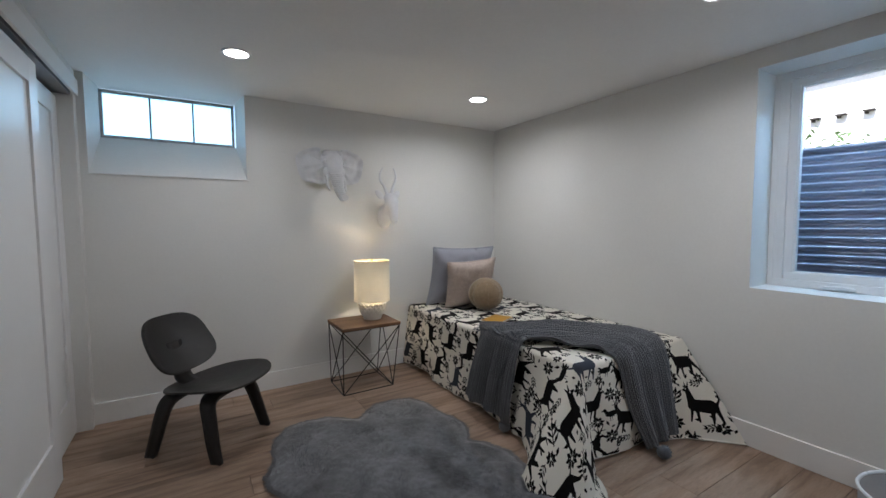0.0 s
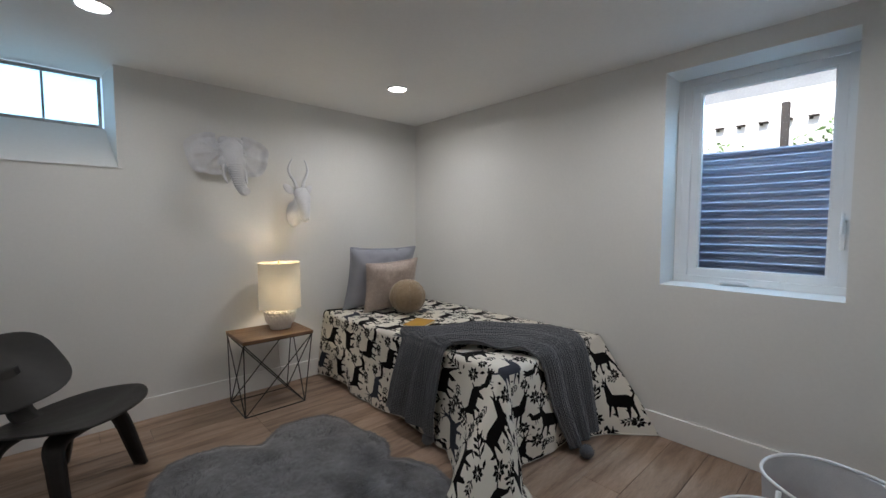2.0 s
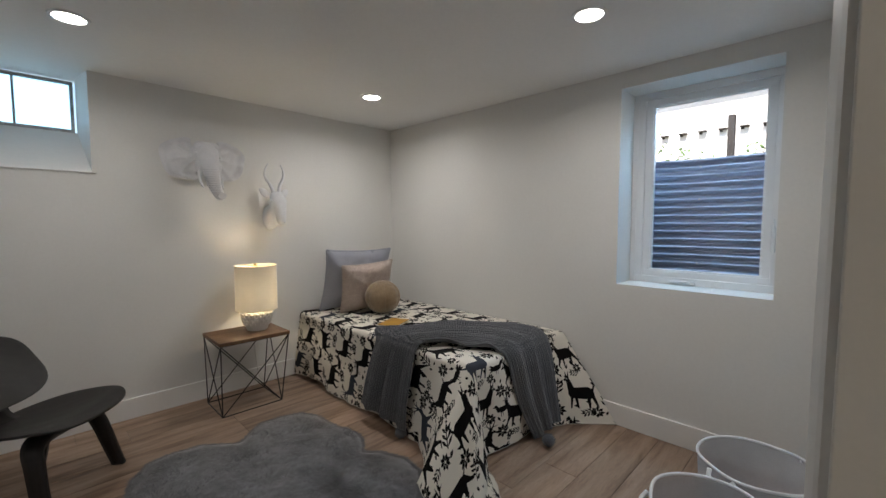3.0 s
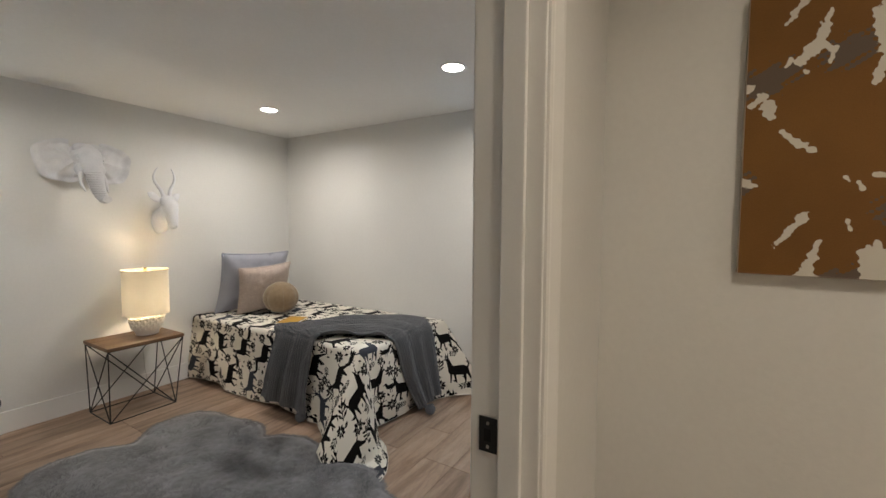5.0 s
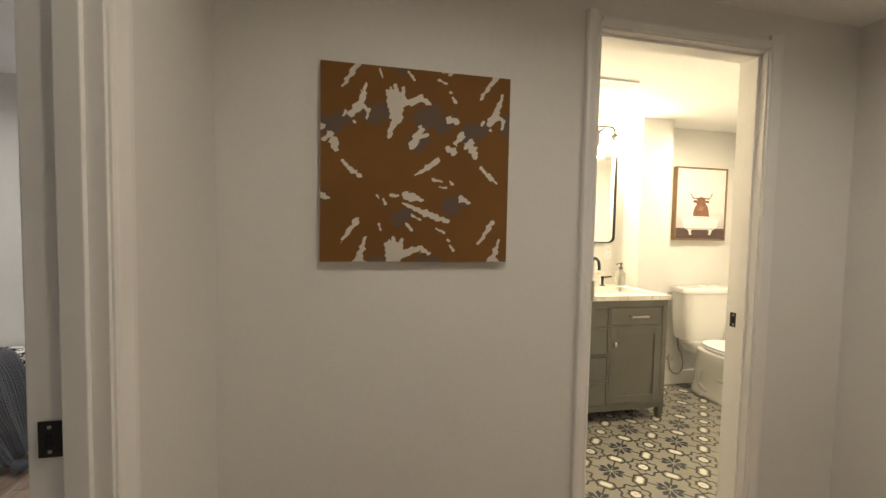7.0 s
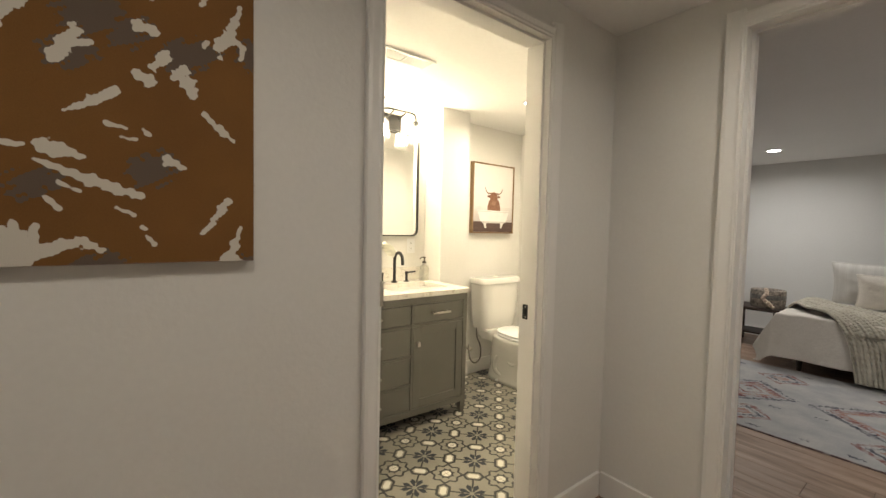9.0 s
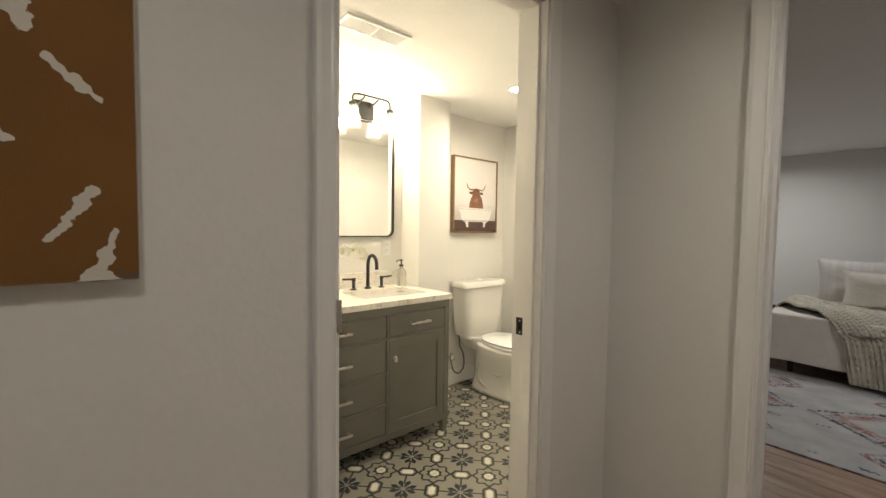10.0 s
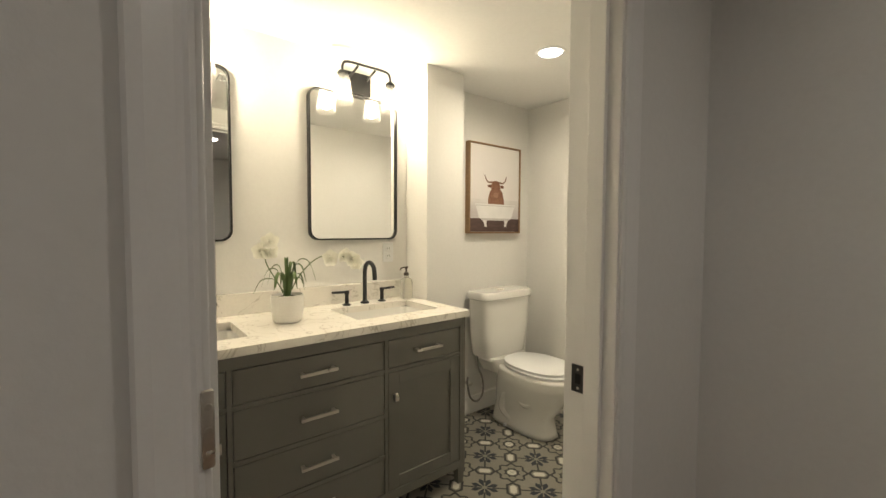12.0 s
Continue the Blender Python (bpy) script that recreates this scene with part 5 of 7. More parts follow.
# printed canvas in the hall
def print_material(name, ground, ground2, inks, rough=0.8, weave=260, bump=0.2, worn=0.0):
    """Ground colour with printed shapes, each an attribute of distances to its edge."""
    m = material(name, ground, rough, ground2, 5, 0.08, weave, bump, weave)
    nt = m.node_tree
    b = nt.nodes["Principled BSDF"]
    col = b.inputs["Base Color"].links[0].from_socket
    for key, ink in inks:
        at = nt.nodes.new("ShaderNodeAttribute")
        at.attribute_name = key
        mr = nt.nodes.new("ShaderNodeMapRange")
        mr.inputs["From Min"].default_value, mr.inputs["From Max"].default_value = 0.0006, -0.0006
        nt.links.new(at.outputs["Fac"], mr.inputs["Value"])
        mix = nt.nodes.new("ShaderNodeMix")
        mix.data_type = "RGBA"
        amount = mr.outputs[0]
        if worn > 0:
            geo = nt.nodes.new("ShaderNodeNewGeometry")
            tn = nt.nodes.new("ShaderNodeTexNoise")
            tn.inputs["Scale"].default_value, tn.inputs["Detail"].default_value = 26, 6
            nt.links.new(geo.outputs["Position"], tn.inputs["Vector"])
            wr = nt.nodes.new("ShaderNodeMapRange")
            wr.inputs["From Min"].default_value, wr.inputs["From Max"].default_value = 0.38, 0.62
            wr.inputs["To Min"].default_value, wr.inputs["To Max"].default_value = 1 - worn, 1.0
            nt.links.new(tn.outputs["Fac"], wr.inputs["Value"])
            mu = nt.nodes.new("ShaderNodeMath")
            mu.operation = "MULTIPLY"
            nt.links.new(amount, mu.inputs[0])
            nt.links.new(wr.outputs[0], mu.inputs[1])
            amount = mu.outputs[0]
        nt.links.new(amount, mix.inputs["Factor"])
        nt.links.new(col, mix.inputs["A"])
        mix.inputs["B"].default_value = (*ink, 1)
        col = mix.outputs["Result"]
    nt.links.new(col, b.inputs["Base Color"])
    return m


def printed_sheet(name, w, h, n, fields, mat, parent, place):
    """A flat sheet of n x n quads, w wide and h high, whose attributes come from fields(u, v)."""
    u, v = np.meshgrid(np.linspace(0, 1, n + 1), np.linspace(0, 1, n + 1), indexing="ij")
    pts = np.stack([(u - 0.5) * w, (v - 0.5) * h, np.zeros_like(u)], -1).reshape(-1, 3)
    idx = np.arange((n + 1) ** 2).reshape(n + 1, n + 1)
    quads = np.stack([idx[:-1, :-1], idx[1:, :-1], idx[1:, 1:], idx[:-1, 1:]], -1).reshape(-1, 4)
    me = bpy.data.meshes.new(name)
    me.from_pydata(pts.tolist(), [], quads.tolist())
    for key, vals in fields(u, v).items():
        me.attributes.new(key, "FLOAT", "POINT").data.foreach_set("value", vals.reshape(-1).astype(np.float32))
    me.materials.append(mat)
    ob = new(name, me)
    ob.parent = parent
    ob.matrix_basis = place
    return ob


# one repeat of the print: tapered strokes (start, end, two half widths) as shares of the canvas
DASH = [(0.182, 0.003, 0.104, 0.118, 0.015, 0.006)]
WISHBONE = [(0.224, 0.093, 0.2, 0.183, 0.007, 0.009), (0.209, 0.145, 0.191, 0.206, 0.015, 0.015), (0.191, 0.206, 0.152, 0.249, 0.024, 0.018), (0.197, 0.2, 0.236, 0.231, 0.009, 0.01),
            (0.236, 0.225, 0.227, 0.272, 0.009, 0.006), (0.122, 0.243, 0.11, 0.261, 0.009, 0.006), (0.161, 0.285, 0.167, 0.29, 0.007, 0.006)]
GLOVE = [(0.364, 0.145, 0.379, 0.251, 0.038, 0.035), (0.376, 0.251, 0.34, 0.36, 0.021, 0.009), (0.331, 0.125, 0.352, 0.175, 0.009, 0.015), (0.37, 0.093, 0.382, 0.155, 0.01, 0.015), (0.349, 0.105, 0.362, 0.16, 0.006, 0.012),
         (0.415, 0.1, 0.406, 0.176, 0.009, 0.015), (0.406, 0.182, 0.504, 0.147, 0.021, 0.015), (0.504, 0.141, 0.558, 0.174, 0.015, 0.009)]
FORKS = [(0.51, 0.302, 0.466, 0.39, 0.015, 0.021), (0.499, 0.346, 0.546, 0.331, 0.012, 0.009), (0.051, 0.355, 0.021, 0.385, 0.015, 0.012), (0.063, 0.393, 0.075, 0.429, 0.024, 0.015),
         (0.11, 0.488, 0.155, 0.537, 0.009, 0.009), (0.155, 0.531, 0.203, 0.568, 0.015, 0.006)]
BLADES = [(0.603, 0.46, 0.543, 0.505, 0.012, 0.015), (0.543, 0.505, 0.481, 0.543, 0.015, 0.004), (0.734, 0.323, 0.699, 0.364, 0.018, 0.012), (0.681, 0.408, 0.66, 0.397, 0.021, 0.015), (0.666, 0.245, 0.701, 0.251, 0.021, 0.012),
          (0.439, 0.653, 0.484, 0.666, 0.024, 0.018), (0.484, 0.666, 0.522, 0.673, 0.018, 0.004), (0.415, 0.692, 0.534, 0.741, 0.006, 0.015), (0.534, 0.741, 0.66, 0.784, 0.018, 0.012)]
FLECKS = [(0.293, 0.02, 0.304, 0.053, 0.006, 0.006), (0.439, 0.016, 0.469, 0.051, 0.007, 0.006), (0.6, 0.04, 0.642, 0.059, 0.006, 0.006), (0.663, 0.099, 0.672, 0.104, 0.006, 0.006), (0.675, 0.127, 0.696, 0.152, 0.006, 0.009),
          (0.355, 0.656, 0.394, 0.652, 0.009, 0.006), (0.734, 0.662, 0.785, 0.682, 0.018, 0.003), (0.466, 0.754, 0.513, 0.779, 0.006, 0.006), (0.579, 0.565, 0.627, 0.571, 0.009, 0.004), (0.615, 0.602, 0.651, 0.603, 0.006, 0.004),
          (0.669, 0.569, 0.687, 0.586, 0.006, 0.006), (0.281, 0.656, 0.293, 0.67, 0.006, 0.006), (0.316, 0.678, 0.328, 0.701, 0.006, 0.006)]
SMUDGES = [(0.28, 0.24, 0.05), (0.55, 0.24, 0.06), (0.5, 0.37, 0.045), (0.79, 0.31, 0.055), (0.1, 0.29, 0.04), (0.7, 0.69, 0.05), (0.42, 0.76, 0.04), (0.64, 0.27, 0.04)]
REPEAT_U, REPEAT_V = 0.731, 0.784


def splash_fields(u, v):
    x, y = u * 0.62, (1 - v) * 0.62
    wob = 0.0022 * np.sin(x * 160 + 3 * np.sin(y * 70)) + 0.0022 * np.sin(y * 330 + x * 190) + 0.0014 * np.sin(x * 520 - y * 410)
    d, g = np.full_like(x, 0.05), np.full_like(x, 0.05)
    for du in (-REPEAT_U, 0, REPEAT_U):
        for dv in (-REPEAT_V, 0, REPEAT_V):
            for a, b, c, e, r0, r1 in DASH + WISHBONE + GLOVE + FORKS + BLADES + FLECKS:
                row = (a + du, b + dv, c + du, e + dv, r0, r1)
                d = np.minimum(d, capsule_d(x, y, *(q * 0.62 for q in row)) + wob * (0.9 if r0 > 0.012 else 0.45))
            for a, b, r in SMUDGES:
                g = np.minimum(g, capsule_d(x, y, (a + du - 0.02) * 0.62, (b + dv + 0.01) * 0.62, (a + du + 0.03) * 0.62, (b + dv - 0.02) * 0.62, r * 0.62, r * 0.45) + wob * 3)
    return {"ink_white": d, "ink_grey": g}


M_SPLASH = print_material("printed_canvas", (0.215, 0.098, 0.024), (0.185, 0.082, 0.020), (("ink_grey", (0.13, 0.095, 0.072)), ("ink_white", (0.66, 0.62, 0.55))), 0.85, 420, 0.3)
canvas = thing("canvas_print", pose(HE, 0.6005, 1.5045, 90, 0, -90), "rust brown canvas with white and grey abstract splashes", "picture")
bm = bmesh.new()
box(bm, -0.3095, 0.3095, -0.3105, 0.3105, 0.001, 0.0285, 0.002)
part("wrapped_edge", bm, M_SPLASH, canvas)
printed_sheet("canvas_face", 0.616, 0.618, 240, splash_fields, M_SPLASH, canvas, pose(0, 0, 0.0295))

# vanity
M_GREY = material("grey_cabinet_paint", (0.155, 0.150, 0.132), 0.42, (0.140, 0.136, 0.119), 4, 0.03, 150, 0.04, 80, wear=0.06)


def quartz_material():
    m = material("veined_quartz", (0.82, 0.79, 0.73), 0.22, (0.76, 0.73, 0.67), 4, 0.03, 90, wear=0.05)
    nt = m.node_tree
    n = nt.nodes.new
    b = nt.nodes["Principled BSDF"]
    col = b.inputs["Base Color"].links[0].from_socket
    geo = n("ShaderNodeNewGeometry")
    t = n("ShaderNodeTexNoise")
    t.inputs["Scale"].default_value, t.inputs["Detail"].default_value, t.inputs["Distortion"].default_value = 5.5, 6, 1.6
    nt.links.new(geo.outputs["Position"], t.inputs["Vector"])
    r = n("ShaderNodeValToRGB")
    e = r.color_ramp.elements
    e[0].position, e[0].color = 0.485, (0, 0, 0, 1)
    e[1].position, e[1].color = 0.515, (0, 0, 0, 1)
    mid = e.new(0.5)
    mid.color = (0.7, 0.7, 0.7, 1)
    nt.links.new(t.outputs["Fac"], r.inputs[0])
    mix = n("ShaderNodeMix")
    mix.data_type = "RGBA"
    nt.links.new(r.outputs[0], mix.inputs["Factor"])
    nt.links.new(col, mix.inputs["A"])
    mix.inputs["B"].default_value = (0.42, 0.38, 0.33, 1)
    nt.links.new(mix.outputs["Result"], b.inputs["Base Color"])
    return m


M_QUARTZ = quartz_material()
M_PORCELAIN = material("white_porcelain", (0.82, 0.81, 0.78), 0.12, (0.80, 0.79, 0.76), 3, coat=0.4)
VX, VY = 2.085, -0.576
vanity = thing("vanity_cabinet", (VX, VY, 0), "grey painted double vanity with drawers and shaker doors", "cabinet")
hw = 0.756


def vbox(name, x0, x1, y0, y1, z0, z1, mat=M_GREY, parent=vanity, bev=0.002, label=""):
    bm = bmesh.new()
    box(bm, x0, x1, y0, y1, z0, z1, bev)
    return part(name, bm, mat, parent, label)


vbox("carcass", 0.022, 0.555, -hw + 0.02, hw - 0.02, 0.105, 0.70)
vbox("side_panel", 0.0, 0.558, -hw, -hw + 0.02, 0.10, 0.845)
vbox("side_panel", 0.0, 0.558, hw - 0.02, hw, 0.10, 0.845)
COLS = [(-hw + 0.035, -0.312), (-0.295, 0.295), (0.312, hw - 0.035)]
for y0, y1 in ((-hw + 0.02, COLS[0][0]), (COLS[0][1], COLS[1][0]), (COLS[1][1], COLS[2][0]), (COLS[2][1], hw - 0.02)):
    vbox("stile", 0.0, 0.022, y0, y1, 0.10, 0.845, bev=0.001)
vbox("top_rail", -0.0005, 0.022, -hw + 0.02, hw - 0.02, 0.798, 0.845, bev=0.001)
vbox("bottom_rail", -0.0005, 0.022, -hw + 0.02, hw - 0.02, 0.085, 0.125, bev=0.001)


def drawer(y0, y1, z0, z1, length):
    d = vbox("drawer_front", 0.002, 0.020, y0 + 0.0025, y1 - 0.0025, z0 + 0.0025, z1 - 0.0025)
    bm = bmesh.new()
    y, z = (y0 + y1) / 2, (z0 + z1) / 2
    box(bm, -0.032, -0.022, y - length / 2, y + length / 2, z - 0.006, z + 0.006, 0.0015)
    for s in (-1, 1):
        c = y + s * (length / 2 - 0.012)
        box(bm, -0.024, 0.003, c - 0.006, c + 0.006, z - 0.0055, z + 0.0055, 0.001)
    part("handle", bm, M_STEEL, d, "brushed nickel bar pull")


for z0, z1 in ((0.672, 0.796), (0.478, 0.656), (0.298, 0.462), (0.127, 0.282)):
    drawer(*COLS[1], z0, z1, 0.145)
for z in (0.664, 0.470, 0.290):
    vbox("rail", 0.0, 0.022, COLS[1][0], COLS[1][1], z - 0.008, z + 0.008, bev=0.001)
for (y0, y1), knob in ((COLS[0], 1), (COLS[2], -1)):
    drawer(y0, y1, 0.672, 0.796, 0.145)
    vbox("rail", 0.0, 0.022, y0, y1, 0.656, 0.672, bev=0.001)
    a0, a1, b0, b1 = y0 + 0.0025, y1 - 0.0025, 0.1275, 0.6535
    d = vbox("door", 0.010, 0.018, a0 + 0.05, a1 - 0.05, b0 + 0.05, b1 - 0.05)
    for r in ((a0, a0 + 0.055, b0, b1), (a1 - 0.055, a1, b0, b1), (a0 + 0.055, a1 - 0.055, b0, b0 + 0.055), (a0 + 0.055, a1 - 0.055, b1 - 0.055, b1)):
        vbox("door_frame", 0.002, 0.020, *r, parent=d, bev=0.0015)
    bm = bmesh.new()
    ky = a1 - 0.028 if knob > 0 else a0 + 0.028
    box(bm, -0.026, -0.014, ky - 0.010, ky + 0.010, 0.532, 0.566, 0.002)
    box(bm, -0.016, 0.003, ky - 0.005, ky + 0.005, 0.543, 0.555, 0.001)
    part("knob", bm, M_STEEL, d, "brushed nickel square knob")
for x in (0.022, 0.535):
    for s in (-1, 1):
        bm = bmesh.new()
        r = bmesh.ops.create_cone(bm, cap_ends=True, segments=4, radius1=0.021, radius2=0.032, depth=0.105, matrix=pose(x, s * (hw - 0.022), 0.0525, 0, 0, 45))
        part("leg", bm, M_GREY, vanity)

top = thing("countertop", (VX, VY, 0.846), "white veined quartz vanity top with backsplash", "countertop")
SINKS = (-0.452, 0.440)
x0, x1, X0, X1, sw = -0.019, 0.558, 0.115, 0.415, 0.225
ys = [-0.766, SINKS[0] - sw, SINKS[0] + sw, SINKS[1] - sw, SINKS[1] + sw, 0.766]
bm = bmesh.new()
xs = [x0, X0, X1, x1]
grid = [[bm.verts.new((a, b, 0)) for b in ys] for a in xs]
cells = [bm.faces.new((grid[i][j], grid[i + 1][j], grid[i + 1][j + 1], grid[i][j + 1])) for i in range(3) for j in range(5) if not (i == 1 and j in (1, 3))]
up = bmesh.ops.extrude_face_region(bm, geom=cells)
bmesh.ops.translate(bm, verts=[v for v in up["geom"] if isinstance(v, bmesh.types.BMVert)], vec=(0, 0, 0.031))
part("slab", bm, M_QUARTZ, top)
bm = bmesh.new()
box(bm, 0.538, 0.5575, -0.766, 0.766, 0.031, 0.131, 0.0015)
part("backsplash", bm, M_QUARTZ, top)
for c in SINKS:
    sink = thing("sink", (VX + 0.265, VY + c, 0.846), "white porcelain undermount sink basin", "sink", "vanity sinks")
    bm = bmesh.new()

    def basin(u, v):
        a = 2 * math.pi * u
        p = 8 - 4 * v
        k = (abs(math.cos(a)) ** p + abs(math.sin(a)) ** p) ** (-1 / p)
        s_ = 1.005 - 0.18 * v ** 3 if v < 0.8 else (1.005 - 0.18 * 0.512) * (1 - v) / 0.2
        z = -0.13 * min(1, v / 0.8) - 0.006 * max(0, v - 0.8) / 0.2
        return (k * math.cos(a) * 0.150 * s_, k * math.sin(a) * sw * s_, z - 0.0005)
    surface(bm, basin, 64, 20, True)
    part("basin", bm, M_PORCELAIN, sink, smooth="all")
    bm = bmesh.new()
    lathe(bm, [(0.0005, -0.133), (0.018, -0.133), (0.022, -0.1345)], 20, (0.03, 0, 0))
    part("drain", bm, M_BLACK, sink, smooth=True)
    tap = thing("faucet", (VX + 0.475, VY + c, 0.877), "matte black widespread faucet with gooseneck spout", "faucet", "vanity faucets")
    bm = bmesh.new()
    lathe(bm, [(0.0005, 0), (0.024, 0), (0.024, 0.006), (0.014, 0.012), (0.012, 0.02), (0.0005, 0.02)], 24)
    sweep(bm, spline([(0, 0, 0.01), (0, 0, 0.10), (0, 0, 0.165), (-0.015, 0, 0.205), (-0.055, 0, 0.222), (-0.095, 0, 0.203), (-0.108, 0, 0.165), (-0.109, 0, 0.135)], 44), 0.0115, 14)
    part("spout", bm, M_BLACK, tap, smooth="all")
    for s in (-1, 1):
        bm = bmesh.new()
        lathe(bm, [(0.0005, 0), (0.022, 0), (0.022, 0.005), (0.010, 0.010), (0.010, 0.055), (0.013, 0.06), (0.013, 0.075), (0.0005, 0.078)], 20, (0, s * 0.105, 0))
        tube(bm, (0, s * 0.095, 0.068), (0, s * 0.185, 0.072), 0.007, 0.006)
        part("lever_handle", bm, M_BLACK, tap, smooth=True)


# mirrors
M_MIRROR = material("mirror_silver", (0.92, 0.93, 0.92), 0.02, (0.92, 0.93, 0.92), metal=1.0)


def rounded(w, h, r, n=8):
    pts = []
    for cx, cy, a0 in ((w - r, h - r, 0), (-w + r, h - r, 90), (-w + r, -h + r, 180), (w - r, -h + r, 270)):
        pts += [(cx + r * math.cos(radians(a0 + 90 * k / n)), cy + r * math.sin(radians(a0 + 90 * k / n))) for k in range(n + 1)]
    return pts


for y in (-1.010, -0.142):
    mir = thing("wall_mirror", (TE, y, 1.603), "rectangular wall mirror with rounded black metal frame", "mirror", "vanity mirrors")
    bm = bmesh.new()
    o, i_ = rounded(0.258, 0.386, 0.05), rounded(0.250, 0.378, 0.044)
    n_ = len(o)
    rings = [[bm.verts.new((x, a, b)) for a, b in pts] for x, pts in ((-0.001, o), (-0.030, o), (-0.030, i_), (-0.016, i_))]
    for p, q in zip(rings, rings[1:]):
        for k in range(n_):
            bm.faces.new((p[k], p[(k + 1) % n_], q[(k + 1) % n_], q[k]))
    part("frame", bm, M_BLACK, mir)
    bm = bmesh.new()
    bm.faces.new([bm.verts.new((-0.018, a, b)) for a, b in rounded(0.252, 0.380, 0.045)])
    bm.faces.new([bm.verts.new((-0.004, a, b)) for a, b in rounded(0.252, 0.380, 0.045)][::-1])
    part("glass", bm, M_MIRROR, mir)

# vanity lights
def thin_glass(name, tint, clear):
    """A thin seeded glass wall: mostly clear, a little milky, glossy."""
    m = material(name, tint, 0.08)
    nt = m.node_tree
    n = nt.nodes.new
    tr, ml, mixa, mixb = n("ShaderNodeBsdfTransparent"), n("ShaderNodeBsdfTranslucent"), n("ShaderNodeMixShader"), n("ShaderNodeMixShader")
    ml.inputs["Color"].default_value = (*tint, 1)
    mixa.inputs[0].default_value, mixb.inputs[0].default_value = 0.16, clear
    nt.links.new(ml.outputs[0], mixa.inputs[1])
    nt.links.new(nt.nodes["Principled BSDF"].outputs[0], mixa.inputs[2])
    nt.links.new(mixa.outputs[0], mixb.inputs[1])
    nt.links.new(tr.outputs[0], mixb.inputs[2])
    nt.links.new(mixb.outputs[0], nt.nodes["Material Output"].inputs["Surface"])
    return m


M_SHADEGLASS = thin_glass("clear_shade_glass", (1.0, 0.97, 0.92), 0.955)
M_PLATE = material("matt_black_plate", (0.006, 0.006, 0.006), 0.55, (0.009, 0.009, 0.009), 12)
M_BULB = glow("warm_bulb", (1.0, 0.86, 0.60), 26.0)
for y in (-1.03, -0.142):
    vl = thing("vanity_light", (TE, y, 2.055), "black two-arm vanity light with clear glass shades, lit", "wall light", "vanity lights")
    bm = bmesh.new()
    box(bm, -0.022, -0.001, -0.075, 0.075, -0.055, 0.06, 0.003)
    part("backplate", bm, M_PLATE, vl)
    bm = bmesh.new()
    for s in (-1, 1):
        tube(bm, (-0.02, s * 0.05, 0.03), (-0.115, s * 0.05, 0.055), 0.006)
    sweep(bm, spline([(-0.12, -0.138, 0.0), (-0.12, -0.136, 0.04), (-0.12, -0.11, 0.062), (-0.12, 0.0, 0.064), (-0.12, 0.11, 0.062), (-0.12, 0.136, 0.04), (-0.12, 0.138, 0.0)], 50), 0.0065, 10)
    part("arm", bm, M_BLACK, vl, smooth="all")
    for s in (-1, 1):
        bm = bmesh.new()
        lathe(bm, [(0.0005, 0.012), (0.018, 0.010), (0.026, 0.0), (0.026, -0.012), (0.020, -0.014), (0.019, -0.05), (0.0005, -0.05)], 24, (-0.12, s * 0.138, 0.0))
        part("socket_cup", bm, M_BLACK, vl, smooth=True)
        bm = bmesh.new()
        lathe(bm, [(0.029, -0.010), (0.036, -0.02), (0.054, -0.150), (0.0525, -0.150), (0.034, -0.022), (0.027, -0.012), (0.029, -0.010)], 32, (-0.12, s * 0.138, 0.0))
        g = part("shade", bm, M_SHADEGLASS, vl, "clear glass cone shade", "all")
        g.visible_shadow = False
        bm = bmesh.new()
        lathe(bm, [(0.0005, -0.05), (0.013, -0.052), (0.016, -0.075), (0.026, -0.098), (0.022, -0.12), (0.0005, -0.130)], 20, (-0.12, s * 0.138, 0.0))
        bl = part("bulb", bm, M_BULB, vl, smooth="all")
        bl.visible_shadow = False
        bulb_lamp(TE - 0.12, y + s * 0.138, 2.055 - 0.10, 2.5, (1.0, 0.84, 0.58), 0.035)

outlet(pose(TE, -1.222, 1.142, 0, 0, 90), "white wall outlet over the vanity backsplash")

# soap dispenser and orchid
M_SOAPGLASS = material("soap_glass", (0.95, 0.95, 0.90), 0.08, (0.92, 0.93, 0.88), transmission=0.9, ior=1.3)
M_BRONZE = material("dark_bronze_pump", (0.10, 0.085, 0.07), 0.35, metal=0.9)
soap = thing("soap_dispenser", (2.545, -1.285, 0.877), "glass soap dispenser with dark pump on the vanity", "soap dispenser")
bm = bmesh.new()
lathe(bm, [(0.0005, 0.0), (0.033, 0.001), (0.036, 0.006), (0.036, 0.095), (0.030, 0.112), (0.014, 0.122), (0.0135, 0.134), (0.0005, 0.134)], 28)
sg = part("bottle", bm, M_SOAPGLASS, soap, smooth=True)
sg.visible_shadow = False
bm = bmesh.new()
lathe(bm, [(0.0005, 0.134), (0.015, 0.134), (0.015, 0.148), (0.005, 0.152), (0.005, 0.172), (0.010, 0.174), (0.010, 0.184), (0.0005, 0.185)], 18)
sweep(bm, [(0, 0, 0.180), (-0.006, 0.02, 0.181), (-0.012, 0.042, 0.178), (-0.014, 0.05, 0.168)], 0.004, 8)
part("pump", bm, M_BRONZE, soap, smooth=True)

M_PETAL = material("white_petal", (0.86, 0.85, 0.80), 0.55, (0.82, 0.81, 0.74), 30, sheen=0.2)
M_STEM = material("orchid_green", (0.075, 0.13, 0.035), 0.5, (0.11, 0.16, 0.05), 14, 0.15, 80)
M_SOIL = material("moss_soil", (0.06, 0.05, 0.03), 0.95, (0.09, 0.09, 0.04), 60, 0.4, 120, 1.0, 80)
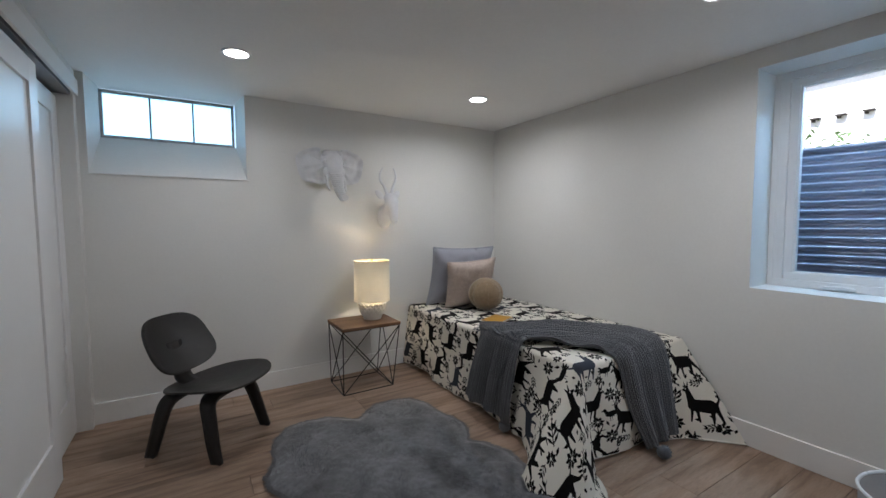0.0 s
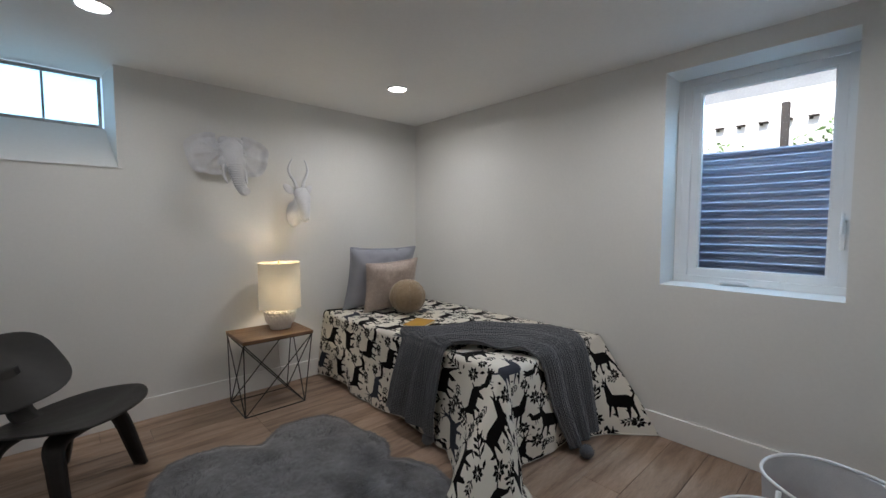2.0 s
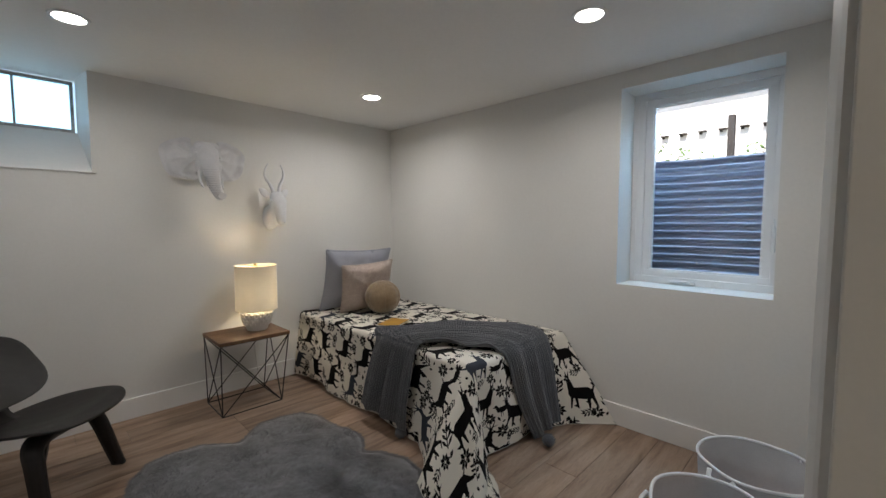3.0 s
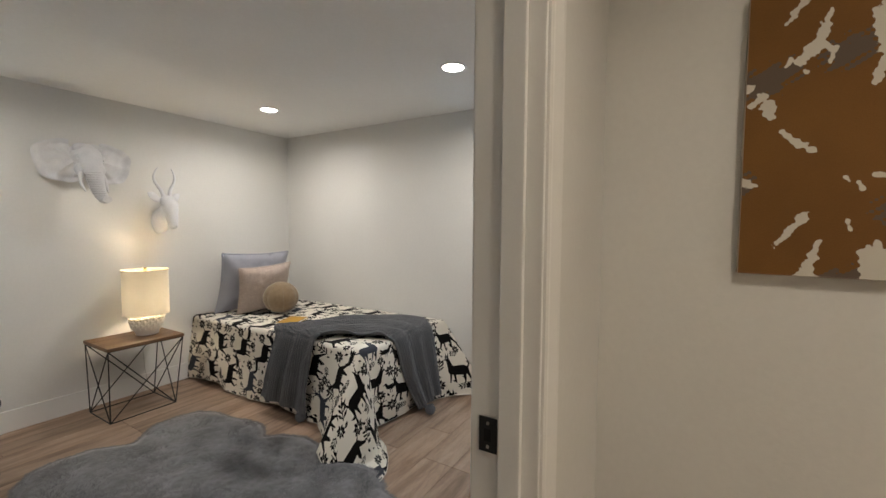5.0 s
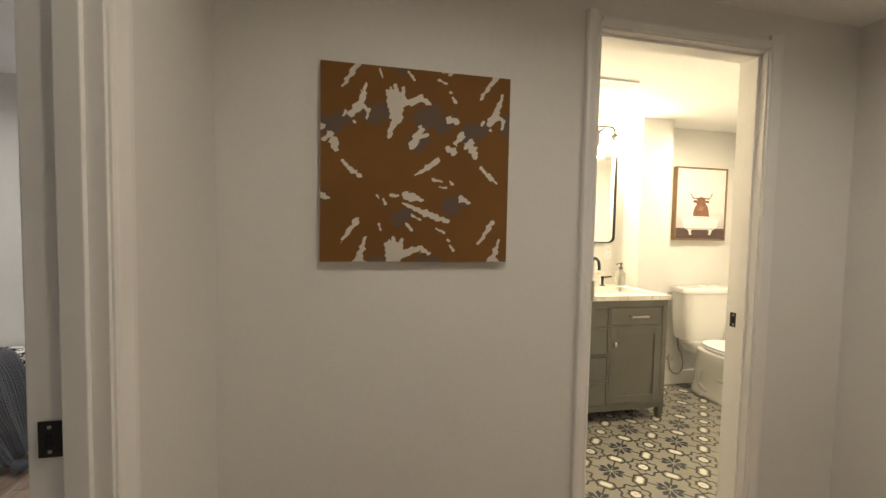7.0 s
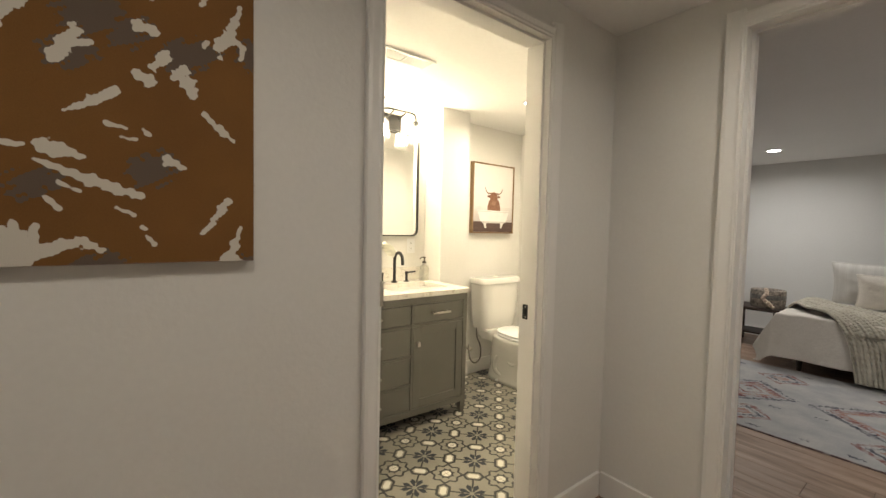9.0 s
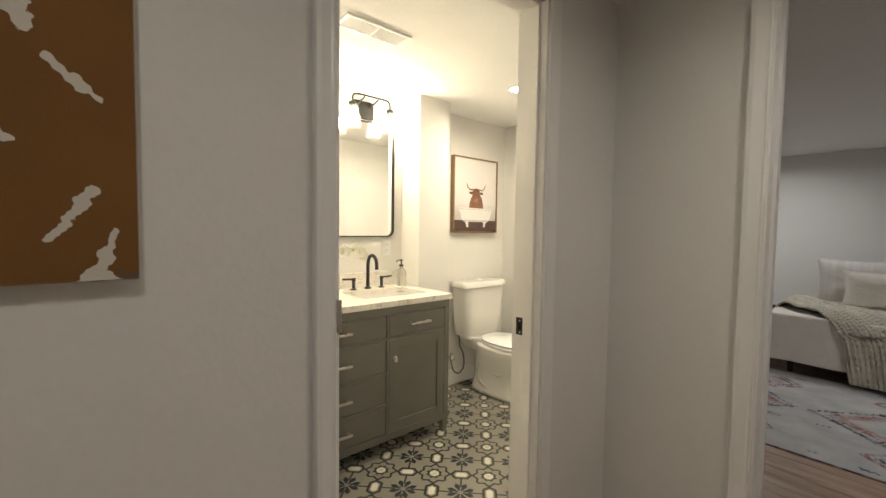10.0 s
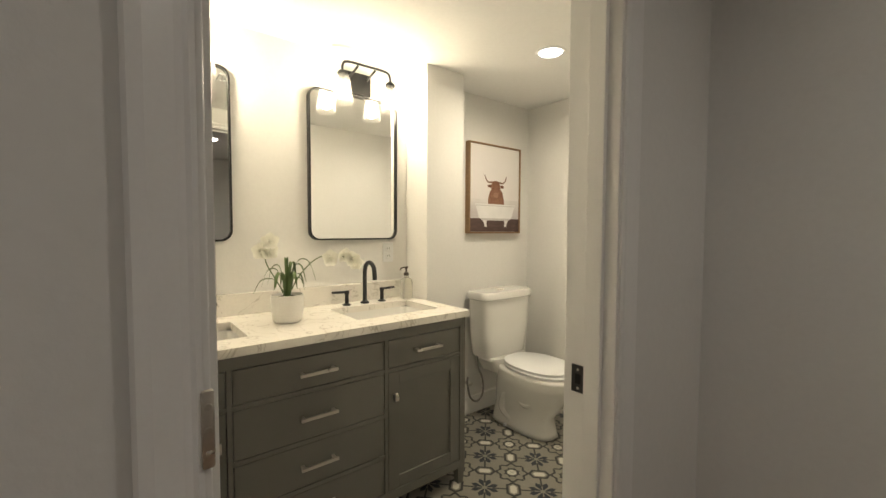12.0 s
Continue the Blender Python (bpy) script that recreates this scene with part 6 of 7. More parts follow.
orchid = thing("orchid_plant", (2.36, -0.555, 0.877), "white orchid in a round white ceramic pot", "potted plant")
bm = bmesh.new()
lathe(bm, [(0.0005, 0.0), (0.048, 0.0), (0.060, 0.012), (0.066, 0.05), (0.066, 0.115), (0.062, 0.118), (0.060, 0.105), (0.0005, 0.10)], 36)
part("pot", bm, M_CERAMIC, orchid, "white ceramic pot", True)
bm = bmesh.new()
lathe(bm, [(0.0005, 0.108), (0.03, 0.110), (0.0605, 0.103)], 24)
part("soil", bm, M_SOIL, orchid)
rng = random.Random(8)
for k in range(15):
    a = 2 * math.pi * k / 15 + rng.uniform(-0.2, 0.2)
    ln, up = rng.uniform(0.06, 0.15), rng.uniform(0.06, 0.15)
    p = spline([(0.012 * math.cos(a), 0.012 * math.sin(a), 0.105), (0.35 * ln * math.cos(a), 0.35 * ln * math.sin(a), 0.11 + up), (0.75 * ln * math.cos(a), 0.75 * ln * math.sin(a), 0.115 + up), (ln * math.cos(a), ln * math.sin(a), 0.09 + up * 0.6)], 14)
    bm = bmesh.new()

    def leaf(u, v):
        i = u * 14
        q = min(int(i), 13)
        c = p[q].lerp(p[q + 1], i - q)
        w = 0.0075 * math.sin(math.pi * min(1, 0.12 + 0.88 * u)) ** 0.7
        return c + Vector((-math.sin(a), math.cos(a), 0)) * (2 * v - 1) * w + Vector((0, 0, 0.004 * abs(2 * v - 1)))
    surface(bm, leaf, 14, 2)
    part("leaf", bm, M_STEM, orchid, smooth="all")
STEMS = [[(0, 0, 0.10), (0.0, 0.05, 0.19), (0.0, 0.085, 0.26), (0.0, 0.09, 0.33)], [(0, 0, 0.10), (0.0, -0.05, 0.19), (0.0, -0.13, 0.265), (0.01, -0.22, 0.275), (0.02, -0.33, 0.25)]]
for st, blooms in zip(STEMS, ((0.84, 0.92, 1.0), (0.62, 0.74, 0.83, 0.92, 1.0))):
    c = spline(st, 40)
    bm = bmesh.new()
    sweep(bm, c, 0.0025, 7)
    part("stem", bm, M_STEM, orchid, smooth="all")
    for b_ in blooms:
        at = c[int(b_ * 40)]
        m = Matrix.Translation(at + Vector((rng.uniform(-0.03, 0.0), rng.uniform(-0.022, 0.022), rng.uniform(-0.02, 0.016)))) @ Euler((rng.uniform(-0.4, 0.4), radians(-80) + rng.uniform(-0.5, 0.5), rng.uniform(-0.6, 0.6))).to_matrix().to_4x4()
        fl = new("flower")
        fl.parent = orchid
        bm = bmesh.new()
        for k in range(5):
            a = 2 * math.pi * k / 5

            def petal(u, v):
                r = 0.038 * u
                w = 0.020 * math.sin(math.pi * min(1.0, u * 0.92 + 0.06)) ** 0.8
                s_ = (2 * v - 1) * w
                return m @ Vector((r * math.cos(a) - s_ * math.sin(a), r * math.sin(a) + s_ * math.cos(a), 0.010 * u * u + 0.004 * (2 * v - 1) ** 2))
            surface(bm, petal, 6, 4)
        bmesh.ops.create_uvsphere(bm, u_segments=8, v_segments=6, radius=0.006, matrix=m @ Matrix.Translation((0, 0, 0.006)))
        fl_mesh = finish("flower", bm, M_PETAL, "all")
        bpy.data.objects.remove(fl)
        fl = new("flower", fl_mesh)
        fl.parent = orchid

# thin petals let light through
nt = M_PETAL.node_tree
petal_glow, petal_mix = nt.nodes.new("ShaderNodeBsdfTranslucent"), nt.nodes.new("ShaderNodeMixShader")
petal_glow.inputs["Color"].default_value = (0.85, 0.84, 0.75, 1)
petal_mix.inputs[0].default_value = 0.45
nt.links.new(nt.nodes["Principled BSDF"].outputs[0], petal_mix.inputs[1])
nt.links.new(petal_glow.outputs[0], petal_mix.inputs[2])
nt.links.new(petal_mix.outputs[0], nt.nodes["Material Output"].inputs["Surface"])

# framed picture over the toilet
M_OAKFRAME = material("oak_frame", (0.30, 0.185, 0.09), 0.5, (0.24, 0.145, 0.07), 8, 0.15, 60, 0.1, 80, stretch=(1, 1, 6))
M_MAT = material("picture_white", (0.78, 0.75, 0.73), 0.7, (0.74, 0.70, 0.69), 3, 0.03, 200)
M_BROWNBAND = material("picture_floor", (0.12, 0.075, 0.065), 0.7, (0.08, 0.05, 0.045), 14, 0.1, 60, stretch=(1, 1, 6))
M_TUB = material("picture_tub", (0.82, 0.81, 0.80), 0.7)
M_RUSSET = material("picture_russet", (0.30, 0.155, 0.095), 0.8, (0.21, 0.095, 0.06), 60, 0.2, 200)
pic = thing("framed_print", (TE, -2.08, 1.558), "oak framed print of a russet shape in a white bathtub", "picture")
W2, H2 = 0.256, 0.308
for n_, r in (("frame", (-W2, W2, H2 - 0.010, H2)), ("frame", (-W2, W2, -H2, -H2 + 0.010)), ("frame", (-W2, -W2 + 0.010, -H2 + 0.010, H2 - 0.010)), ("frame", (W2 - 0.010, W2, -H2 + 0.010, H2 - 0.010))):
    bm = bmesh.new()
    box(bm, -0.042, -0.001, *r, 0.001)
    part(n_, bm, M_OAKFRAME, pic)
bm = bmesh.new()
box(bm, -0.034, -0.004, -W2 + 0.012, W2 - 0.012, -H2 + 0.012, H2 - 0.012)
part("print_ground", bm, M_MAT, pic)
bm = bmesh.new()
box(bm, -0.0350, -0.0335, -W2 + 0.012, W2 - 0.012, -H2 + 0.012, -0.205)
part("print_floor", bm, M_BROWNBAND, pic)


def flat(pts, x, mat, name):
    bm = bmesh.new()
    a = [bm.verts.new((x, p, q)) for p, q in pts]
    b = [bm.verts.new((x + 0.0008, p, q)) for p, q in pts]
    bm.faces.new(a)
    bm.faces.new(b[::-1])
    for k in range(len(a)):
        bm.faces.new((a[k], a[(k + 1) % len(a)], b[(k + 1) % len(a)], b[k]))
    part(name, bm, mat, pic)


M_MUZZLE = material("picture_muzzle", (0.36, 0.20, 0.14), 0.8, (0.28, 0.15, 0.10), 60)
M_DARKHAIR = material("picture_dark_hair", (0.13, 0.055, 0.03), 0.8, (0.17, 0.075, 0.04), 60)
M_TUBEDGE = material("picture_tub_shade", (0.58, 0.56, 0.55), 0.8)
for k in range(6):
    z = -0.205 + 0.022 * k
    flat([(-0.243, z), (0.243, z), (0.243, z + 0.0225), (-0.243, z + 0.0225)], -0.0352, material("picture_wall_tone", (0.56 + 0.036 * k, 0.52 + 0.038 * k, 0.525 + 0.034 * k), 0.7), "print_wall_tone")
flat([(0.074, -0.12), (0.076, -0.07), (0.058, -0.02), (0.03, 0.01), (-0.04, 0.01), (-0.068, -0.02), (-0.082, -0.07), (-0.088, -0.12)], -0.0360, M_RUSSET, "print_shoulders")
flat([(0.044 * math.cos(t_) * (1 + 0.32 * math.sin(t_)), 0.0 + 0.060 * math.sin(t_)) for t_ in [2 * math.pi * k / 28 for k in range(28)]], -0.0362, M_RUSSET, "print_figure")
flat([(0.026 * math.cos(t_), -0.040 + 0.020 * math.sin(t_)) for t_ in [2 * math.pi * k / 16 for k in range(16)]], -0.0374, M_MUZZLE, "print_muzzle")
for k in range(7):
    q = -0.036 + 0.012 * k
    flat([(q - 0.006, 0.054), (q + 0.006, 0.054), (q * 0.8 + 0.004 * (-1) ** k, 0.012 - 0.012 * (k % 3))], -0.0368, M_DARKHAIR if k % 2 else M_RUSSET, "print_lock")
for s in (-1, 1):
    flat([(s * 0.04, 0.042), (s * 0.075, 0.041), (s * 0.100, 0.062), (s * 0.112, 0.095), (s * 0.107, 0.095), (s * 0.092, 0.066), (s * 0.070, 0.050), (s * 0.04, 0.054)], -0.0364, M_DARKHAIR, "print_curl")
    flat([(s * 0.046, 0.032), (s * 0.082, 0.028), (s * 0.078, 0.012), (s * 0.048, 0.008)], -0.0370, M_DARKHAIR, "print_ear")
    flat([(s * 0.026 + 0.005 * math.cos(t_), 0.004 + 0.005 * math.sin(t_)) for t_ in [math.pi * k / 4 for k in range(8)]], -0.0380, M_DARKHAIR, "print_eye")
    flat([(s * 0.13, -0.212), (s * 0.085, -0.218), (s * 0.092, -0.240), (s * 0.085, -0.262), (s * 0.108, -0.262), (s * 0.112, -0.240)], -0.0372, M_TUB, "print_foot")
flat([(-0.200, -0.104), (0.200, -0.104), (0.198, -0.114), (0.180, -0.150), (0.165, -0.195), (0.135, -0.218), (-0.135, -0.218), (-0.165, -0.195), (-0.180, -0.150), (-0.198, -0.114)], -0.0376, M_TUB, "print_tub")
flat([(-0.196, -0.113), (0.196, -0.113), (0.193, -0.118), (-0.193, -0.118)], -0.0386, M_TUBEDGE, "print_rim")
flat([(-0.160, -0.203), (0.160, -0.203), (0.135, -0.2175), (-0.135, -0.2175)], -0.0386, M_TUBEDGE, "print_underside")

# toilet
toilet = thing("toilet", (2.63, -2.04, 0), "white two-piece porcelain toilet with closed lid", "toilet")


def oval_loft(rows, seg=40):
    bm = bmesh.new()
    rings = []
    for cx, z, rx, ry, p in rows:
        ring_ = []
        for k in range(seg):
            a = 2 * math.pi * k / seg
            c, s = math.cos(a), math.sin(a)
            q = (abs(c) ** p + abs(s) ** p) ** (-1 / p)
            ring_.append(bm.verts.new((cx + rx * q * c, ry * q * s, z)))
        rings.append(ring_)
    for a, b in zip(rings, rings[1:]):
        for k in range(seg):
            bm.faces.new((a[k], a[(k + 1) % seg], b[(k + 1) % seg], b[k]))
    bm.faces.new(rings[0][::-1])
    bm.faces.new(rings[-1])
    return bm


part("tank", oval_loft([(-0.105, 0.43, 0.075, 0.19, 6), (-0.105, 0.44, 0.082, 0.20, 6), (-0.107, 0.60, 0.092, 0.218, 6), (-0.108, 0.815, 0.096, 0.228, 6)]), M_PORCELAIN, toilet, smooth=True)
lid = part("tank_lid", oval_loft([(-0.110, 0.815, 0.100, 0.234, 6), (-0.110, 0.821, 0.106, 0.242, 6), (-0.110, 0.852, 0.106, 0.242, 6), (-0.110, 0.866, 0.096, 0.232, 6)]), M_PORCELAIN, toilet, smooth=True)
bm = bmesh.new()
lathe(bm, [(0.0005, 0.871), (0.024, 0.871), (0.027, 0.865)], 24, (-0.11, 0, 0))
part("flush_button", bm, M_STEEL, lid, "chrome flush button", True)
part("bowl", oval_loft([(-0.33, 0.0, 0.240, 0.112, 3), (-0.33, 0.025, 0.232, 0.104, 3), (-0.33, 0.12, 0.222, 0.092, 2.6), (-0.37, 0.22, 0.255, 0.125, 2.4), (-0.41, 0.31, 0.272, 0.157, 2.3), (-0.43, 0.375, 0.278, 0.172, 2.3), (-0.43, 0.40, 0.276, 0.170, 2.3)]), M_PORCELAIN, toilet, smooth="all")
part("tank_shelf", oval_loft([(-0.13, 0.33, 0.11, 0.12, 4), (-0.12, 0.41, 0.12, 0.17, 4), (-0.12, 0.43, 0.115, 0.165, 4)]), M_PORCELAIN, toilet, smooth=True)
part("seat", oval_loft([(-0.455, 0.402, 0.235, 0.172, 2.3), (-0.455, 0.418, 0.238, 0.175, 2.3), (-0.455, 0.422, 0.234, 0.171, 2.3)]), M_WHITE, toilet, smooth=True)
part("seat_lid", oval_loft([(-0.45, 0.424, 0.233, 0.171, 2.3), (-0.45, 0.440, 0.235, 0.173, 2.3), (-0.45, 0.448, 0.218, 0.158, 2.3)]), M_WHITE, toilet, smooth=True)
for s in (-1, 1):
    bm = bmesh.new()
    sweep(bm, spline([(-0.52, s * 0.085, 0.24), (-0.42, s * 0.092, 0.19), (-0.33, s * 0.100, 0.25), (-0.25, s * 0.094, 0.20), (-0.22, s * 0.080, 0.10), (-0.30, s * 0.080, 0.05)], 30), 0.026, 10)
    part("trapway", bm, M_PORCELAIN, toilet, smooth="all")
    bm = bmesh.new()
    lathe(bm, [(0.012, 0.0), (0.012, 0.012), (0.0005, 0.018)], 14, (-0.28, s * 0.125, 0.012))
    part("bolt_cap", bm, M_WHITE, toilet, smooth=True)
M_HOSE = material("braided_steel_hose", (0.30, 0.29, 0.27), 0.45, (0.15, 0.15, 0.14), 300, metal=0.8)
valve = thing("water_valve", (TE, -1.80, 0.25), "chrome water shutoff valve with braided supply hose", "valve")
bm = bmesh.new()
lathe(bm, [(0.0005, 0.0), (0.026, 0.0), (0.024, 0.006), (0.009, 0.008), (0.009, 0.05), (0.0005, 0.05)], 20)
bmesh.ops.transform(bm, matrix=pose(-0.001, 0, 0, 0, -90, 0), verts=bm.verts)
box(bm, -0.075, -0.045, -0.012, 0.012, -0.012, 0.012, 0.003)
part("valve_body", bm, M_STEEL, valve, smooth=True)
bm = bmesh.new()
bmesh.ops.create_uvsphere(bm, u_segments=14, v_segments=8, radius=0.018, matrix=Matrix.Translation((-0.09, 0, 0)) @ Matrix.Diagonal((0.5, 1.3, 0.8, 1)))
part("valve_handle", bm, M_STEEL, valve, smooth="all")
bm = bmesh.new()
sweep(bm, spline([(-0.06, 0.0, 0.012), (-0.065, 0.0, 0.035), (-0.075, 0.012, 0.0), (-0.09, 0.0, -0.09), (-0.10, -0.05, -0.125), (-0.105, -0.10, -0.08), (-0.10, -0.10, 0.02), (-0.10, -0.06, 0.10), (-0.10, -0.05, 0.185)], 50), 0.0065, 8)
part("supply_hose", bm, M_HOSE, valve, smooth="all")

# ceiling register
reg = thing("ceiling_vent", (1.875, -0.655, CEIL), "white louvred ceiling air register", "vent")
for n_, r in (("frame", (-0.065, 0.065, 0.150, 0.168)), ("frame", (-0.065, 0.065, -0.168, -0.150)), ("frame", (-0.065, -0.048, -0.150, 0.150)), ("frame", (0.048, 0.065, -0.150, 0.150))):
    bm = bmesh.new()
    box(bm, *r, -0.010, -0.0005, 0.002)
    part(n_, bm, M_WHITE, reg)
# black sheet behind the slats paints the shade of the duct
bm = bmesh.new()
box(bm, -0.05, 0.05, -0.152, 0.152, -0.002, -0.0004)
part("backing", bm, M_HOLESHADE, reg)
for k in range(13):
    bm = bmesh.new()
    box(bm, -0.048, 0.048, -0.009, 0.009, -0.0008, 0.0008)
    bmesh.ops.transform(bm, matrix=pose(0, -0.138 + 0.023 * k, -0.0075, 35, 0, 0), verts=bm.verts)
    part("slat", bm, M_WHITE, reg)
bm = bmesh.new()
box(bm, -0.05, 0.05, -0.004, 0.004, -0.011, -0.003)
part("divider", bm, M_WHITE, reg)


# guest bedroom seen through its doorway
M_QUILT = material("white_quilt", (0.76, 0.71, 0.64), 0.9, (0.68, 0.63, 0.56), 5, 0.08, 120, 1.0, 34, sheen=0.2)
M_DARKWOOD = material("dark_wood", (0.035, 0.022, 0.017), 0.5, (0.05, 0.03, 0.022), 6, 0.2, 60, stretch=(1, 6, 6))
gb = thing("guest_bed", (0.29, -5.15, 0), "bed on dark frame under white quilts", "bed")
bm = bmesh.new()
box(bm, -0.70, 0.70, -0.72, 0.66, 0.16, 0.24, 0.01)
part("frame", bm, M_DARKWOOD, gb)
for x in (-0.62, 0.62):
    for y in (-0.65, 0.60):
        bm = bmesh.new()
        tube(bm, (x, y, 0.0), (x, y, 0.17), 0.02, 0.028)
        part("leg", bm, M_DARKWOOD, gb)
bm = bmesh.new()
box(bm, -0.71, 0.71, -0.73, 0.67, 0.24, 0.515, 0.05)
part("mattress", bm, M_MATTRESS, gb)


def quilt():
    x_r, y_f, top = 1.02, -4.47, 0.545
    bm = bmesh.new()
    n = 120

    def f(u, v):
        s = 0.38 - u * 1.95
        t = 0.46 - v * 1.75
        side, front = max(0, s), max(0, t)
        h = math.hypot(side, front) if side and front else max(side, front)
        z = top - max(0, h - 0.03) * 0.97 + 0.004 * math.sin(s * 34) * math.sin(t * 34)
        z = max(z, 0.06)
        x = x_r + (0.05 * min(1, side / 0.03) + side * 0.42 if side else s) + 0.018 * math.sin(t * 14) * min(1, side / 0.3)
        y = y_f + (0.05 * min(1, front / 0.03) + front * 0.06 if front else t) + 0.014 * math.sin(s * 13) * min(1, front / 0.3)
        return (x, y, z)
    surface(bm, f, n, n)
    ob = part("quilt", bm, M_QUILT, smooth="all")
    sol = ob.modifiers.new("thickness", "SOLIDIFY")
    sol.thickness = 0.014
    return tagged(ob, "white stitched quilt hanging over the guest bed", "quilt")


quilt()
M_CHUNKY = knit_material("cream_chunky_knit", (0.58, 0.54, 0.44), (0.48, 0.44, 0.35), (7, 11), 1.0)
off = Vector((0.6, -5.0, 0))
gt = thing("knit_throw", off, "cream chunky knitted throw across the bed", "blanket")
IN2 = [(1.10, -4.98, 0.48), (1.02, -4.82, 0.585), (0.90, -4.63, 0.585), (0.72, -4.47, 0.575), (0.58, -4.37, 0.42), (0.50, -4.33, 0.05)]
OUT2 = [(1.11, -5.50, 0.48), (1.00, -5.45, 0.590), (0.70, -5.20, 0.590), (0.30, -4.68, 0.590), (0.05, -4.38, 0.46), (0.00, -4.32, 0.05)]
draped_strip("cloth", [Vector(p) - off for p in IN2], [Vector(p) - off for p in OUT2], M_CHUNKY, gt, 300, 120, 0.010, 2.5, 0.012, 17, 46, 0.016)
M_STRIPE = material("cream_striped_cotton", (0.68, 0.66, 0.62), 0.9, (0.60, 0.58, 0.54), 26, 0.06, 200, 0.3, 90, stretch=(1, 0.05, 0.05))
pillow("pillow", pose(0.56, -5.72, 0.555, -16, 0, 0), 0.64, 0.48, 0.16, M_STRIPE, "cream striped pillow at the head of the bed", 5.0)
pillow("cushion", pose(0.34, -5.52, 0.555, -20, 0, 6), 0.66, 0.38, 0.15, M_QUILT, "white ribbed lumbar cushion in front of pillows", 6.0)
pillow("pillow", pose(-0.12, -5.72, 0.555, -16, 0, 0), 0.64, 0.48, 0.16, M_STRIPE, "second cream striped pillow beside the first", 7.0)
gtab = thing("night_table", (1.46, -5.40, 0), "low dark night table beside the guest bed", "night table")
bm = bmesh.new()
box(bm, -0.24, 0.24, -0.22, 0.22, 0.42, 0.455, 0.006)
part("tabletop", bm, M_DARKWOOD, gtab)
for x in (-0.2, 0.2):
    for y in (-0.18, 0.18):
        bm = bmesh.new()
        box(bm, x - 0.018, x + 0.018, y - 0.018, y + 0.018, 0.0, 0.42, 0.003)
        part("leg", bm, M_DARKWOOD, gtab)
bm = bmesh.new()
box(bm, -0.19, 0.19, -0.17, 0.17, 0.14, 0.16, 0.003)
part("shelf", bm, M_DARKWOOD, gtab)
M_WEAVE = material("woven_pale_fibre", (0.55, 0.48, 0.40), 0.9, (0.16, 0.14, 0.13), 34, 0.3, 90, 0.6, 60)
bk = thing("woven_basket", (1.375, -5.38, 0.456), "pale woven basket on the night table", "basket")
bm = bmesh.new()
lathe(bm, [(0.0005, 0.0), (0.15, 0.0), (0.165, 0.05), (0.165, 0.20), (0.158, 0.205), (0.150, 0.19), (0.14, 0.02), (0.0005, 0.015)], 40)
part("body", bm, M_WEAVE, bk, smooth=True)
bm = bmesh.new()
lathe(bm, [(0.166, 0.10), (0.1675, 0.105), (0.1675, 0.145), (0.166, 0.15)], 40)
part("band", bm, material("sequin_band", (0.35, 0.33, 0.31), 0.3, (0.08, 0.08, 0.08), 90, metal=0.6), bk, "dark glittering band")
M_BEAD = material("pale_wood_bead", (0.62, 0.50, 0.40), 0.6, (0.54, 0.42, 0.33), 20)
beads = thing("bead_garland", (1.375, -5.38, 0.456), "pale wooden bead garland hanging over the basket", "bead garland")
for k, p in enumerate(spline([(-0.02, 0.166, 0.215), (-0.03, 0.188, 0.17), (0.0, 0.190, 0.12), (-0.05, 0.185, 0.07), (-0.09, 0.175, 0.022)], 8)):
    bm = bmesh.new()
    bmesh.ops.create_uvsphere(bm, u_segments=12, v_segments=8, radius=0.022)
    part("bead", bm, M_BEAD, beads, smooth="all", at=Matrix.Translation(p))


def rug_fields(u, v):
    x, y = (u - 0.5) * 2.3, (v - 0.5) * 1.75
    w = 0.016 * np.sin(x * 210 + 3 * np.sin(y * 60)) * np.sin(y * 190)
    fade = 0.006 * (np.sin(x * 37 + 2 * np.sin(y * 23)) + np.sin(y * 41 + x * 13))

    def diamond(cx, cy, a, b):
        return (np.abs(x - cx) / a + np.abs(y - cy) / b - 1) * min(a, b)

    navy, rust, blush = np.full_like(x, 0.05), np.full_like(x, 0.05), np.full_like(x, 0.05)
    for cx, a, b in ((-0.45, 0.54, 0.45), (0.48, 0.30, 0.30), (-1.15, 0.25, 0.30)):
        d = diamond(cx, 0.05, a, b)
        navy = np.minimum(navy, np.abs(d + 0.012 * np.sin((x + y) * 90)) - 0.020)
        rust = np.minimum(rust, np.abs(d + 0.075 + 0.010 * np.sin((x - y) * 110)) - 0.022)
        blush = np.minimum(blush, np.abs(d + 0.125) - 0.026)
        rust = np.minimum(rust, np.abs(diamond(cx, 0.05, 0.09, 0.11)) - 0.010)
        navy = np.minimum(navy, np.abs(x - cx) + np.abs(y - 0.05) - 0.03)
    for cx in (-1.0, -0.375, 0.375, 1.0):
        for cy in (-0.5, 0.6):
            d = diamond(cx, cy, 0.17, 0.17)
            rust = np.minimum(rust, np.abs(d + 0.008 * np.sin((x + y) * 120)) - 0.019)
            navy = np.minimum(navy, np.abs(d + 0.062) - 0.017)
            blush = np.minimum(blush, d + 0.10)
    for k in range(9):
        for cy in (-0.74, 0.30, 0.79):
            cx = -1.0 + 0.25 * k
            navy = np.minimum(navy, np.maximum(np.abs(x - cx) - 0.03, np.abs(y - cy - 0.02 * (k % 2)) - 0.008))
    return {"ink_navy": navy + w + fade, "ink_rust": rust + w + fade, "ink_blush": blush + w + fade}


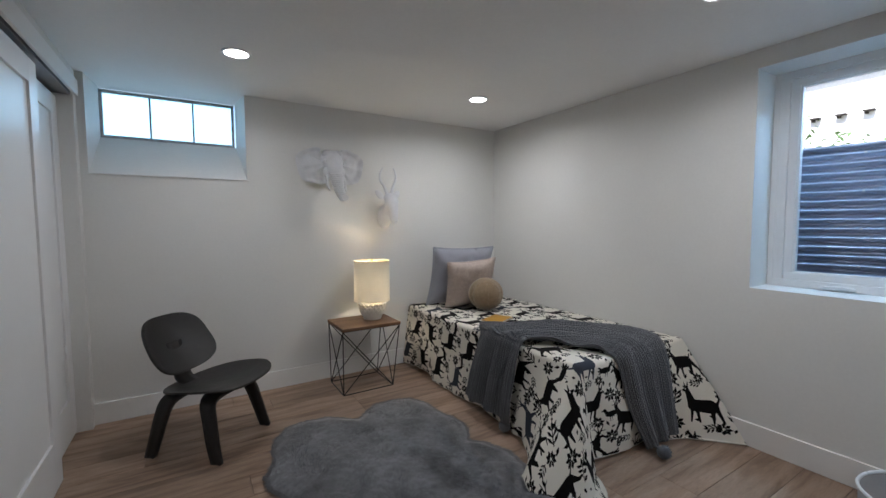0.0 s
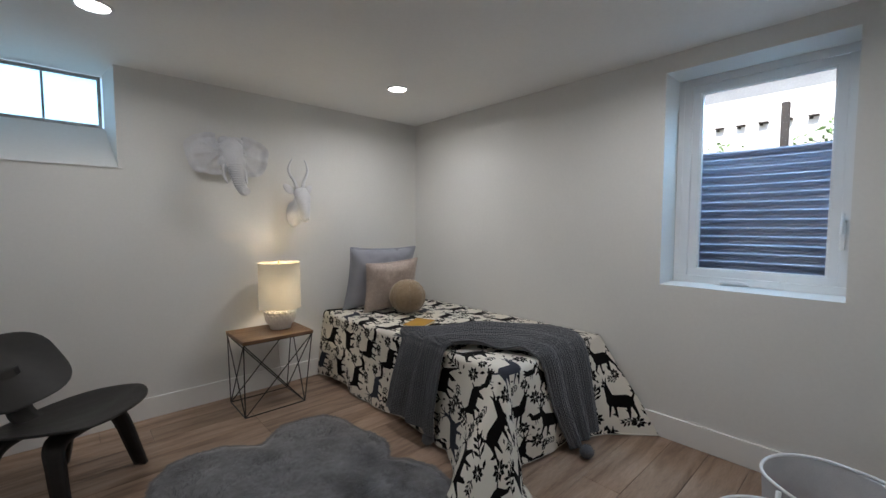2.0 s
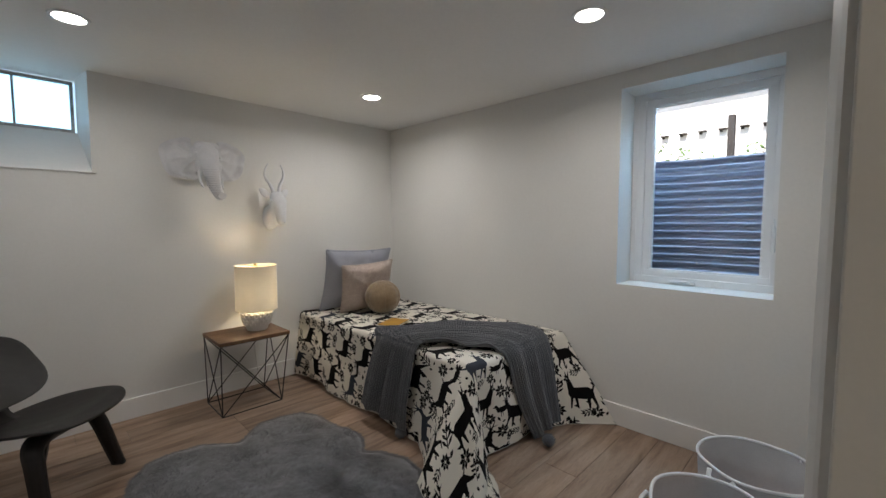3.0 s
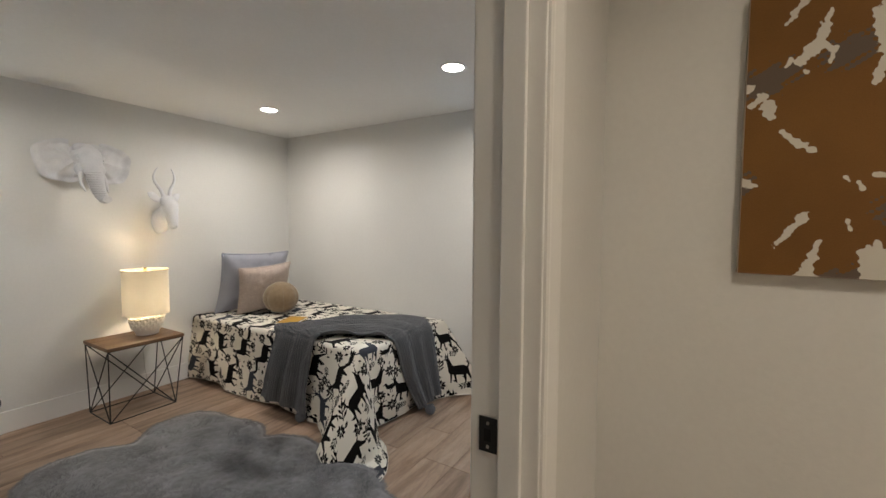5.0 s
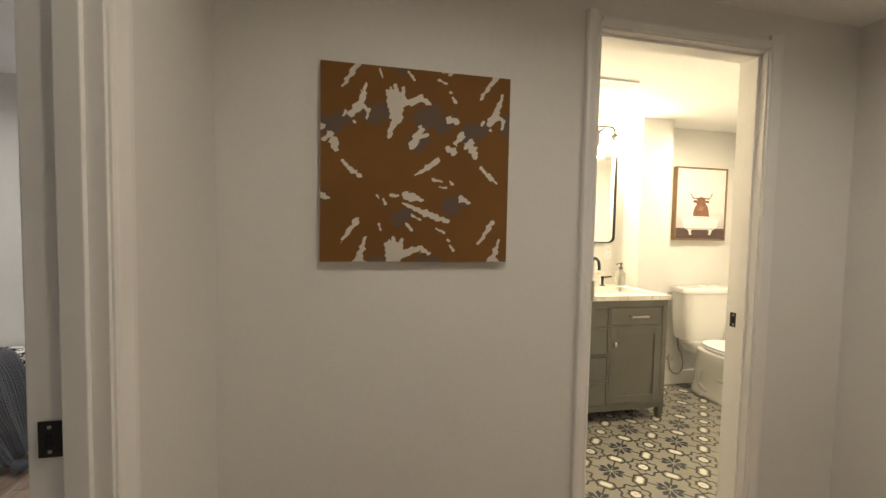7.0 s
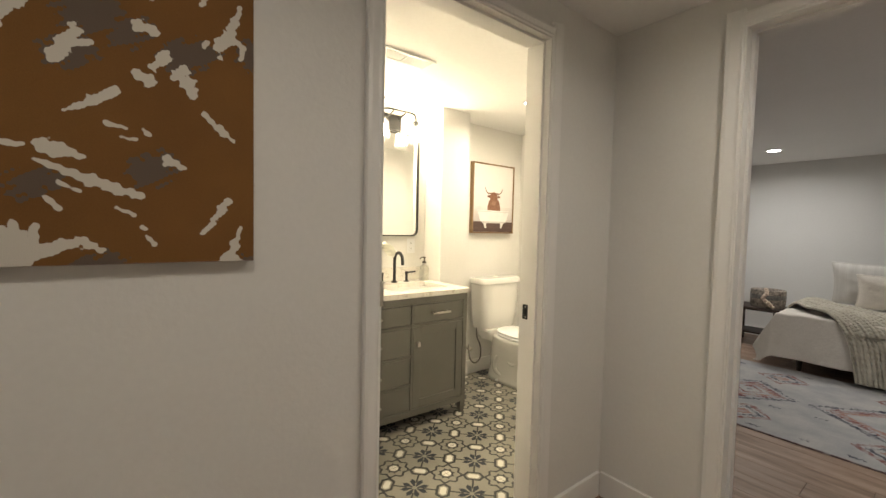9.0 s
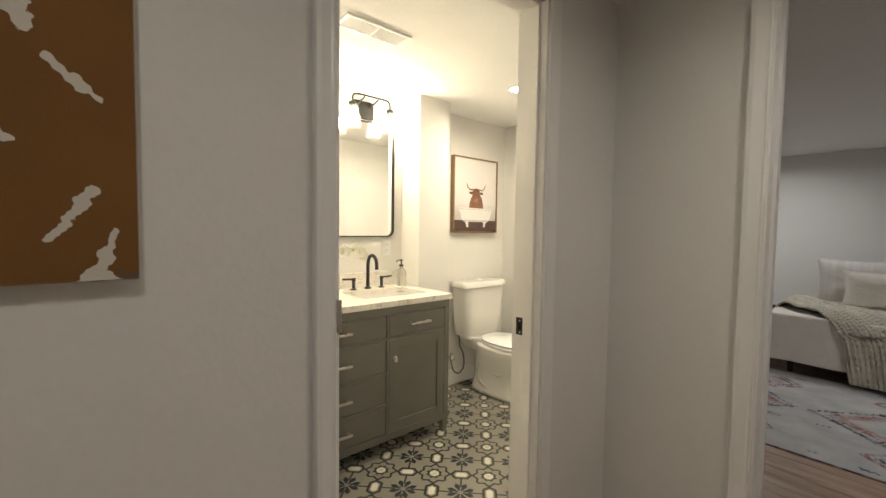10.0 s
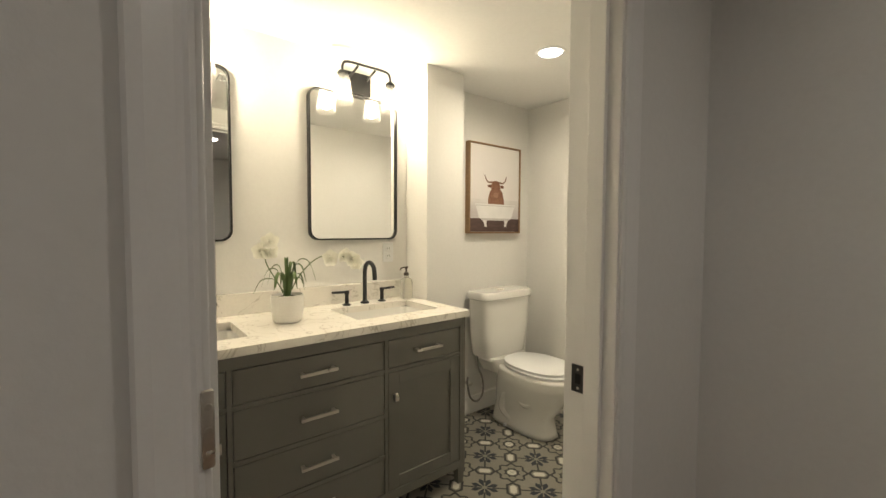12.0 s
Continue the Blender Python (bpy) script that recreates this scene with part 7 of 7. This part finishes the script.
M_RUG2 = print_material("distressed_rug", (0.50, 0.49, 0.47), (0.36, 0.36, 0.37), (("ink_blush", (0.36, 0.20, 0.16)), ("ink_rust", (0.22, 0.07, 0.06)), ("ink_navy", (0.03, 0.034, 0.06))), 0.95, 120, 0.6, 0.75)
g_rug = thing("area_rug", (0.55, -3.59, 0.0), "distressed pale rug with navy and rust diamonds", "rug")
bm = bmesh.new()
box(bm, -1.15, 1.15, -0.876, 0.876, 0.0005, 0.009, 0.003)
part("backing", bm, M_RUG2, g_rug)
printed_sheet("rug_face", 2.29, 1.74, 260, rug_fields, M_RUG2, g_rug, pose(0, 0, 0.0105))


# floor planks and bathroom tiles
def plank_material():
    m = bpy.data.materials.new("oak_plank")
    m.use_nodes = True
    nt = m.node_tree
    b = nt.nodes["Principled BSDF"]
    n = nt.nodes.new
    geo = n("ShaderNodeNewGeometry")
    oi = n("ShaderNodeObjectInfo")
    add = n("ShaderNodeVectorMath")
    add.operation = "MULTIPLY_ADD"
    add.inputs[1].default_value = (3, 23, 3)
    comb = n("ShaderNodeCombineXYZ")
    mulr = n("ShaderNodeMath")
    mulr.operation = "MULTIPLY"
    mulr.inputs[1].default_value = 40
    nt.links.new(oi.outputs["Random"], mulr.inputs[0])
    nt.links.new(mulr.outputs[0], comb.inputs["X"])
    nt.links.new(mulr.outputs[0], comb.inputs["Z"])
    nt.links.new(geo.outputs["Position"], add.inputs[0])
    nt.links.new(comb.outputs[0], add.inputs[2])
    t = n("ShaderNodeTexNoise")
    t.inputs["Scale"].default_value, t.inputs["Detail"].default_value, t.inputs["Distortion"].default_value = 0.75, 6, 0.6
    nt.links.new(add.outputs[0], t.inputs["Vector"])
    ramp = n("ShaderNodeValToRGB")
    e = ramp.color_ramp.elements
    e[0].position, e[0].color = 0.30, (0.185, 0.115, 0.075, 1)
    e[1].position, e[1].color = 0.72, (0.42, 0.305, 0.225, 1)
    mid = e.new(0.5)
    mid.color = (0.33, 0.225, 0.16, 1)
    nt.links.new(t.outputs["Fac"], ramp.inputs[0])
    t2 = n("ShaderNodeTexNoise")
    t2.inputs["Scale"].default_value, t2.inputs["Detail"].default_value = 9, 4
    nt.links.new(add.outputs[0], t2.inputs["Vector"])
    mr = n("ShaderNodeMapRange")
    mr.inputs["From Min"].default_value, mr.inputs["From Max"].default_value = 0.3, 0.7
    mr.inputs["To Min"].default_value, mr.inputs["To Max"].default_value = 0.82, 1.1
    nt.links.new(t2.outputs["Fac"], mr.inputs["Value"])
    pr = n("ShaderNodeMapRange")
    pr.inputs["To Min"].default_value, pr.inputs["To Max"].default_value = 0.82, 1.12
    nt.links.new(oi.outputs["Random"], pr.inputs["Value"])
    mm = n("ShaderNodeMath")
    mm.operation = "MULTIPLY"
    nt.links.new(mr.outputs[0], mm.inputs[0])
    nt.links.new(pr.outputs[0], mm.inputs[1])
    sc = n("ShaderNodeVectorMath")
    sc.operation = "SCALE"
    nt.links.new(ramp.outputs[0], sc.inputs[0])
    nt.links.new(mm.outputs[0], sc.inputs["Scale"])
    nt.links.new(sc.outputs[0], b.inputs["Base Color"])
    rr = n("ShaderNodeMapRange")
    rr.inputs["To Min"].default_value, rr.inputs["To Max"].default_value = 0.36, 0.56
    nt.links.new(t2.outputs["Fac"], rr.inputs["Value"])
    nt.links.new(rr.outputs[0], b.inputs["Roughness"])
    bp = n("ShaderNodeBump")
    bp.inputs["Strength"].default_value, bp.inputs["Distance"].default_value = 0.12, 0.002
    nt.links.new(t2.outputs["Fac"], bp.inputs["Height"])
    nt.links.new(bp.outputs[0], b.inputs["Normal"])
    return m


M_PLANK = plank_material()
FLOOR = bpy.data.objects["floor"]
plank_meshes = {}


def plank_mesh(length, width):
    key = (round(length, 3), round(width, 3))
    if key not in plank_meshes:
        bm = bmesh.new()
        g, c = 0.0008, 0.0016
        x, y = key[0] / 2 - g, key[1] / 2 - g
        ring = [[bm.verts.new((sx * (x - d), sy * (y - d), z)) for sx, sy in ((-1, -1), (1, -1), (1, 1), (-1, 1))] for d, z in ((0, -0.008), (0, -c), (c, 0))]
        for a, b2 in zip(ring, ring[1:]):
            for k in range(4):
                bm.faces.new((a[k], a[(k + 1) % 4], b2[(k + 1) % 4], b2[k]))
        bm.faces.new(ring[-1])
        plank_meshes[key] = finish("plank", bm, M_PLANK)
    return plank_meshes[key]


def lay_planks(x0, x1, y0, y1, length=1.22, width=0.182):
    rng = random.Random(7)
    y, row = y0, 0
    while y < y1 - 0.01:
        w = min(width, y1 - y)
        x = x0 - rng.choice((0.12, 0.35, 0.58, 0.81, 1.04))
        while x < x1 - 0.01:
            a, b2 = max(x, x0), min(x + length, x1)
            if b2 - a > 0.02:
                ob = new("plank", plank_mesh(b2 - a, w))
                ob.location = ((a + b2) / 2, y + w / 2, 0)
                ob.parent = FLOOR
            x += length
        y += w
        row += 1


lay_planks(-0.64, BE, BS, BN)
lay_planks(HW, HE, HS, HN)
lay_planks(DX0, DX1, HN, BS)
lay_planks(GX0, GX1, GN, HS)
lay_planks(-1.2, 1.03, GS, GN)
lay_planks(1.03, GE, GS, -2.6)


# patterned cement tiles
TILE = 0.20


def tile_fields(u, v):
    """Quarter stars in two corners, quarter octagons in the other two, a framed white diamond in the middle."""
    x, y = (u - 0.5) * TILE, (v - 0.5) * TILE
    p, q = np.abs(x + y) / 1.4142, np.abs(x - y) / 1.4142
    h = TILE / 2
    far = h * 1.4142
    a = far - p
    navy = np.full_like(x, 0.05)
    for deg in (22.5, 67.5):
        c, s = math.cos(radians(deg)), math.sin(radians(deg))
        navy = np.minimum(navy, capsule_d(a, q, 0.014 * c, 0.014 * s, 0.050 * c, 0.050 * s, 0.0040, 0.0132))
        navy = np.minimum(navy, capsule_d(a, q, 0.044 * c, 0.044 * s, 0.072 * c, 0.072 * s, 0.0125, 0.0010))
    white = np.maximum(p - 0.016, q * 0.78 + p * 0.5 - 0.026)
    line = np.abs(white - 0.014) - 0.0062
    line = np.minimum(line, np.maximum(q - 0.0046, np.maximum(0.030 - p, p - 0.104)))
    cx, cy = np.where(x * y < 0, h - np.abs(x), 1.0), np.where(x * y < 0, h - np.abs(y), 1.0)
    octo = np.maximum(np.maximum(cx, cy), (cx + cy) * 0.72) - 0.022
    white = np.minimum(white, octo)
    line = np.minimum(line, np.abs(octo - 0.008) - 0.0056)
    r = np.hypot(cx, cy)
    for deg in (22.5, 67.5):
        c, s = math.cos(radians(deg)), math.sin(radians(deg))
        line = np.minimum(line, capsule_d(cx, cy, 0.034 * c, 0.034 * s, 0.047 * c, 0.047 * s, 0.0055, 0.001))
    wave = 0.071 + 0.008 * np.cos(8 * np.arctan2(cy, cx))
    line = np.minimum(line, np.abs(r - wave) - 0.0068)
    return {"ink_line": line, "ink_white": white, "ink_navy": navy}


M_TILE = print_material("cement_tile", (0.30, 0.283, 0.24), (0.26, 0.245, 0.205), (("ink_line", (0.030, 0.032, 0.033)), ("ink_white", (0.68, 0.66, 0.60)), ("ink_navy", (0.016, 0.022, 0.036))), 0.42, 90, 0.08)
proto = printed_sheet("tile", TILE - 0.0022, TILE - 0.0022, 46, tile_fields, M_TILE, FLOOR, pose(0, 0, 0))
tile_me = proto.data
bpy.data.objects.remove(proto)
M_GROUT = material("grout", (0.34, 0.32, 0.28), 0.9, (0.28, 0.26, 0.22), 20)
setting("floor_grout", boxes((HE + 0.055, TE, TS, TN, -0.0075, -0.0018)), M_GROUT, "pale grout bed between bathroom tiles", "floor")
rng = random.Random(3)
for i in range(8):
    for j in range(15):
        cx, cy = 1.29 + TILE * i, TS - 0.01 + TILE * j
        if cx > TE + 0.09 or cy > TN:
            continue
        ob = new("tile", tile_me)
        ob.location = (cx, cy, rng.uniform(-0.0003, 0.0003))
        ob.rotation_euler = (0, 0, math.pi / 2 * ((i + j) % 2))
        ob.parent = FLOOR

cuts = []
for j in range(15):
    flip = j % 2
    cut = printed_sheet("tile", 0.158, TILE - 0.0022, 40, (lambda u, v: tile_fields(0.8 - 0.8 * u, v)) if flip else (lambda u, v: tile_fields(0.2 + 0.8 * u, v)), M_TILE, FLOOR, pose(1.110, TS - 0.01 + TILE * j, 0)) if j < 2 else new("tile", cuts[flip])
    if j < 2:
        cuts.append(cut.data)
    cut.location = (1.110, TS - 0.01 + TILE * j, 0)
    cut.parent = FLOOR
